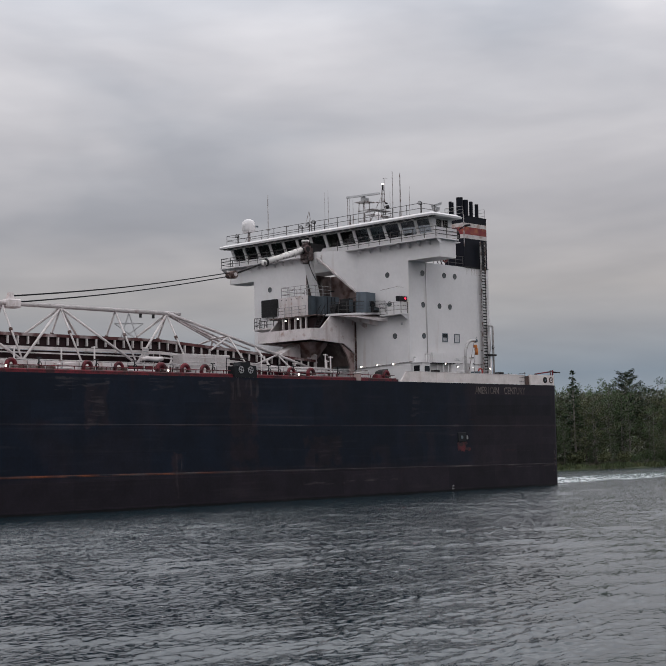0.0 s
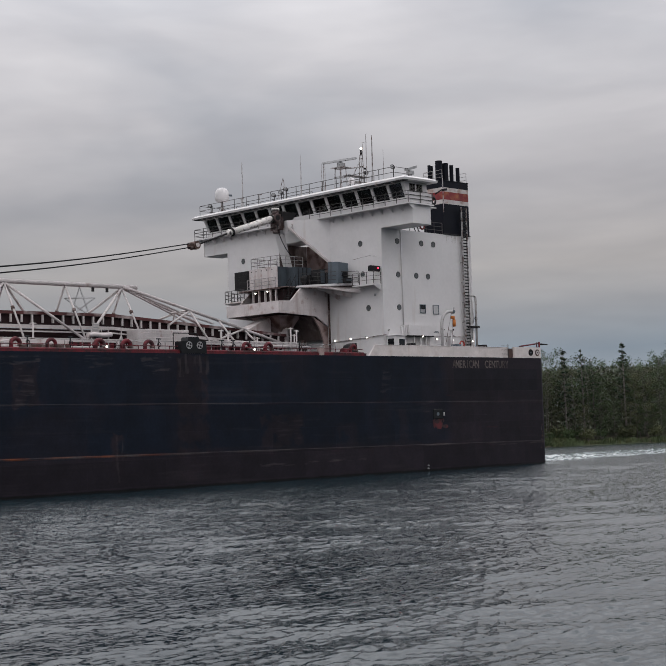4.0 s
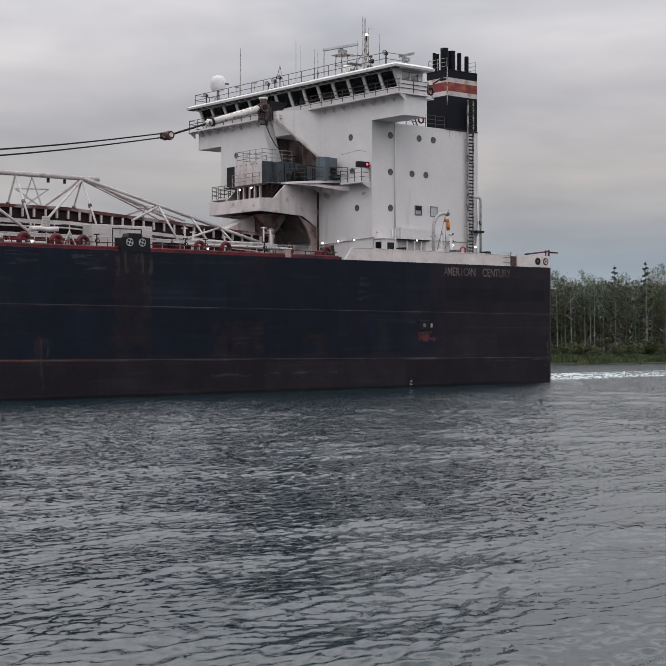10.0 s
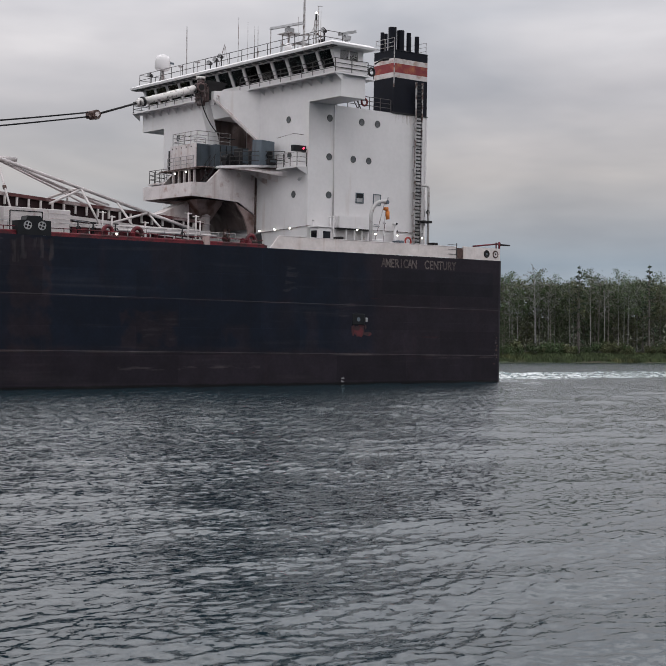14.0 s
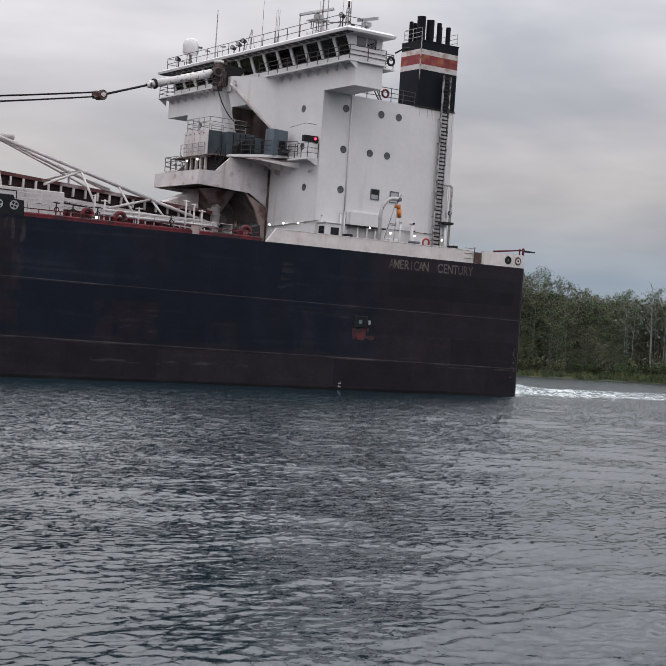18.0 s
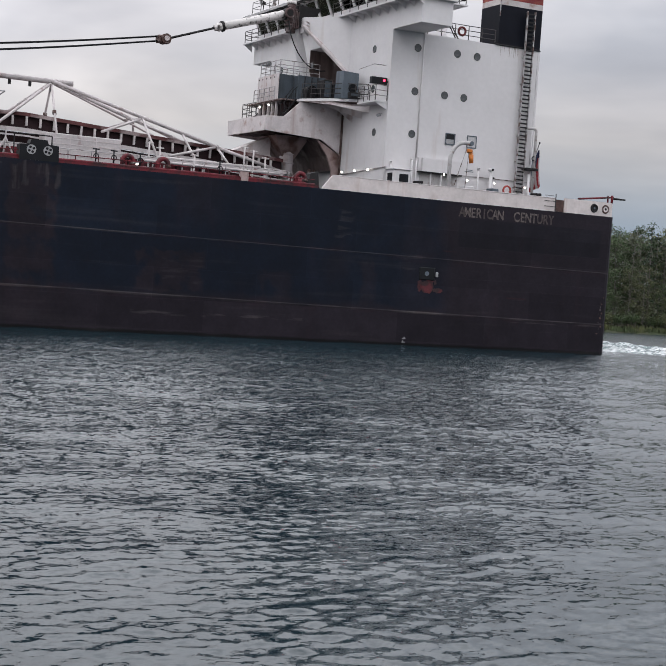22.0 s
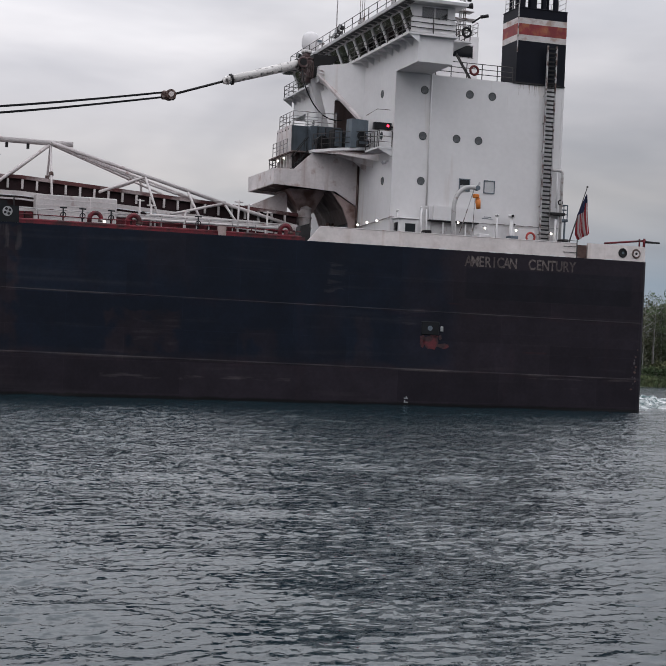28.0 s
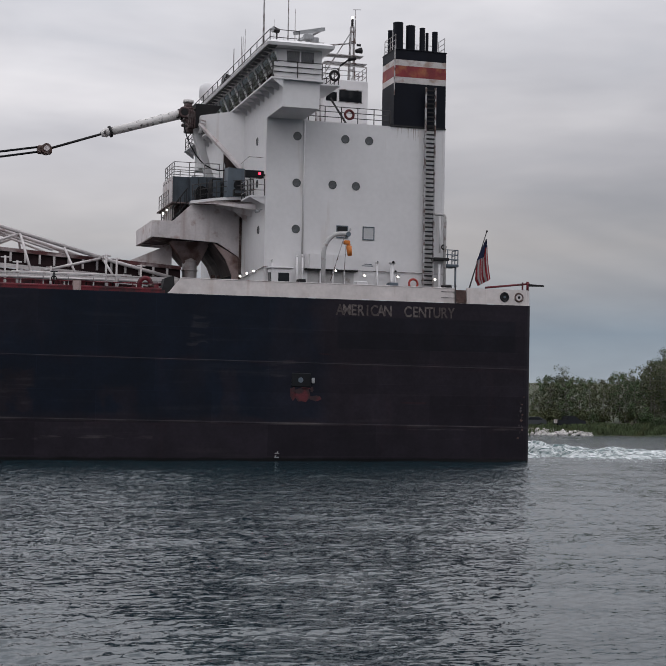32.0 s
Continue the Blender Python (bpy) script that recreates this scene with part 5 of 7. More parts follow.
def top_gear():
    """What stands on the roofs: radome, whips, tripod, radar, mast, searchlights."""
    def thing(name, bm, m, lab):
        return part(name, bm, m, ship, lab)
    R = 27.2
    b = BM()
    tube(b, (-16.9, 29.6, R), (-16.9, 29.6, 28.5), 0.14, 10)
    for a in range(4):
        w = a * math.pi / 2 + 0.4
        tube(b, (-16.9 + 0.6 * math.cos(w), 29.6 + 0.6 * math.sin(w), R), (-16.9, 29.6, 28.3), 0.03, 5)
    o = thing("radome", b, M_RAIL, "white satellite radome on a braced pedestal")
    b = BM()
    prof = [(0.0, 28.45), (0.62, 28.5), (0.76, 28.75), (0.76, 29.35), (0.7, 29.65), (0.5, 29.9), (0.25, 30.0), (0.0, 30.03)]
    rows = []
    for r, z in prof[1:-1]:
        rows.append([b.verts.new((-16.9 + r * math.cos(math.tau * i / 20), 29.6 + r * math.sin(math.tau * i / 20), z)) for i in range(20)])
    for p, q in zip(rows, rows[1:]):
        for i in range(20):
            b.faces.new((p[i], p[(i + 1) % 20], q[(i + 1) % 20], q[i])).smooth = True
    b.faces.new(rows[0][::-1])
    b.faces.new(rows[-1])
    part("dome", b, M_WHITE, o)
    b = BM()
    box(b, -16.5, -16.1, 28.86, 28.9, 29.05, 29.25)
    part("plate_bar", b, M_GREYBOX, o)
    for x, y, z0, z1, r in ((-15.0, 28.4, R, 32.8, 0.085), (-12.3, 22.0, 27.2, 32.6, 0.025), (-16.45, 17.4, R, 31.75, 0.03), (-17.65, 12.6, R, 30.0, 0.04), (-17.65, 6.0, R, 31.75, 0.085),
                           (-15.2, 6.9, R, 30.8, 0.03), (-15.1, 9.3, R, 32.75, 0.06), (-16.3, 8.6, R, 30.4, 0.02), (-17.65, 13.1, R, 30.1, 0.035)):
        b = BM()
        tube(b, (x, y, z0), (x, y, z0 + 0.7), r * 2, 6)
        tube(b, (x, y, z0 + 0.7), (x, y, z1), r, 5, r * 0.5)
        thing("whip_antenna", b, M_RAIL, "thin upright whip antenna")
    b = BM()
    for dx, dy in ((0.7, 0), (-0.5, 0.6), (-0.5, -0.6)):
        tube(b, (-15.0 + dx, 21.8 + dy, R), (-15.0, 21.8, 30.15), 0.03, 5)
    thing("antenna_tripod", b, M_RAIL, "three-legged antenna stand")
    for x, y in ((-16.8, 26.5), (-16.9, 23.4)):
        b = BM()
        tube(b, (x, y, R), (x, y, 28.45), 0.035, 6)
        tube(b, (x, y, 28.4), (x, y, 28.5), 0.22, 10, 0.26)
        thing("aerial_post", b, M_RAIL, "post with a flat round aerial")
    for x, y, z in ((-17.4, 30.9, 28.0), (-17.5, 19.3, 27.9), (-17.5, 18.5, 28.1), (-17.3, 20.6, 27.8), (-17.3, 3.6, 28.2)):
        b = BM()
        tube(b, (x, y, R), (x, y, z), 0.05, 6)
        tube(b, (x + 0.15, y + 0.1, z + 0.12), (x - 0.28, y - 0.1, z + 0.16), 0.15, 14, 0.21)
        s = thing("searchlight", b, M_DARK, "dark round searchlight on a post")
        b = BM()
        tube(b, (x - 0.275, y - 0.095, z + 0.16), (x - 0.3, y - 0.105, z + 0.162), 0.17, 14)
        part("lens", b, M_STEEL, s)
    # radar on its lattice stand
    b = BM()
    for dx in (-0.6, 0.6):
        for dy in (-0.7, 0.7):
            tube(b, (-11.2 + dx, 17.0 + dy, 22.76), (-11.2 + dx * 0.6, 17.0 + dy * 0.6, 30.9), 0.05, 6)
    for z in (27.6, 28.8, 29.9, 30.9):
        for dx in (-0.45, 0.45):
            tube(b, (-11.2 + dx, 16.5, z), (-11.2 + dx, 17.5, z), 0.035, 5)
        for dy in (-0.5, 0.5):
            tube(b, (-11.7, 17.0 + dy, z), (-10.7, 17.0 + dy, z), 0.035, 5)
    box(b, -11.9, -10.5, 16.2, 17.8, 30.85, 30.92)
    rd = thing("radar", b, M_RAIL, "ship's radar scanner on a lattice stand")
    b = BM()
    bbox(b, -11.5, -10.8, 16.6, 17.3, 30.93, 31.45, 0.08)
    part("radar_gearbox", b, M_STEEL, rd)
    b = BM()
    hexa(b, [(-11.95, 19.0, 31.5), (-11.7, 19.05, 31.5), (-10.95, 14.8, 31.5), (-11.2, 14.75, 31.5), (-11.9, 19.0, 31.72), (-11.75, 19.05, 31.72), (-11.0, 14.8, 31.72), (-11.15, 14.75, 31.72)])
    part("scanner", b, M_STEEL, rd)
    b = BM()
    tube(b, (-11.3, 16.9, 31.45), (-11.3, 16.9, 31.55), 0.15, 10)
    part("spindle", b, M_STEEL, rd)
    b = BM()
    path(b, [(-11.9, 18.85, 22.8), (-11.9, 18.85, 31.45)], 0.05, 6)
    thing("pole_mast", b, M_RAIL, "plain upright pole beside the radar")
    b = BM()
    bbox(b, -14.3, -13.4, 14.0, 15.6, 27.2, 28.0, 0.15)
    thing("satellite_box", b, M_WHITE, "low rounded equipment box")
    b = BM()
    tube(b, (-15.6, 11.0, R), (-15.6, 11.0, 28.0), 0.05, 6)
    bmesh.ops.create_uvsphere(b, u_segments=12, v_segments=8, radius=0.35, matrix=Matrix.Translation((-15.6, 11.0, 28.25)))
    thing("small_radome", b, M_WHITE, "small white antenna dome")
    # second radar on the port wing roof
    b = BM()
    tube(b, (-15.2, 3.4, R), (-15.2, 3.4, 27.95), 0.16, 8)
    bbox(b, -15.5, -14.9, 3.1, 3.7, 27.8, 28.2, 0.06)
    r2 = thing("small_radar", b, M_STEEL, "small radar with a bar scanner")
    b = BM()
    hexa(b, [(-16.2, 3.0, 27.98), (-13.9, 3.7, 28.62), (-13.95, 3.85, 28.62), (-16.25, 3.15, 27.98), (-16.25, 2.98, 28.22), (-13.95, 3.68, 28.86), (-14.0, 3.83, 28.86), (-16.3, 3.13, 28.22)])
    part("scanner", b, M_STEEL, r2)
    # mast house behind the wheelhouse
    b = BM()
    bbox(b, -10.6, -7.1, 15.6, 22.0, HT + 0.002, 28.05, 0.04)
    mh = thing("mast_house", b, M_WHITE, "white mast house behind the wheelhouse with a dark window")
    b = BM()
    box(b, -9.4, -7.6, 15.57, 15.598, 26.35, 27.25)
    part("pane", b, M_GLASS, mh)
    b = BM()
    box(b, -10.45, -9.6, 15.57, 15.598, 26.35, 27.05)
    part("pane", b, M_GLASS, mh)
    b = BM()
    box(b, -9.47, -7.53, 15.575, 15.599, 26.28, 26.35)
    box(b, -9.47, -7.53, 15.575, 15.599, 27.25, 27.32)
    part("window_frame", b, M_RAIL, mh)
    railing("mast_house_rail", [(-10.5, 15.7, 28.05), (-7.2, 15.7, 28.05), (-7.2, 21.9, 28.05)], ship, 1.1, 3, M_RAIL, M_RAIL, 1.0, 0.03)
    b = BM()
    for dx, dy in ((-0.22, -0.22), (0.22, -0.22), (0.22, 0.22), (-0.22, 0.22)):
        tube(b, (-8.0 + dx, 17.1 + dy, 28.05), (-8.0 + dx * 0.5, 17.1 + dy * 0.5, 32.6), 0.05, 6)
    for z in (29.2, 30.3, 31.4, 32.2, 32.6):
        w = 0.22 - 0.022 * (z - 28)
        path(b, [(-8.0 - w, 17.1 - w, z), (-8.0 + w, 17.1 - w, z), (-8.0 + w, 17.1 + w, z), (-8.0 - w, 17.1 + w, z), (-8.0 - w, 17.1 - w, z)], 0.03, 5)
    tube(b, (-10.4, 17.1, 30.9), (-7.7, 17.1, 31.35), 0.06, 6)
    tube(b, (-10.6, 17.1, 28.1), (-8.2, 17.1, 32.0), 0.05, 6)
    for z, x1 in ((29.6, -6.9), (30.2, -7.2)):
        box(b, -10.3, x1, 16.6, 17.6, z, z + 0.05)
    ms = thing("mast", b, M_RAIL, "grey lattice signal mast")
    b = BM()
    tube(b, (-8.0, 17.1, 32.6), (-8.0, 17.1, 33.2), 0.1, 8)
    part("lantern_base", b, M_DARK, ms)
    b = BM()
    bmesh.ops.create_uvsphere(b, u_segments=10, v_segments=8, radius=0.12, matrix=Matrix.Translation((-8.0, 17.1, 33.3)))
    part("lantern", b, M_LAMP, ms, "lit white masthead lamp")
    b = BM()
    tube(b, (-7.75, 17.1, 31.4), (-7.75, 17.1, 34.0), 0.035, 5)
    tube(b, (-7.95, 17.1, 33.95), (-7.3, 17.1, 34.0), 0.025, 5)
    part("wind_vane", b, M_RAIL, ms)
    b = BM()
    tube(b, (-7.6, 17.1, 31.2), (-7.3, 17.1, 31.2), 0.1, 8)
    tube(b, (-7.7, 17.1, 30.7), (-7.2, 17.1, 30.8), 0.14, 8, 0.25)
    part("horn", b, M_DARK, ms)
    # aft deck rails and ring buoys
    railing("top_rail", [(-14.5, HP + 0.1, HT), (-8.6, HP + 0.1, HT)], ship, 1.1, 3, M_RAILDARK, M_RAILDARK, 1.3, 0.03)
    railing("wing_rail", [(-14.6, 2.0, 24.62), (-13.4, 2.0, 24.62), (-13.4, 6.0, 24.62)], ship, 1.1, 3, M_RAILDARK, M_RAILDARK, 1.0, 0.03)
    b = BM()
    box(b, -14.7, -13.3, 1.9, 6.1, 24.5, 24.6)
    thing("wing_landing", b, M_WHITE, "white landing behind the bridge wing")
    for p in ((-11.6, HP + 0.02, 23.35), (-13.7, 1.9, 25.2)):
        b = BM()
        ring(b, p, (0, 1, 0), 0.3, 0.09, 18, 8)
        thing("life_ring", b, M_DARK if p[1] < 4 else M_LIFERINGDARK, "dark ring buoy hung on the rail")
    b = BM()
    path(b, [(-12.9, HP + 0.3, 24.5), (-11.7, HP + 0.3, HT)], 0.05, 6)
    path(b, [(-12.7, HP + 0.9, 24.5), (-11.5, HP + 0.9, HT)], 0.05, 6)
    thing("inclined_ladder", b, M_RAILDARK, "dark inclined ladder")
    b = BM()
    tube(b, (-13.3, 2.0, 25.9), (-12.8, 1.6, 26.3), 0.06, 8)
    tube(b, (-12.9, 1.5, 26.25), (-12.4, 1.3, 26.35), 0.12, 10)
    thing("wing_spotlight", b, M_DARK, "dark spotlight on the wing")


def boom():
    """Self-unloading boom: inclined triangular truss with the belt gallery inside."""
    cy, yp, ys, zb, zt = 16.1, 13.0, 19.2, 12.0, 17.1
    b = BM()
    tube(b, (-99.9, cy, zt), (-38.3, cy, zt), 0.2, 12)
    bo = part("unloading_boom", b, M_BOOM, ship, "long off-white self-unloading boom truss lying along the deck")
    for y in (yp, ys):
        b = BM()
        box(b, -99.9, -22.0, y - 0.12, y + 0.12, zb - 0.15, zb + 0.15)
        part("bottom_chord", b, M_BOOM, bo)
    k = 0
    x = -39.9
    while x > -99:
        main = k % 2 == 0
        for y in (yp, ys):
            b = BM()
            tube(b, (x, cy, zt - 0.1), (x, y, zb), 0.085, 8)
            part("strut", b, M_BOOM, bo)
            b = BM()
            tube(b, (x, cy + (y - cy) * 0.42, zt - 2.25), (x, cy + (y - cy) * 0.46, zt - 2.5), 0.16, 8)
            part("strut_collar", b, M_RUST, bo)
            if main:
                for dx in (-6, 6):
                    if x + dx < -38:
                        b = BM()
                        tube(b, (x, cy, zt - 0.1), (x + dx, y, zb), 0.115, 8)
                        part("diagonal", b, M_BOOM, bo)
        k += 1
        x -= 6.0
    # tail: twin chords splay down to the pivot
    for s, y0, y1 in ((-1, 14.3, 14.9), (1, 18.3, 17.7)):
        b = BM()
        path(b, [(-39.85, cy + s * 0.15, zt), (-27.3, y0, 13.45), (-21.0, y1, 12.0)], 0.14, 10)
        path(b, [(-39.85, cy + s * 0.1, zt - 0.1), (-34.0, cy + s * 0.7, 14.95), (-30.8, cy + s * 1.6, 13.9)], 0.085, 8)
        part("tail_chord", b, M_BOOM, bo)
        yy = yp if s < 0 else ys
        for x, z in ((-33.1, 15.1), (-30.0, 14.2), (-27.3, 13.45)):
            yc = cy + s * 0.15 + (y0 - cy - s * 0.15) * (x + 39.85) / 12.55
            b = BM()
            tube(b, (x, yc, z), (x + 0.8, yy, zb - 0.1), 0.09, 8)
            part("strut", b, M_BOOM, bo)
        b = BM()
        tube(b, (-33.1, cy + s * 1.0, 15.05), (-36.6, yy - s * 0.6, 13.6), 0.1, 8)
        tube(b, (-27.3, y0, 13.45), (-31.5, yy, 12.3), 0.1, 8)
        part("diagonal", b, M_BOOM, bo)
    for x, y0, y1, z in ((-34.0, cy - 0.8, cy + 0.8, 14.95), (-27.3, 14.0, 18.6, 13.5), (-33.1, 15.2, 17.4, 15.1)):
        b = BM()
        tube(b, (x, y0, z), (x, y1, z), 0.1, 8)
        part("cross_tie", b, M_BOOM, bo)
    # cable anchor on the top chord
    b = BM()
    bbox(b, -57.6, -56.3, cy - 0.6, cy + 0.6, zt - 0.4, zt + 0.35, 0.1)
    hexa(b, [(-57.4, cy - 0.3, zt + 0.3), (-56.8, cy - 0.3, zt + 0.3), (-56.8, cy + 0.3, zt + 0.3), (-57.4, cy + 0.3, zt + 0.3), (-57.2, cy - 0.2, zt + 0.95), (-56.9, cy - 0.2, zt + 0.95), (-56.9, cy + 0.2, zt + 0.95), (-57.2, cy + 0.2, zt + 0.95)])
    part("cable_anchor", b, M_WHITEDIRTY, bo)
    for x in (-43.1, -41.6):
        b = BM()
        box(b, x, x + 0.2, cy - 0.08, cy + 0.08, zt - 0.55, zt - 0.18)
        part("pipe_hanger", b, M_DARK, bo)
    # belt gallery: cover, dark trough, sill and posts
    slope = [(-99.9, 14.36), (-42, 14.36), (-21.5, 13.0)]
    for (xa, za), (xb, zb2) in zip(slope, slope[1:]):
        def slab(y0, y1, lo, hi, nm, m, lab=""):
            bb = BM()
            hexa(bb, [(xa, y0, za + lo), (xb, y0, zb2 + lo), (xb, y1, zb2 + lo), (xa, y1, za + lo), (xa, y0, za + hi), (xb, y0, zb2 + hi), (xb, y1, zb2 + hi), (xa, y1, za + hi)])
            part(nm, bb, m, bo, lab)
        slab(14.7, 17.9, -0.12, 0.14, "belt_cover", M_COVERRUST, "rust-stained belt cover")
        slab(15.0, 17.6, -1.0, -0.121, "belt_trough", M_TROUGH, "dark conveyor trough")
        slab(14.5, 14.7, -1.28, -1.0, "gallery_sill", M_BOOM)
        slab(14.5, 14.62, -1.62, -1.5, "gallery_rail", M_BOOM)
        slab(15.2, 17.4, -2.2, -1.29, "return_belt", M_TROUGH)
    b = BM()
    box(b, -0.075, 0.075, 14.72, 14.9, -0.8, -0.13)
    me = None
    x = -99
    while x < -22.5:
        z = 14.36 if x < -42 else 14.36 - (x + 42) * (1.36 / 20.5)
        if me is None:
            me = part("gallery_post", b, M_BOOM, bo, loc=(x, 0, z)).data
        else:
            part("gallery_post", me, None, bo, loc=(x, 0, z))
        x += 1.02
    # five-pointed wire star
    b = BM()
    c, r = V(-44.62, 15.75, 15.47), 1.38
    flat = V(math.cos(radians(31)), -math.sin(radians(31)), 0)
    pts = [c + flat * (r * math.sin(math.tau * i / 5)) + V(0, 0, r * math.cos(math.tau * i / 5)) for i in range(5)]
    for i in range(5):
        tube(b, pts[i], pts[(i + 2) % 5], 0.045, 6)
    part("wire_star", b, M_STEEL, bo, "five-pointed star outlined in pipe")
    # pale equipment box beside the boom
    b = BM()
    bbox(b, -41.15, -35.5, 12.15, 13.8, 10.9, 13.05, 0.05)
    eb = part("equipment_container", b, M_BOOM, ship, "long off-white equipment container on deck")
    for x in (-39.3, -37.4):
        b = BM()
        box(b, x, x + 0.05, 12.125, 12.148, 10.95, 13.0)
        part("panel_rib", b, M_WHITEDIRTY, eb)
    for z in (12.7, 12.3, 11.9, 11.5):
        b = BM()
        box(b, -41.1, -35.55, 12.13, 12.147, z, z + 0.05)
        part("panel_rail", b, M_WHITEDIRTY, eb)
    # notice board on a strut, a wrapped bundle on its rack, a small tripod
    b = BM()
    bbox(b, -45.0, -44.3, 13.3, 13.38, 12.75, 13.55, 0.02)
    nb = part("notice_board", b, M_BOOM, ship, "small pale board on the boom strut")
    b = BM()
    for k in range(3):
        box(b, -44.95, -44.4, 13.285, 13.298, 12.9 + 0.22 * k, 12.98 + 0.22 * k)
    part("notice_bars", b, M_STEEL, nb)
    b = BM()
    pipe(b, [(-47.8, 10.0, 12.2), (-47.0, 10.0, 12.3), (-46.3, 10.0, 12.22), (-45.4, 10.0, 12.32)], 0.2, 10)
    wb = part("rolled_tarpaulin", b, M_WHITEDIRTY, ship, "pale rolled tarpaulin on a low rack")
    for x in (-47.4, -46.4, -45.7):
        b = BM()
        tube(b, (x, 10.0, 10.2), (x, 10.0, 12.7), 0.05, 6)
        part("rack_post", b, M_BOOM, wb)
    b = BM()
    for dx, dy in ((-0.6, 0.0), (0.6, 0.0), (0.0, 0.5)):
        tube(b, (-44.4 + dx, 10.0 + dy, 11.0), (-44.4, 10.0, 12.2), 0.06, 6)
    tube(b, (-44.4, 10.0, 10.2), (-44.4, 10.0, 12.9), 0.05, 6)
    part("pipe_tripod", b, M_BOOM, ship, "pale three-legged pipe stand")


def deck_gear():
    """Hatches, deck-edge rail, mooring gear, lamps, fences."""
    me = None
    x = -53.5
    while x > -110:
        b = BM()
        if me is None:
            bbox(b, -2.3, 2.3, 7.5, 26.0, 10.2, 11.7, 0.06)
            o = part("hatch", b, M_WHITEDIRTY, ship, "pale grey cargo hatch", loc=(x, 0, 0))
            me = o.data
            b = BM()
            box(b, -2.25, 2.25, 7.3, 7.49, 10.9, 11.2)
            clip = part("hatch_clamp_bar", b, M_RUST, o).data
        else:
            o = part("hatch", me, None, ship, "pale grey cargo hatch", loc=(x, 0, 0))
            part("hatch_clamp_bar", clip, None, o)
        x -= 7.3
    # red edge rail and pipes
    b = BM()
    tube(b, (-110, 0.45, 10.42), (-25.2, 0.45, 10.42), 0.1, 8)
    tube(b, (-110, 0.6, 10.78), (-25.2, 0.6, 10.78), 0.035, 6)
    er = part("edge_rail", b, M_RED, ship, "rust-red pipe and rail along the deck edge")
    b = BM()
    tube(b, (0, 0.6, 10.2), (0, 0.6, 10.8), 0.035, 5)
    st = None
    x = -72
    while x < -25.5:
        if st is None:
            st = part("stanchion", b, M_RED, er, loc=(x, 0, 0)).data
        else:
            part("stanchion", st, None, er, loc=(x, 0, 0))
        x += 1.5
    railing("deck_rail", [(-75, 3.2, 10.2), (-26, 3.2, 10.2)], ship, 1.15, 3, M_RAIL, M_RAIL, 1.6, 0.03, "off-white deck railing")
    # low plate and a second pipe along the edge
    b = BM()
    box(b, -110, -25.0, 0.3, 0.33, 10.2, 10.38)
    box(b, -110, -25.0, 0.28, 0.36, 10.38, 10.41)
    part("edge_plate", b, M_RED, er, "low rust-red plate along the deck edge")
    # gooseneck vent pipes, mouths aft
    for x, r in ((-67.0, 0.22), (-60.2, 0.2), (-57.2, 0.17), (-53.0, 0.24), (-50.5, 0.22), (-48.4, 0.2), (-38.5, 0.18), (-36.1, 0.2), (-26.2, 0.19)):
        b = BM()
        R = 0.36
        pts = [V(x - R, 0.75, 10.2), V(x - R, 0.75, 10.75)] + [V(x - R * math.cos(w), 0.75, 10.78 + R * math.sin(w)) for w in [math.pi * k / 10 for k in range(1, 10)]] + [V(x + R, 0.75, 10.72)]
        pipe(b, pts, r * 0.8, 12)
        tube(b, (x - R, 0.75, 10.2), (x - R, 0.75, 10.32), r * 1.25, 12)
        o = part("gooseneck_vent", b, M_RED, ship, "rust-red gooseneck vent pipe at the deck edge")
        b = BM()
        tube(b, (x + R, 0.75, 10.76), (x + R, 0.75, 10.6), r, 12, r * 1.05)
        part("vent_mouth", b, M_RUST, o)
    # coaming under the boom, seen between the rails
    b = BM()
    bbox(b, -110, -23.2, 14.9, 18.6, 10.2, 12.05, 0.06)
    cm = part("hatch_coaming", b, M_RED, ship, "rust-red hatch coaming running under the boom")
    x = -74.0
    while x < -24:
        b = BM()
        box(b, x, x + 0.12, 14.78, 14.897, 10.25, 12.0)
        part("coaming_stay", b, M_TROUGH, cm)
        x += 1.9
    # white pipes and posts by the boom's tail
    for y, z, x0, x1 in ((8.0, 11.45, -35.0, -24.6), (8.4, 11.8, -34.0, -26.0), (9.0, 11.15, -72.0, -47.0)):
        b = BM()
        tube(b, (x0, y, z), (x1, y, z), 0.09, 8)
        dp = part("deck_pipe", b, M_BOOM, ship, "off-white pipe running along the deck")
        x = x0 + 0.6
        while x < x1:
            b = BM()
            tube(b, (x, y, 10.2), (x, y, z), 0.05, 6)
            part("pipe_stand", b, M_BOOM, dp)
            x += 2.9
    for x, y, h in ((-27.9, 7.0, 2.9), (-27.2, 7.0, 2.7), (-25.2, 9.5, 2.5), (-33.6, 9.0, 2.4), (-34.4, 9.0, 2.7), (-31.5, 7.5, 2.0), (-57.5, 8.0, 2.6), (-54.2, 8.0, 2.8), (-62.0, 8.0, 2.5)):
        b = BM()
        tube(b, (x, y, 10.2), (x, y, 10.2 + h), 0.07, 8)
        tube(b, (x - 0.3, y, 10.1 + h), (x + 0.3, y, 10.1 + h), 0.05, 6)
        part("pipe_post", b, M_BOOM, ship, "off-white pipe post with a short crossbar")
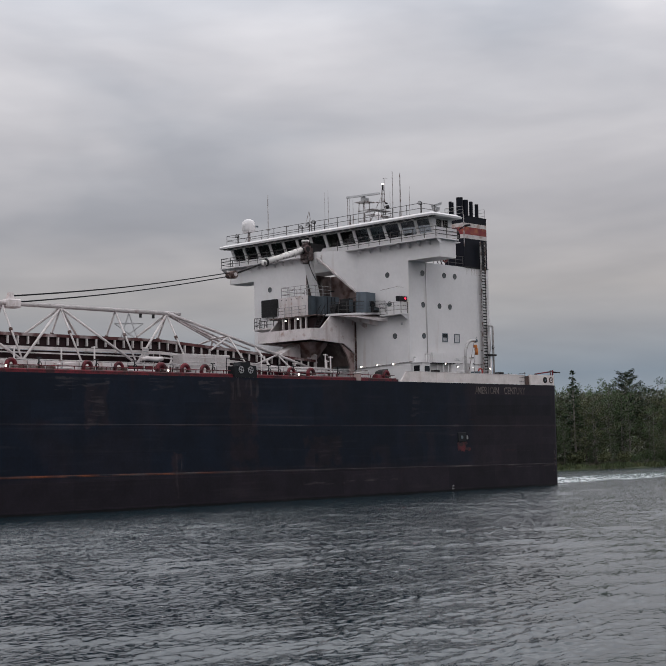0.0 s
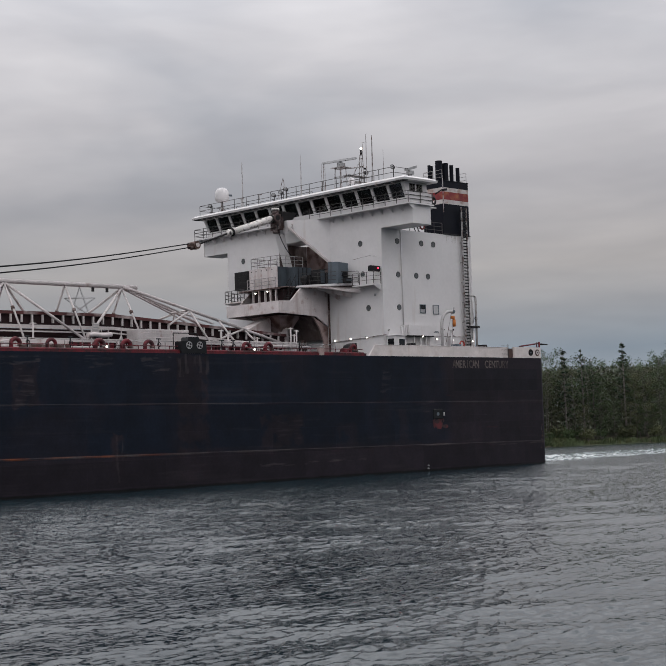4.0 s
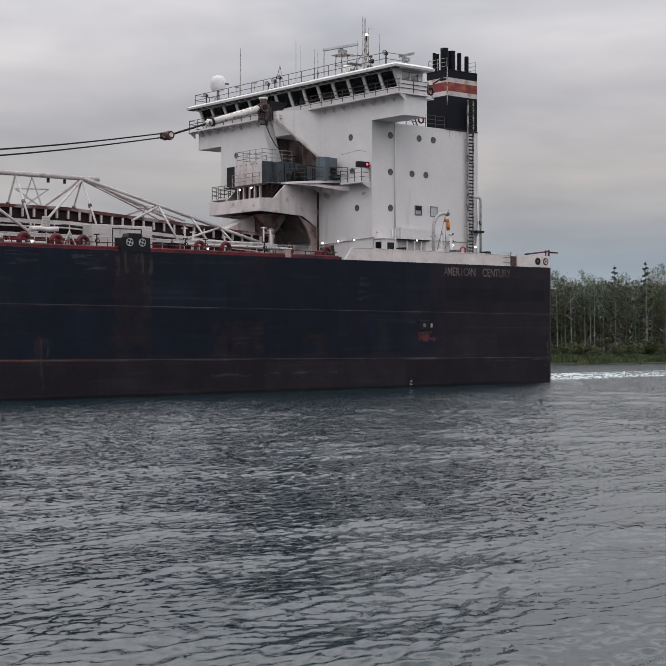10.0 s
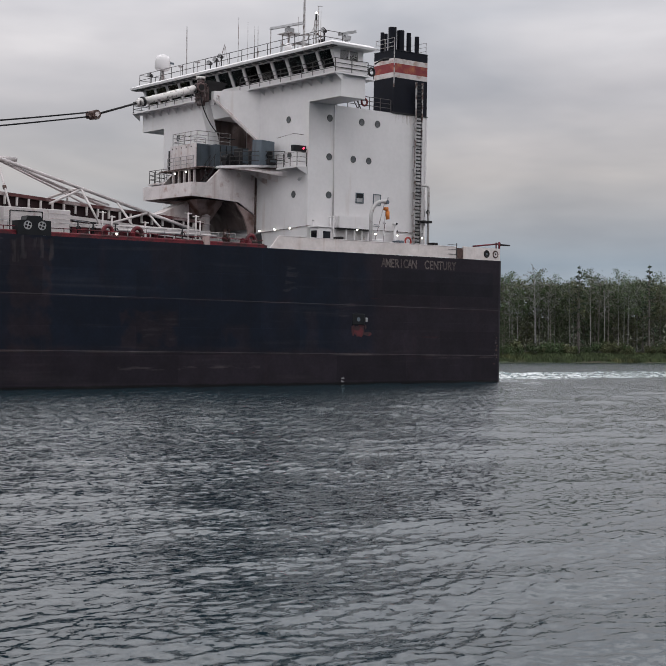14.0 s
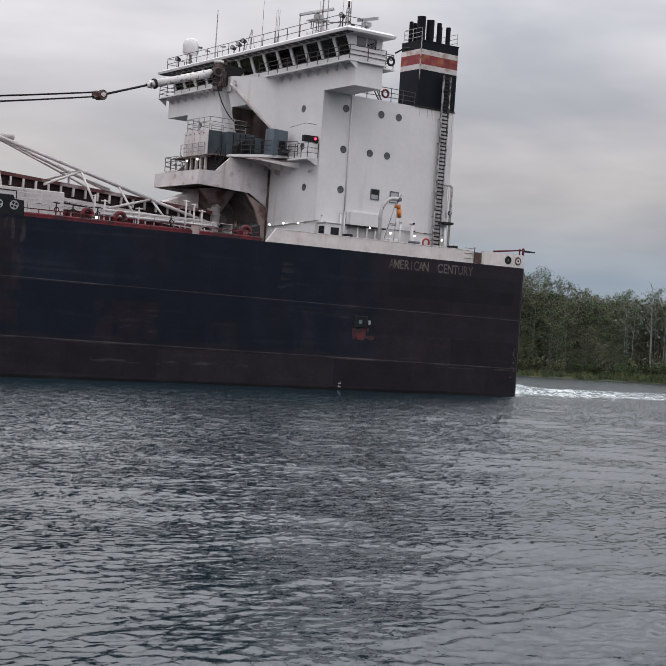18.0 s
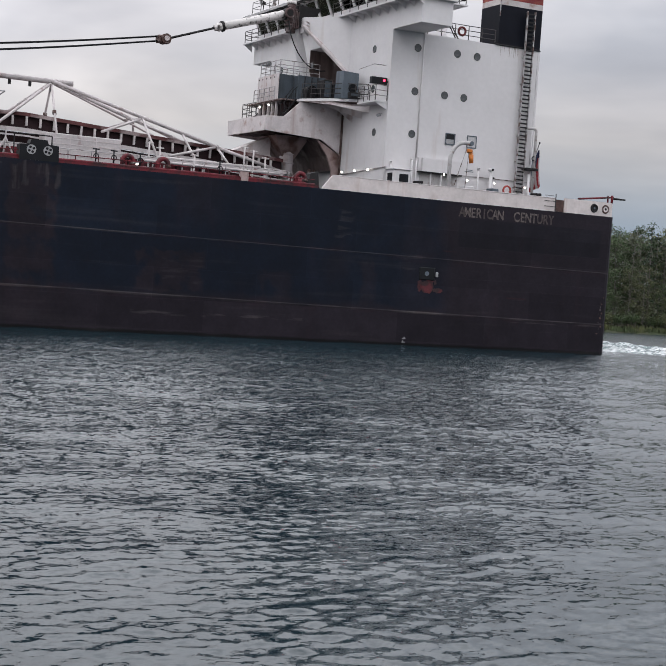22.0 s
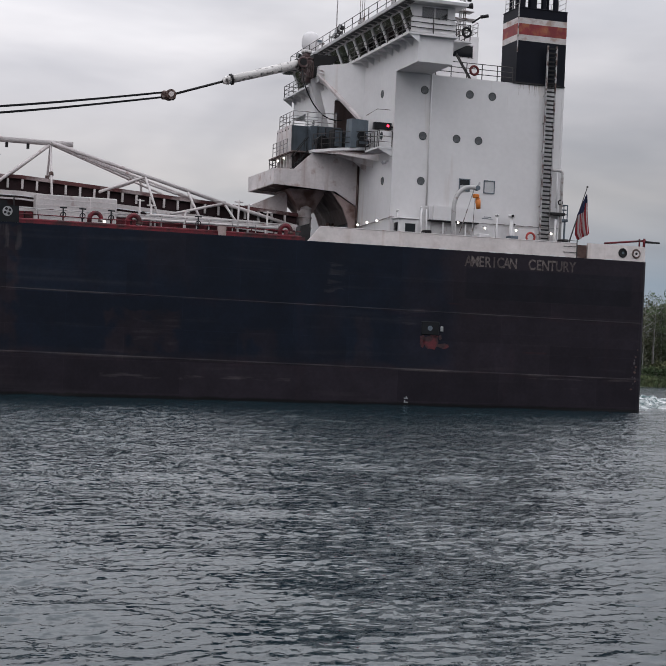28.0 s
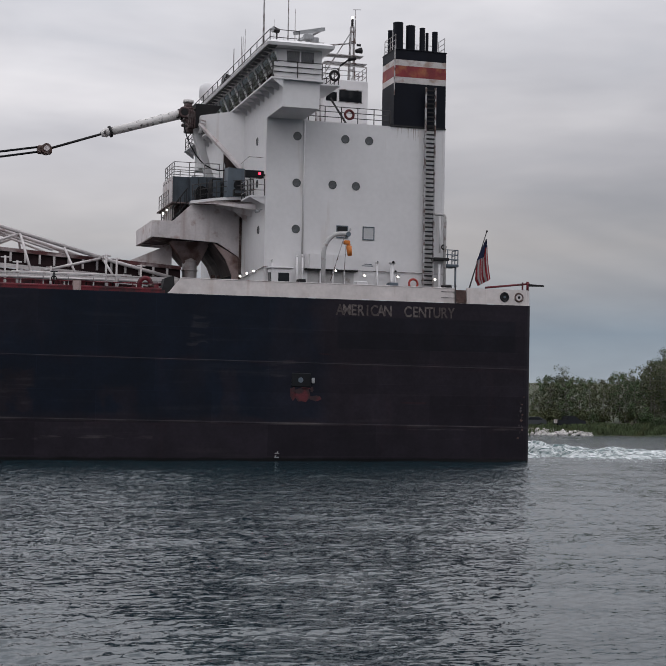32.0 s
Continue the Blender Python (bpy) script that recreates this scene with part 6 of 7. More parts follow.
    # black valve stands along the edge
    for x in (-40.4, -39.2, -37.4, -31.8, -46.8, -58.7, -55.0, -64.0):
        b = BM()
        tube(b, (x, 1.6, 10.2), (x, 1.6, 11.45), 0.05, 8)
        tube(b, (x - 0.22, 1.6, 11.4), (x + 0.22, 1.6, 11.4), 0.045, 6)
        vs_ = part("valve_stand", b, M_BLACK, ship, "black valve stand with a crossbar handle")
        b = BM()
        ring(b, (x, 1.52, 10.95), (0, 1, 0), 0.16, 0.035, 14, 6)
        part("handwheel", b, M_BLACK, vs_)
    # pale bitt on the edge
    b = BM()
    bbox(b, -30.75, -30.25, 0.12, 0.6, 10.16, 10.85, 0.05)
    bt = part("mooring_bitt", b, M_CHUTE, ship, "stained pale mooring bitt at the deck edge")
    b = BM()
    bbox(b, -30.82, -30.18, 0.08, 0.66, 10.85, 10.93, 0.03)
    part("bitt_cap", b, M_WHITEDIRTY, bt)
    # black roller fairlead
    b = BM()
    prism(b, [(-45.7, 0.08, 10.2), (-43.2, 0.08, 10.2), (-43.25, 0.08, 11.2), (-43.9, 0.08, 11.25), (-44.0, 0.08, 11.5), (-45.0, 0.08, 11.5), (-45.1, 0.08, 11.2), (-45.7, 0.08, 11.15)], (0, 0.9, 0))
    bl = part("roller_fairlead", b, M_BLACK, ship, "black double roller fairlead with pale spoked sheaves")
    for x in (-44.98, -43.92):
        b = BM()
        tube(b, (x, 0.045, 10.85), (x, 0.079, 10.85), 0.3, 18)
        sh = part("sheave", b, M_STEEL, bl, "pale worn sheave")
        for a in range(4):
            w = a * math.pi / 2 + 0.5
            b = BM()
            tube(b, (x + 0.16 * math.cos(w), 0.03, 10.85 + 0.16 * math.sin(w)), (x + 0.16 * math.cos(w), 0.044, 10.85 + 0.16 * math.sin(w)), 0.085, 10)
            part("sheave_hole", b, M_BLACK, sh)
    b = BM()
    path(b, [(-45.9, 0.9, 10.2), (-45.9, 0.9, 11.85), (-43.5, 0.9, 11.85), (-43.5, 0.9, 10.2)], 0.04, 6)
    part("guard_frame", b, M_DARK, bl)
    for x, y, z in ((-67.7, 0.35, 10.62), (-52.6, 0.35, 10.62), (-38.0, 0.35, 10.6), (-22.35, 18.2, 17.35), (-22.35, 16.4, 17.4), (HX - 0.25, 11.9, 12.35), (HX - 0.25, 9.7, 12.4), (HX - 0.25, 7.5, 12.4),
                    (-12.5, HP - 0.4, 12.45), (-10.4, HP - 0.3, 12.2), (-7.95, HP - 0.25, 12.2), (-5.3, HP - 0.5, 12.1)):
        b = BM()
        tube(b, (x, y - 0.06, z), (x, y + 0.02, z + 0.02), 0.07, 10, 0.06)
        lp = part("deck_lamp", b, M_LAMP, ship, "lit deck lamp")
        b = BM()
        tube(b, (x, y + 0.02, z + 0.02), (x, y + 0.2, z + 0.05), 0.11, 10, 0.05)
        box(b, x - 0.13, x + 0.13, y - 0.08, y + 0.1, z + 0.1, z + 0.13)
        part("lamp_hood", b, M_STEEL, lp)
    # davit and its orange hoist
    b = BM()
    pts = [V(-14.6, 0.55, 10.2), V(-14.62, 0.55, 12.9)] + [V(-13.5 - 1.12 * math.cos(w), 0.55, 13.05 + 1.47 * math.sin(w)) for w in [math.pi / 2 * k / 12 for k in range(13)]] + [V(-12.95, 0.55, 14.55)]
    pipe(b, pts, 0.15, 14)
    dv = part("davit", b, M_DAVIT, ship, "bent grey pipe davit with an orange chain hoist")
    b = BM()
    tube(b, (-12.98, 0.4, 14.5), (-12.98, 0.7, 14.5), 0.17, 12)
    part("sheave", b, M_GREYBOX, dv)
    b = BM()
    bbox(b, -13.26, -12.84, 0.4, 0.7, 13.82, 14.1, 0.06)
    tube(b, (-12.98, 0.56, 13.83), (-12.9, 0.56, 13.72), 0.1, 12, 0.19)
    tube(b, (-12.9, 0.56, 13.72), (-12.82, 0.56, 13.1), 0.19, 12, 0.15)
    part("chain_hoist", b, M_ORANGE, dv, "orange chain hoist")
    b = BM()
    tube(b, (-13.2, 0.55, 14.4), (-14.1, 0.6, 11.4), 0.03, 5)
    tube(b, (-13.1, 0.55, 13.8), (-13.2, 0.6, 11.2), 0.03, 5)
    tube(b, (-13.0, 0.55, 14.5), (-12.8, 0.55, 14.9), 0.06, 6)
    part("fall_rope", b, M_RAIL, dv)
    # vents and bits behind the bulwark
    for x, y, z, r in ((-9.55, 4.9, 13.1, 0.07), (-8.5, 4.75, 13.1, 0.13), (-8.25, 4.9, 12.5, 0.1), (-16.95, 5.2, 12.95, 0.05)):
        b = BM()
        tube(b, (x, y, 10.2), (x, y, z), r, 10)
        tube(b, (x, y, z - 0.02), (x, y, z + 0.16), r * 1.9, 12, r * 1.6)
        o = part("ventilator", b, M_WHITE, ship, "white pipe ventilator with a dark mouth")
        b = BM()
        tube(b, (x, y - r * 1.7, z + 0.07), (x, y - r * 1.98, z + 0.06), r * 0.75, 10)
        part("mouth", b, M_DARK, o)
    for x, w, m in ((-11.4, 0.8, M_WHITE), (-9.0, 0.6, M_GREYBOX), (-15.4, 0.45, M_DARK), (-5.0, 0.5, M_DARK)):
        b = BM()
        bbox(b, x, x + w, 3.6, 4.5, 10.2, 11.7, 0.05)
        part("deck_locker", b, m, ship, "deck locker behind the bulwark")
    b = BM()
    tube(b, (-18.7 + 12.05, 4.9, 11.7), (-6.65, 5.0, 11.7), 0.01, 6)
    ring(b, (-6.9, 4.85, 11.75), (0, 1, 0), 0.32, 0.08, 18, 8)
    part("life_ring", b, M_LIFERING, ship, "red ring buoy on the deckhouse wall")
    # fire monitor at the stern
    b = BM()
    tube(b, (-3.3, 0.5, 11.35), (-0.1, 0.45, 11.72), 0.07, 8)
    tube(b, (-0.6, 0.45, 11.2), (-0.6, 0.45, 11.8), 0.06, 8)
    tube(b, (-0.25, 0.42, 11.25), (-0.25, 0.42, 11.85), 0.09, 8)
    fm = part("stern_boom", b, M_RED, ship, "rust-red spar lashed on the stern bulwark")
    b = BM()
    tube(b, (-0.2, 0.4, 11.62), (0.9, 0.3, 11.6), 0.09, 8, 0.06)
    part("spar_tip", b, M_DARK, fm)
    # black and red tank by the bulwark's forward end
    b = BM()
    tube(b, (-25.7, 2.6, 10.62), (-25.1, 2.6, 10.62), 0.4, 14)
    part("cable_drum", b, M_RED, ship, "rust-red cable drum")
    b = BM()
    hexa(b, [(-24.9, 2.3, 10.2), (-24.0, 2.3, 10.2), (-24.0, 3.6, 10.2), (-24.9, 3.6, 10.2), (-24.7, 2.4, 11.3), (-24.1, 2.4, 11.5), (-24.1, 3.5, 11.5), (-24.7, 3.5, 11.3)])
    part("covered_winch", b, M_DARK, ship, "dark covered winch")
    # pilot door on the hull, with worn red primer below
    b = BM()
    bbox(b, -16.72, -15.45, BEAM[0] - 0.05, BEAM[0] + 0.05, 4.45, 5.35, 0.04)
    pd = part("pilot_door", b, M_BLACK, ship, "black shell door with a worn red patch below")
    b = BM()
    tube(b, (-16.12, BEAM[0] - 0.07, 4.9), (-16.12, BEAM[0] - 0.04, 4.9), 0.17, 12)
    part("door_port", b, M_GREYBOX, pd)
    rq = random.Random(5)
    for cx, cz, hw, hh in ((-16.0, 3.95, 0.5, 0.48), (-16.6, 4.05, 0.2, 0.4), (-15.1, 3.75, 0.45, 0.17), (-15.35, 4.3, 0.12, 0.16), (-15.75, 4.35, 0.3, 0.09)):
        b = BM()
        prism(b, [(cx + hw * math.cos(w) * rq.uniform(0.75, 1.25), BEAM[0] - 0.006, cz + hh * math.sin(w) * rq.uniform(0.75, 1.25)) for w in [math.tau * k / 11 + 0.2 for k in range(11)]], (0, 0.03, 0))
        part("red_patch", b, M_PATCH, pd)
    b = BM()
    bbox(b, -15.38, -15.18, BEAM[0] - 0.08, BEAM[0] + 0.02, 4.7, 5.05, 0.03)
    part("door_lamp", b, M_STEEL, pd)
    # bare and rusty spots down the after corner, scuffs along the quarter
    for k in range(16):
        x, z = -0.75 + rq.uniform(-0.22, 0.22), 1.2 + 2.9 * (k + rq.random()) / 16
        hw, hh = rq.uniform(0.03, 0.11), rq.uniform(0.04, 0.16)
        b = BM()
        prism(b, [(x + hw * math.cos(w) * rq.uniform(0.6, 1.3), BEAM[0] - 0.005, z + hh * math.sin(w) * rq.uniform(0.6, 1.3)) for w in [math.tau * j / 8 for j in range(8)]], (0, 0.02, 0))
        part("paint_chip", b, M_CHIP if k % 3 else M_RUST, ship, "chipped paint on the hull's after corner")
    for x0, x1, z, h, m in ((-17.6, -16.9, 2.12, 0.05, M_CHIP), (-15.2, -14.75, 2.09, 0.05, M_CHIP)):
        b = BM()
        n = 14
        lo = [(x0 + (x1 - x0) * k / n, BEAM[0] - 0.005, z + h * rq.uniform(-0.6, 0.0)) for k in range(n + 1)]
        hi = [(x0 + (x1 - x0) * k / n, BEAM[0] - 0.005, z + h * rq.uniform(0.1, 0.7) * math.sin(math.pi * (k + 0.5) / (n + 1))) for k in range(n, -1, -1)]
        prism(b, lo + hi, (0, 0.02, 0))
        part("scuff", b, m, ship, "pale scraped streak along the hull plating")
    for k, z in enumerate((-0.1, 0.16)):
        b = BM()
        box(b, -17.75, -17.45, BEAM[0] - 0.006, BEAM[0] + 0.01, z, z + 0.06)
        box(b, -17.72 + 0.12 * k, -17.64 + 0.12 * k, BEAM[0] - 0.006, BEAM[0] + 0.01, z + 0.06, z + 0.15)
        part("draught_mark", b, M_STEEL, ship, "worn pale draught mark")
    # flag on its staff: it hangs limp, stripes running down
    b = BM()
    base, top = V(0.8, 15.6, 10.2), V(2.9, 15.6, 16.95)
    tube(b, base, top, 0.07, 8, 0.04)
    fs = part("flagstaff", b, M_RAILDARK, ship, "raked flagstaff with a limp striped flag")
    b = BM()
    bmesh.ops.create_uvsphere(b, u_segments=8, v_segments=6, radius=0.09, matrix=Matrix.Translation(top))
    part("truck", b, M_RAILDARK, fs)
    hoist = [V(2.80, 0, 16.35), V(2.42, 0, 15.45), V(2.07, 0, 14.6), V(2.0, 0, 13.8), V(1.98, 0, 13.05), V(2.2, 0, 12.6)]
    fly = [V(2.86, 0, 16.3), V(2.93, 0, 15.7), V(2.97, 0, 15.06), V(3.06, 0, 14.4), V(3.17, 0, 13.8), V(3.28, 0, 13.2)]

    def cloth(w, k):
        p = hoist[k].lerp(fly[k], w)
        return V(p.x, 15.5 + 0.16 * math.sin(w * 12.0 + 0.5 * k) * (0.3 + 0.14 * k), p.z)

    for i in range(9):
        b = BM()
        for w0, w1 in ((i / 9, (i + 0.5) / 9), ((i + 0.5) / 9, (i + 1) / 9)):
            for k in range(1 if i > 5 else 2, 5):
                q = [cloth(w0, k), cloth(w1, k), cloth(w1, k + 1), cloth(w0, k + 1)]
                hexa(b, [v + V(0, 0.012, 0) for v in q] + q)
        part("flag_stripe", b, M_FLAGRED if i % 2 == 0 else M_FLAGW, fs)
    b = BM()
    for w0 in (0.0, 0.22, 0.44, 0.66, 0.83):
        for k in range(1 if w0 > 0.6 else 2):
            w1 = {0.0: 0.22, 0.22: 0.44, 0.44: 0.66, 0.66: 0.83, 0.83: 1.0}[w0]
            q = [cloth(w0, k), cloth(w1, k), cloth(w1, k + 1), cloth(w0, k + 1)]
            hexa(b, [v + V(0, 0.012, 0) for v in q] + q)
    part("flag_canton", b, M_NAVY, fs, "dark blue canton")


def lettering():
    """Ship's name in worn pale letters on the quarter."""
    words = (("AMERICAN", -13.8, 3.75), ("CENTURY", -9.15, 3.55))
    for word, x0, w in words:
        n = len(word)
        for i, ch in enumerate(word):
            cu = bpy.data.curves.new("letter", "FONT")
            cu.body, cu.size, cu.extrude, cu.align_x, cu.offset = ch, 0.98, 0.008, "CENTER", 0.018
            tmp = new("letter", cu)
            me = bpy.data.meshes.new_from_object(tmp.evaluated_get(bpy.context.evaluated_depsgraph_get()))
            bpy.data.objects.remove(tmp)
            bpy.data.curves.remove(cu)
            faint = (word[0] == "A" and i in (0, 4, 5)) or (word[0] == "C" and i in (4, 5, 6))
            me.materials.clear()
            me.materials.append(M_LETTERFAINT if faint else M_LETTER)
            o = part("letter", me, None, ship, "worn pale painted letter")
            sc = 0.8
            o.matrix_basis = Matrix.Translation((x0 + w * (i + 0.5) / n, BEAM[0] - 0.012, 9.2)) @ Matrix.Rotation(math.pi / 2, 4, "X") @ Matrix.Diagonal((sc, 1.0, 1.0, 1.0))


# porthole glass; the grey base paints in the sky's reflection
M_PORTPANE = mat("port_glass_reflection_grey", (0.085, 0.09, 0.095), 0.1, vary=0.4, scale=3.0, spec=0.5, bump=0)
M_RUNS = mat("thin_rust_run", (0.34, 0.29, 0.25), 0.7, vary=0.3, scale=3.0)
M_PATCH = mat("worn_red_primer", (0.085, 0.014, 0.019), 0.7, vary=0.4, scale=2.0, tint=(0.03, 0.015, 0.017), tint_amount=0.4, tint_scale=1.8)
M_CHIP = mat("scraped_grey_paint", (0.07, 0.062, 0.066), 0.7, vary=0.4, scale=3.0, tint=(0.02, 0.016, 0.02), tint_amount=0.4, tint_scale=1.2, spec=0.15)
M_LIFERINGDARK = mat("dark_red_ring_buoy", (0.12, 0.02, 0.02), 0.6, vary=0.25)
M_LIFERING = mat("faded_red_ring_buoy", (0.36, 0.05, 0.04), 0.6, vary=0.2)
M_COVER = mat("grey_cover_plate", (0.46, 0.455, 0.46), 0.55, vary=0.1, scale=1.0)
M_LETTER = mat("worn_letter_paint", (0.15, 0.125, 0.118), 0.7, vary=0.5, scale=2.5, tint=(0.04, 0.03, 0.03), tint_amount=0.35, tint_scale=3.0)
M_LETTERFAINT = mat("faded_letter_paint", (0.085, 0.068, 0.066), 0.7, vary=0.5, scale=2.5, tint=(0.035, 0.025, 0.025), tint_amount=0.35, tint_scale=3.0)
M_FLAGRED = mat("flag_red_cloth", (0.22, 0.018, 0.025), 0.9, vary=0.15)
M_FLAGW = mat("flag_white_cloth", (0.34, 0.3, 0.3), 0.9, vary=0.1)
M_NAVY = mat("flag_blue_cloth", (0.012, 0.015, 0.045), 0.9, vary=0.1)

hull()
bulwark()
HOUSE = wall_shell()
ladder(HOUSE)
bridge()
tower(HOUSE)
funnel()
top_gear()
boom()
deck_gear()
lettering()

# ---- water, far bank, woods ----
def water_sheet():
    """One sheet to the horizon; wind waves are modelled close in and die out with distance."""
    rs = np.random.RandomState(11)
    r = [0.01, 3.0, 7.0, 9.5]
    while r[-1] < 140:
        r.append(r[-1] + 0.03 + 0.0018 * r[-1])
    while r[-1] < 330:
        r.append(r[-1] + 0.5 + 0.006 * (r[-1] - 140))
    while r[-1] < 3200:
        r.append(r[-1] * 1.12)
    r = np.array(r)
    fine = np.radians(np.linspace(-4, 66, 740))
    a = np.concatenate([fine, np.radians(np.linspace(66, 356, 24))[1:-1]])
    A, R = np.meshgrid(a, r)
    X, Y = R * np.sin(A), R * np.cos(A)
    gust = np.ones_like(X)
    for _ in range(16):
        k, d, ph = 0.12 * 16 ** rs.uniform(0, 1), rs.uniform(0, 6.28), rs.uniform(0, 6.28)
        gust += 0.15 * np.sin(k * (X * np.cos(d) + Y * np.sin(d) * 1.4) + ph)
    Z, DX, DY = np.zeros_like(X), np.zeros_like(X), np.zeros_like(X)
    # wind waves of many lengths; those that the sheet cannot carry far off are left to the surface
    n = 84
    step = 0.03 + 0.0018 * R
    for i in range(n):
        lam = 0.11 * (1.7 / 0.11) ** (i / (n - 9)) if i < n - 8 else rs.uniform(2.2, 4.5)
        k = math.tau / lam
        d = math.radians(-80 + rs.normal(0, 34))
        if lam < 2.0:
            slope = WAVE_SLOPE * math.sqrt(2.0 / (0.4 * n)) * math.exp(-(math.log(lam / 0.31) / 0.8) ** 2) * np.clip(lam / (2.2 * step) - 1, 0, 1)
        else:
            slope = 0.017
        th = k * (X * math.cos(d) + Y * math.sin(d)) + rs.uniform(0, 6.28)
        Z += slope / k * np.sin(th)
        DX += slope / k * math.cos(d) * np.cos(th)
        DY += slope / k * math.sin(d) * np.cos(th)
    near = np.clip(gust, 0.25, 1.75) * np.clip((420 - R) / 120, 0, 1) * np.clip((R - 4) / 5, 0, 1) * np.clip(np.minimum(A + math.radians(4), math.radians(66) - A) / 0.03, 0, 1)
    X, Y, Z = X + CHOP * DX * near, Y + CHOP * DY * near, Z * near
    nr, na = X.shape
    co = np.stack([X, Y, Z], -1).reshape(-1, 3)
    idx = np.arange(nr * na).reshape(nr, na)
    q = np.stack([idx[:-1], idx[1:], np.roll(idx, -1, 1)[1:], np.roll(idx, -1, 1)[:-1]], -1).reshape(-1, 4)
    me = bpy.data.meshes.new("water")
    me.vertices.add(len(co))
    me.vertices.foreach_set("co", co.ravel())
    me.loops.add(q.size)
    me.loops.foreach_set("vertex_index", q.ravel())
    me.polygons.add(len(q))
    me.polygons.foreach_set("loop_start", np.arange(0, q.size, 4))
    me.polygons.foreach_set("loop_total", np.full(len(q), 4))
    me.update(calc_edges=True)
    me.polygons.foreach_set("use_smooth", np.ones(len(q), dtype=bool))
    me.materials.append(M_WATER)
    return tagged(new("water", me), "wind-rippled grey-green river water", "water", kind="structure")


WAVE_SLOPE = 0.13
CHOP = 0.35
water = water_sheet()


def shore_y(x):
    """Line of the far bank."""
    return 203 - 0.0011 * max(0.0, x - 60) ** 2 * 0.9 - 0.06 * max(0.0, x - 60) + 3.0 * math.sin(x * 0.045) + 1.2 * math.sin(x * 0.17 + 1)


def land_z(x, d):
    """Height of the bank, d metres behind the water's edge."""
    return -0.5 + 1.5 * min(1, max(0, d + 1) / 4) + 0.9 * min(1, max(0, d - 4) / 10) + 0.05 * max(0, d - 20) ** 0.9 + 0.15 * math.sin(x * 0.7 + d)


b = BM()
xs = [-1500, -900, -500, -300, -200, -120] + list(range(-80, 60, 8)) + [60 + 2.5 * i for i in range(105)] + [340, 380, 450, 600, 900, 1700]
ds = [-2.0, -0.5, 0.3, 1.0, 2.0, 3.0, 4.5, 7.0, 10, 16, 30, 60, 140, 400, 2000]
grid = [[b.verts.new((x, (shore_y(x) if x < 330 else shore_y(330) - (x - 330) * 0.3) + d, land_z(x, d) + (0.12 * math.sin(x * 2.1 + d * 3) if 0 < d < 20 else 0))) for d in ds] for x in xs]
for p, q in zip(grid, grid[1:]):
    for i in range(len(ds) - 1):
        b.faces.new((p[i], q[i], q[i + 1], p[i + 1])).smooth = True
me = bpy.data.meshes.new("ground")
b.to_mesh(me)
b.free()
me.materials.append(M_GROUND)
tagged(new("ground", me), "grassy far bank of the river", "ground", kind="structure")

rg = random.Random(7)

# churned wake astern; it keeps station with the ship
b = BM()
nx, ny = 230, 56
rows = []
for i in range(nx + 1):
    x = 0.25 + 95 * (i / nx) ** 1.35
    half = 9.5 + 4.5 * min(1, x / 40)
    row = []
    for j in range(ny + 1):
        s = j / ny * 2 - 1
        y = 16.8 + s * half + 1.2 * noise.noise((x * 0.12, s, 3.0))
        edge = max(0.0, 1 - abs(s) ** 4)
        amp = (0.32 + 0.85 * math.exp(-((x - 7) / 9) ** 2)) * math.exp(-x / 60)
        n1 = noise.fractal((x * 0.28, y * 0.42, 0.0), 1.0, 2.1, 4)
        row.append(b.verts.new((x, y, -0.06 + edge * (0.10 + amp * max(-0.3, 0.35 + n1 * 0.9)))))
    rows.append(row)
for p, q in zip(rows, rows[1:]):
    for j in range(ny):
        b.faces.new((p[j], q[j], q[j + 1], p[j + 1])).smooth = True
me = bpy.data.meshes.new("wake")
b.to_mesh(me)
b.free()
me.materials.append(M_FOAM)
wake = tagged(new("wake", me), "churned white and green propeller wash behind the ship", "wake", kind="stuff")


def leaf_mesh(name, cards, material):
    """Small four-cornered leaf clumps as one mesh."""
    vs, fs = [], []
    for p, s, n in cards:
        a = n.orthogonal().normalized()
        a = Matrix.Rotation(rg.uniform(0, 6.28), 3, n) @ a
        c = n.cross(a)
        k = len(vs)
        vs += [p + a * s, p + c * s * 0.7, p - a * s, p - c * s * 0.7]
        fs.append((k, k + 1, k + 2, k + 3))
    me = bpy.data.meshes.new(name)
    me.from_pydata(vs, [], fs)
    me.materials.append(material)
    return me


def rv():
    return Vector((rg.gauss(0, 1), rg.gauss(0, 1), rg.gauss(0, 1))).normalized()


def limb(bm, p, q, r, r2):
    tube(bm, p, q, r, 6, r2, caps=False)


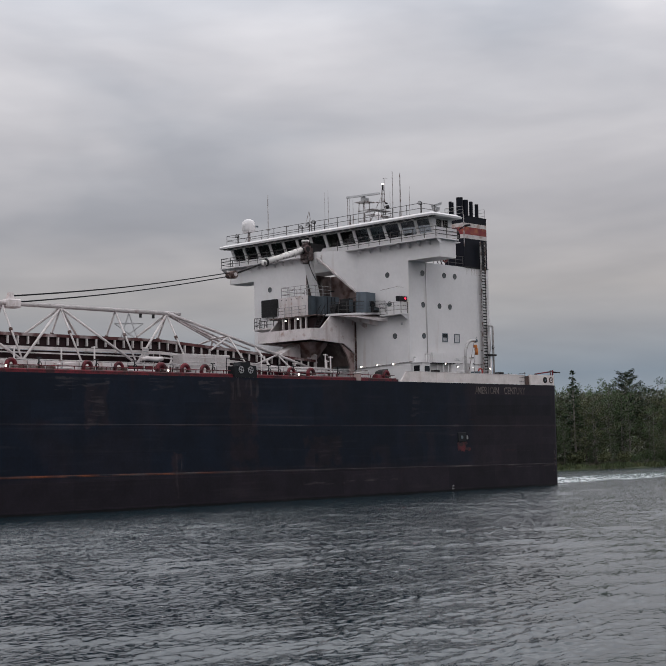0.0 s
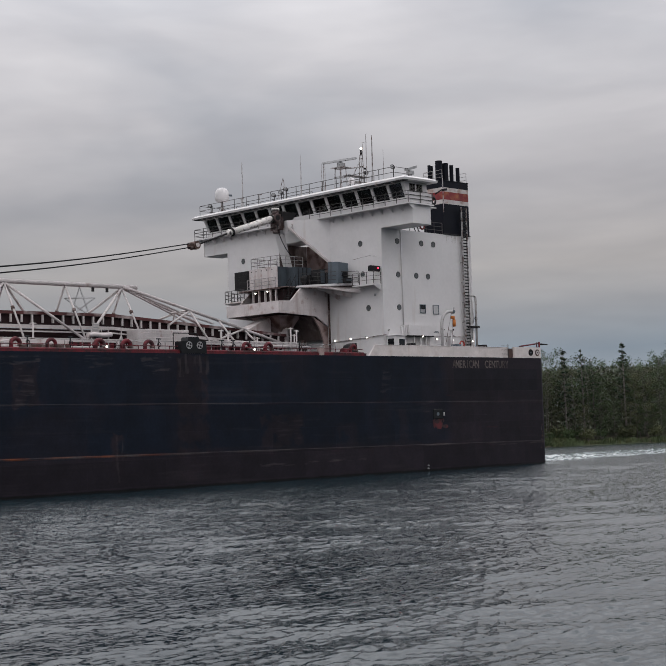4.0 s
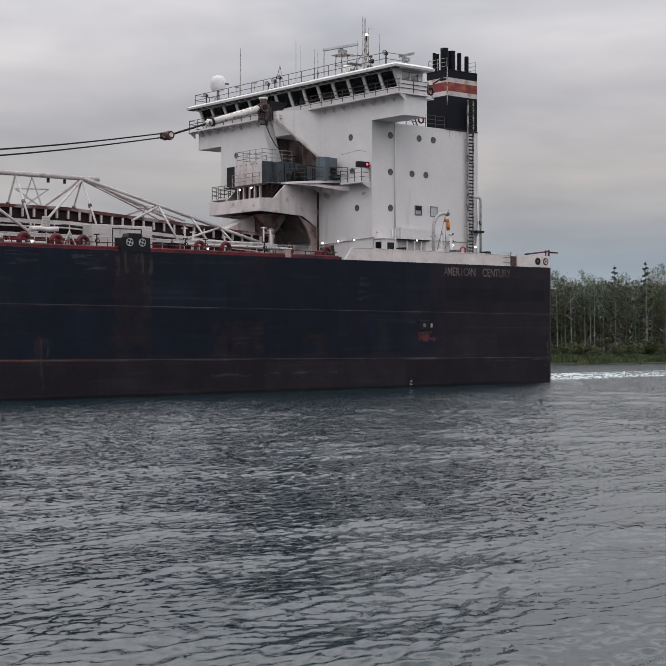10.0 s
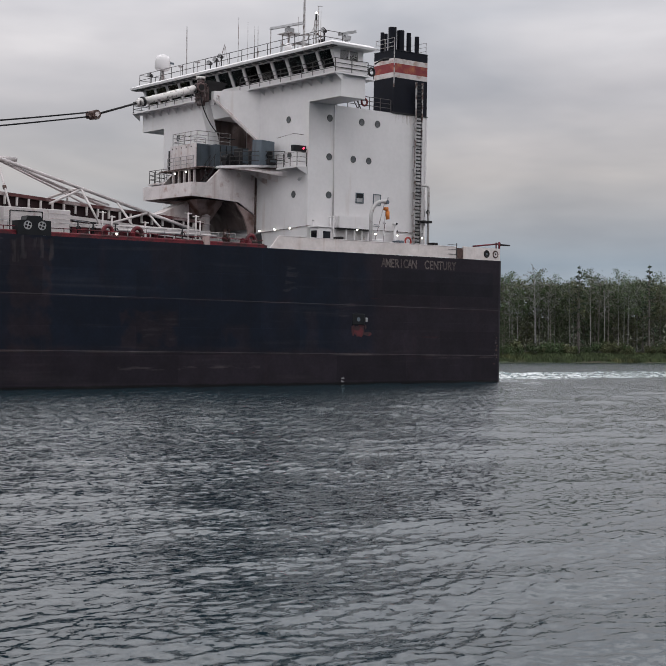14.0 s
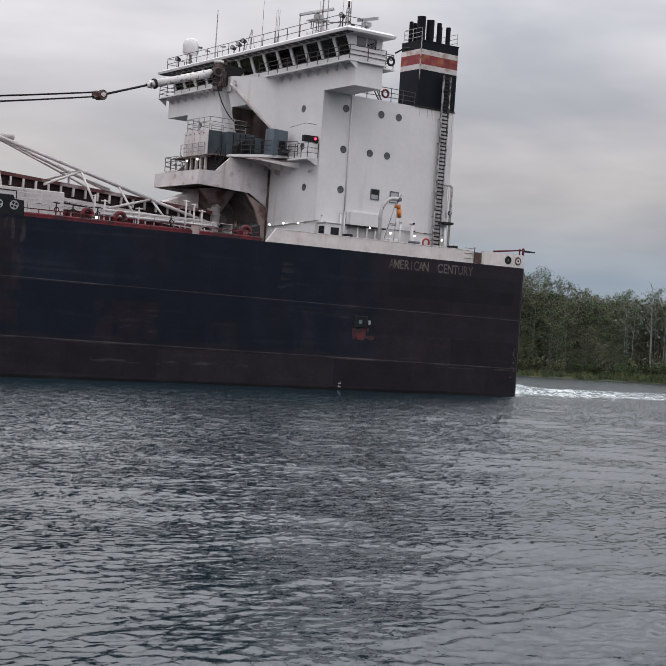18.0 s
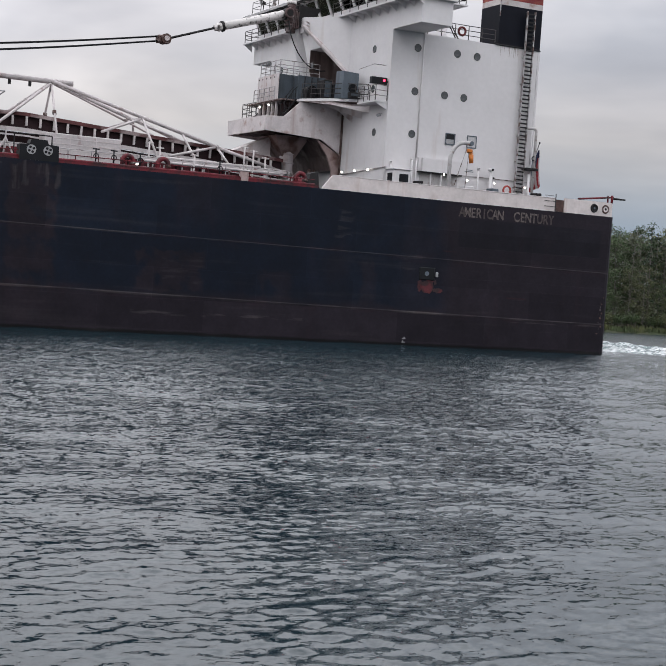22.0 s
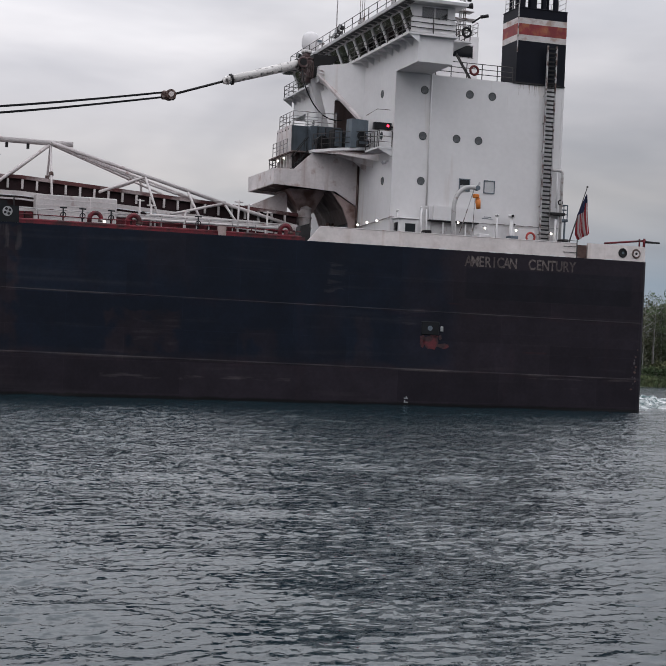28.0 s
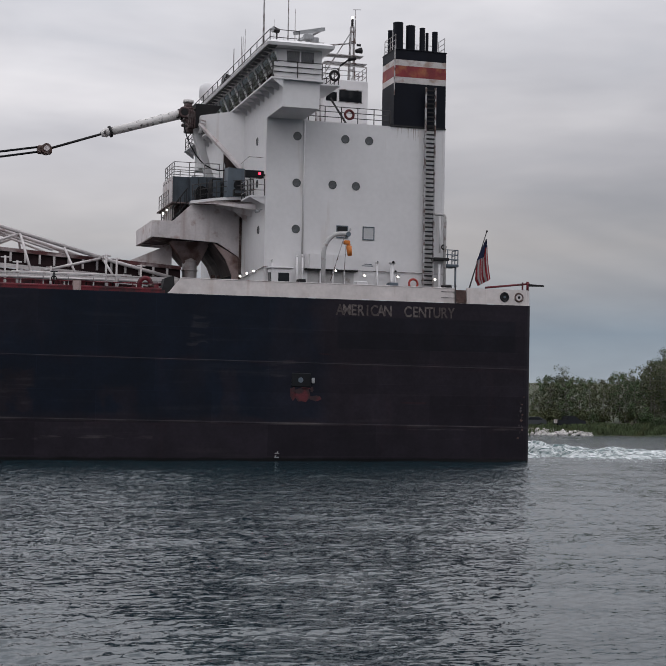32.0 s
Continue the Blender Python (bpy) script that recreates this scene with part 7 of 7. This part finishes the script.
def broadleaf(name, h, w, base, leafm, barkm, lab, n=1500, bare=0):
    """Tapered trunk, limbs and clumps of leaves on the limbs' ends."""
    ob = tagged(new(name), lab, "tree", "far bank trees")
    ob["tall"] = h
    b = BM()
    lean = V(rg.uniform(-0.4, 0.4), rg.uniform(-0.4, 0.4), 0)
    top = V(0, 0, h * 0.92) + lean
    mid = V(0, 0, h * 0.5) + lean * 0.3
    limb(b, (0, 0, -0.6), mid, 0.0072 * h, 0.005 * h)
    limb(b, mid, top, 0.005 * h, 0.002 * h)
    cards = []
    k = 15 if base > 0.2 else 24
    for i in range(k):
        z = base + (0.95 - base) * (i + rg.random() * 0.6) / k
        w0 = (z - base) / (1 - base)
        reach = w * (0.35 + 0.75 * math.sin(math.pi * min(1, 0.22 + 0.78 * w0)) ** 0.8) * rg.uniform(0.65, 1.1)
        a = i * 2.4 + rg.uniform(-0.4, 0.4)
        p = mid * (z / 0.5) if z < 0.5 else mid.lerp(top, (z - 0.5) / 0.45)
        q = p + V(reach * math.cos(a), reach * math.sin(a), rg.uniform(0.02, 0.1) * h)
        limb(b, p, q, 0.0028 * h, 0.001 * h)
        for _ in range(3):
            e = p.lerp(q, rg.uniform(0.5, 0.9))
            limb(b, e, e + rv() * 0.07 * h, 0.002 * h, 0.0008 * h)
        if bare and rg.random() < bare:
            continue
        for _ in range(3):
            c = p.lerp(q, rg.uniform(0.45, 1.05)) + rv() * 0.25
            rad = rg.uniform(0.05, 0.085) * h
            for _ in range(n // (k * 3)):
                d = rv() * rad * rg.random() ** 0.4
                d.z *= 0.75
                cards.append((c + d, rg.uniform(0.07, 0.16), (d.normalized() * 0.6 + rv() * 0.7 + V(0, 0, 0.5)).normalized()))
    part("trunk", b, barkm, ob)
    if cards:
        part("crown", leaf_mesh("crown", cards, leafm), None, ob)
    return ob


def conifer(name, h, w, lab, n=1500, pine=False):
    ob = tagged(new(name), lab, "tree", "far bank trees")
    ob["tall"] = h
    b = BM()
    limb(b, (0, 0, -0.6), (0, 0, h), 0.013 * h, 0.002 * h)
    cards = []
    k = 34 if not pine else 36
    for i in range(k):
        f = (i + rg.random()) / k
        z = h * ((0.12 if not pine else 0.4) + (0.86 if not pine else 0.58) * f)
        reach = w * ((1 - f) ** 0.85 * rg.uniform(0.7, 1.1) + 0.04) if not pine else w * rg.uniform(0.55, 1.05) * (0.55 + 0.7 * math.sin(math.pi * (0.25 + 0.7 * f)))
        a = i * 2.4 + rg.uniform(-0.3, 0.3)
        p = V(0, 0, z)
        q = p + V(reach * math.cos(a), reach * math.sin(a), (-0.25 if not pine else 0.38) * reach)
        limb(b, p, q, 0.004 * h, 0.001 * h)
        for _ in range(n // k):
            g = rg.uniform(0.15, 1.05) ** 0.7 if not pine else rg.uniform(0.15, 1.05)
            c = p.lerp(q, g) + V(rg.gauss(0, 0.14), rg.gauss(0, 0.14), rg.gauss(0, 0.09 if not pine else 0.16)) * (1 + 0.6 * reach * 0.3)
            cards.append((c, rg.uniform(0.09, 0.2), (V(0, 0, 1) + rv() * 0.8).normalized()))
    part("trunk", b, M_BARK, ob)
    part("crown", leaf_mesh("crown", cards, M_NEEDLE), None, ob)
    return ob


def shrub(name, h, w, leafm, lab, n=600):
    ob = tagged(new(name), lab, "shrub", "far bank shrubs")
    ob["tall"] = h
    b = BM()
    cards = []
    for i in range(9):
        a = i * 2.4
        q = V(w * rg.uniform(0.3, 0.9) * math.cos(a), w * rg.uniform(0.3, 0.9) * math.sin(a), h * rg.uniform(0.55, 0.95))
        limb(b, (0, 0, -0.3), q, 0.05, 0.015)
        for _ in range(n // 9):
            d = rv() * 0.34 * h * rg.random() ** 0.5
            cards.append((q * rg.uniform(0.55, 1.0) + d, rg.uniform(0.08, 0.2), (rv() + V(0, 0, 0.6)).normalized()))
    part("stems", b, M_BARK, ob)
    part("foliage", leaf_mesh("foliage", cards, leafm), None, ob)
    return ob


BROAD = [broadleaf("broadleaf_tree", 15.5, 3.4, 0.3, M_LEAF, M_BARK, "green broadleaf tree on the far bank"),
         broadleaf("broadleaf_tree", 16.5, 2.9, 0.42, M_LEAF2, M_BARK, "olive-green broadleaf tree on the far bank"),
         broadleaf("broadleaf_tree", 14.0, 3.8, 0.25, M_LEAF, M_BARK, "round-crowned green tree on the far bank")]
LOW = [broadleaf("broadleaf_tree", 15.0, 3.6, 0.1, M_LEAF, M_BARK, "full green tree leafy down to the ground", 2600),
       broadleaf("broadleaf_tree", 13.0, 3.8, 0.08, M_LEAF2, M_BARK, "full olive-green tree leafy down to the ground", 2600)]
SLIM = [broadleaf("aspen_tree", 16.0, 2.1, 0.4, M_LEAF2, M_BARK, "slim grey-trunked aspen with a high thin crown", 1300),
        broadleaf("aspen_tree", 17.0, 1.9, 0.48, M_LEAF, M_BIRCH, "slim pale-trunked aspen with a high thin crown", 1100),
        broadleaf("aspen_tree", 15.0, 1.9, 0.3, M_LEAF, M_BARK, "slim grey-trunked tree with a thin crown", 1100, 0.2)]
DEAD = [broadleaf("bare_tree", 16.5, 2.2, 0.45, M_LEAF2, M_BIRCH, "bare pale dead tree among the woods", 300, 1.0)]
CONE = [conifer("spruce_tree", 17.0, 2.6, "dark green spruce on the far bank"), conifer("spruce_tree", 14.0, 2.2, "dark green spruce on the far bank")]
PINE = [conifer("pine_tree", 19.0, 3.6, "tall windswept pine above the woods", 6500, True)]
BUSH = [shrub("shrub", 2.6, 1.9, M_LEAF, "low green shrub at the wood's edge"), shrub("shrub", 1.7, 1.6, M_LEAF2, "low olive shrub at the water's edge")]
SMALL = [broadleaf("small_tree", 8.5, 2.6, 0.15, M_LEAF2, M_BARK, "small bushy olive-green tree near the stones", 1300), broadleaf("small_tree", 8.0, 2.4, 0.15, M_LEAF, M_BARK, "small bushy green tree near the stones", 1300)]
TWIGGY = [broadleaf("bare_tree", 9.0, 1.8, 0.3, M_LEAF2, M_BARK, "half-bare grey tree among the small trees", 500, 0.6)]
used = set()


SKYLINE = ((20, 5.5), (24.1, 6.0), (24.6, 9.2), (25.6, 8.8), (27.0, 8.4), (28.2, 9.0), (28.6, 12.0), (29.4, 13.4), (31, 15.0), (34, 17.0), (36, 18.6), (39.5, 18.4), (41.3, 16.8), (43.8, 15.0), (46, 15.7), (50, 16.4), (58, 16.6), (66, 16.8))


def skyline(az):
    """Height of the woods along the bank."""
    for (a, h), (c, g) in zip(SKYLINE, SKYLINE[1:]):
        if a <= az <= c:
            return h + (g - h) * (az - a) / (c - a)
    return 15.0


def plant(protos, az, dist_back, height):
    """One tree at a bearing, that far behind the water's edge."""
    a = radians(az)
    lo, hi = 50.0, 900.0
    for _ in range(40):
        m = (lo + hi) / 2
        x, y = m * math.sin(a), m * math.cos(a)
        lo, hi = (m, hi) if y < shore_y(x) + dist_back else (lo, m)
    p = rg.choice(protos)
    s = height / p["tall"] * rg.uniform(0.88, 1.05)
    q = Matrix.Translation((x, y, land_z(x, dist_back))) @ Matrix.Rotation(rg.uniform(0, 6.28), 4, "Z") @ Matrix.Diagonal((s, s, s, 1))
    if p.name not in used:
        used.add(p.name)
        p.matrix_basis = q
        return p
    c = copy_thing(p, q)
    c.scale = (s, s, s)
    return c

az = 21.0
while az < 65.0:
    top = skyline(az)
    if az < 28.6:
        for back in (9, 13, 18):
            plant(SMALL, az + rg.uniform(-0.3, 0.3), back + rg.uniform(-1, 2), top * rg.uniform(0.8, 1.0))
        if rg.random() < 0.5:
            plant(TWIGGY, az + rg.uniform(-0.3, 0.3), 12, top * 1.1)
        plant(BUSH, az + rg.uniform(-0.4, 0.4), 9, 2.4)
        az += 0.5
        continue
    slim = 44.8 < az < 53.2 or az < 33
    if slim:
        for row, back in enumerate((9, 12, 16, 21)):
            plant(SLIM if row < 2 else SLIM + BROAD + LOW[:1], az + rg.uniform(-0.35, 0.35), back + rg.uniform(-2, 2), top * rg.uniform(0.78, 1.06))
        plant(LOW, az + rg.uniform(-0.3, 0.3), 13, top * rg.uniform(0.35, 0.55))
        for _ in range(2):
            plant(BUSH, az + rg.uniform(-0.3, 0.3), rg.uniform(4.5, 8), rg.uniform(1.6, 2.8))
        az += 0.56
    else:
        plant(LOW, az + rg.uniform(-0.3, 0.3), 3.5 + rg.uniform(-0.8, 1.2), top * rg.uniform(0.3, 0.5))
        for row, back in enumerate((6.5, 11, 15, 20)):
            plant(LOW + LOW + BROAD[:1] + CONE[:1] if row < 2 else BROAD + LOW, az + rg.uniform(-0.35, 0.35), back + rg.uniform(-2, 2), top * (rg.uniform(0.55, 0.9) if row < 1 else rg.uniform(0.78, 1.06)))
        plant(BUSH, az + rg.uniform(-0.3, 0.3), 3.0, 2.2)
        az += 0.62
plant(PINE, 57.3, 14, 19.8)
for a, h in ((45.9, 17.0), (48.6, 16.0), (44.9, 14.0), (29.4, 12.5), (46.4, 14.0)):
    plant(DEAD, a, 9, h)
for a, h in ((50.3, 16.5), (41.2, 11.0), (40.0, 12.5), (39.2, 16.0), (54.0, 15.0), (58.9, 16.0), (56.0, 12.0), (42.0, 9.5), (52.9, 18.0), (55.2, 18.2), (53.6, 17.0), (59.6, 18.0), (38.2, 18.5), (47.6, 17.5), (51.5, 17.8)):
    plant(CONE, a, 6, h)
for p in BROAD + LOW + SLIM + DEAD + CONE + PINE + BUSH + SMALL + TWIGGY:
    if p.name not in used:
        for o in (*p.children_recursive, p):
            bpy.data.objects.remove(o)


def cards_band(name, count, place, size, material, lab, cat, up=False):
    """Uncountable leaves or blades over a stretch of ground, as one object."""
    vs, fs = [], []
    for _ in range(count):
        p, s = place(), rg.uniform(*size)
        k = len(vs)
        if up:
            a = rg.uniform(0, 3.14)
            d = V(math.cos(a), math.sin(a), 0) * s * 0.35
            t = V(rg.uniform(-0.3, 0.3), rg.uniform(-0.3, 0.3), 1.0) * s
            vs += [p - d, p + d, p + d * 0.3 + t, p - d * 0.3 + t]
        else:
            n = rv()
            a = n.orthogonal().normalized()
            c = n.cross(a)
            vs += [p + a * s, p + c * s * 0.7, p - a * s, p - c * s * 0.7]
        fs.append((k, k + 1, k + 2, k + 3))
    me = bpy.data.meshes.new(name)
    me.from_pydata(vs, [], fs)
    me.materials.append(material)
    return tagged(new(name, me), lab, cat, kind="stuff")


def woods_place():
    x = rg.uniform(118, 330)
    d = rg.uniform(13, 32)
    y = shore_y(x) + d
    top = skyline(math.degrees(math.atan2(x, y))) * (0.82 + 0.1 * noise.noise((x * 0.11, 0, 0)) + 0.07 * noise.noise((x * 0.4, 5, 0)))
    return V(x, y, land_z(x, d) + top * rg.random() ** 0.8)


def far_place():
    x = rg.uniform(-260, 190)
    top = 5.2 + 1.5 * noise.noise((x * 0.03, 2, 0)) + 1.2 * noise.noise((x * 0.2, 7, 0))
    return V(x, 420 + rg.uniform(-6, 6) - 0.1 * x, 1.0 + top * rg.random() ** 0.7)


def grass_place():
    while True:
        x = rg.uniform(84, 300)
        d = rg.uniform(0.6, 7.5)
        az = math.degrees(math.atan2(x, shore_y(x) + d))
        if 43.5 < az < 53.2 or az < 33 or (d < 2.5 and rg.random() < 0.5):
            return V(x, shore_y(x) + d, land_z(x, d) - 0.05)


cards_band("woodland", 150000, woods_place, (0.16, 0.36), M_WOODS, "dark shaded woodland behind the bank", "woods")
cards_band("distant_woods", 22000, far_place, (0.3, 0.6), M_WOODS, "distant dark green woods", "woods")
cards_band("bank_grass", 26000, grass_place, (0.25, 0.75), M_GRASS, "rough green grass along the bank", "grass", True)

# stone revetment at the point
rip = tagged(new("riprap"), "pale quarried boulders along the water's edge", "boulders")
stones = []
for i in range(5):
    b = BM()
    bmesh.ops.create_icosphere(b, subdivisions=1, radius=0.5)
    for v in b.verts:
        v.co = Vector((v.co.x * 1.15, v.co.y, v.co.z * 0.72)) * (1 + 0.35 * noise.noise(v.co * 2.1 + V(i * 7, 0, 0)))
    o = part("boulder", b, M_ROCK, rip)
    stones.append(o)
for i in range(300):
    x = rg.uniform(72, 97)
    d = rg.uniform(-0.5, 2.4) * (1 - 0.6 * max(0, (x - 87) / 10))
    o = stones[i] if i < 5 else part("boulder", stones[i % 5].data, None, rip)
    s = rg.uniform(0.45, 1.05) * (0.7 if x > 93 else 1)
    o.matrix_basis = Matrix.Translation((x, shore_y(x) + d, -0.05 + 0.36 * (d + 0.5))) @ Matrix.Rotation(rg.uniform(0, 6.28), 4, "Z") @ Matrix.Rotation(rg.uniform(-0.5, 0.5), 4, "X") @ Matrix.Diagonal((s, s, s, 1))


def car(name, at, turn, paint, lab, van=False):
    """Parked car seen across the water: body, glass, wheels, lamps."""
    ob = tagged(new(name), lab, "car", "parked cars")
    b = BM()
    prof = [(-2.2, 0.35), (2.2, 0.35), (2.25, 0.75), (2.1, 0.95), (1.2, 1.05), (0.5, 1.55), (-1.1, 1.6), (-1.9, 1.1), (-2.25, 1.0)]
    if van:
        prof = [(-2.4, 0.4), (2.4, 0.4), (2.45, 0.9), (2.3, 1.1), (1.3, 1.2), (0.6, 1.8), (-0.7, 1.8), (-0.8, 1.15), (-2.4, 1.15)]
    prism(b, [(x, -0.88, z) for x, z in prof], (0, 1.76, 0))
    bmesh.ops.bevel(b, geom=list(b.edges), offset=0.06, segments=2, affect="EDGES")
    part("body", b, paint, ob)
    zt = 1.48 if not van else 1.7
    for s in (-1, 1):
        b = BM()
        prism(b, [(0.95, s * 0.86, 1.1 + 0.1 * van), (0.42, s * 0.86, zt), (-0.6 if van else -1.0, s * 0.86, zt), (-0.68 if van else -1.6, s * 0.86, 1.12 + 0.1 * van)], (0, s * 0.035, 0))
        part("side_window", b, M_GLASS, ob)
        for x in (-1.4, 1.4):
            b = BM()
            tube(b, (x, s * 0.7, 0.33), (x, s * 0.92, 0.33), 0.33, 16)
            w = part("wheel", b, M_TYRE, ob)
            b = BM()
            tube(b, (x, s * 0.9, 0.33), (x, s * 0.935, 0.33), 0.19, 12)
            part("rim", b, M_STEEL, w)
        b = BM()
        box(b, 2.14, 2.27, min(s * 0.55, s * 0.8), max(s * 0.55, s * 0.8), 0.72, 0.86)
        part("headlight", b, M_STEEL, ob)
    b = BM()
    hexa(b, [(1.12, -0.72, 1.09 + 0.1 * van), (1.16, -0.72, 1.09 + 0.1 * van), (1.16, 0.72, 1.09 + 0.1 * van), (1.12, 0.72, 1.09 + 0.1 * van), (0.55, -0.62, zt + 0.03), (0.6, -0.62, zt + 0.03), (0.6, 0.62, zt + 0.03), (0.55, 0.62, zt + 0.03)])
    part("windscreen", b, M_GLASS, ob)
    ob.matrix_basis = Matrix.Translation(at) @ Matrix.Rotation(radians(turn), 4, "Z")
    return ob


def on_bank(x, d):
    return V(x, shore_y(x) + d, land_z(x, d))


car("parked_car", on_bank(86.0, 5.2), 8, M_CARDARK, "dark parked car on the stony point")
car("parked_car", on_bank(90.2, 6.0), 172, M_CARGREY, "dark grey parked car on the stony point")
car("parked_pickup", on_bank(95.6, 5.4), 5, M_CARDARK, "dark parked pickup on the stony point", True)
b = BM()
p = on_bank(93.0, 4.2)
box(b, p.x - 0.06, p.x + 0.06, p.y - 0.06, p.y + 0.06, p.z - 0.3, p.z + 1.0)
o = tagged(new("marker_post"), "short post with a pale marker on the stones", "post")
part("post", b, M_DRIFT, o)
b = BM()
bbox(b, p.x - 0.3, p.x + 0.3, p.y - 0.1, p.y - 0.065, p.z + 0.75, p.z + 1.35, 0.01)
part("marker_plate", b, M_FUNWHITE, o)


def motions():
    walk(ship, [(t, pose(ship_x(t), SHIP_Y, 0.3, 1.0)) for t in range(0, 33, 4)])
    walk(wake, [(t, pose(ship_x(t), SHIP_Y, 0)) for t in range(0, 33, 4)])
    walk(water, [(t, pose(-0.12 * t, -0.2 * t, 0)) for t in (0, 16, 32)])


motions()
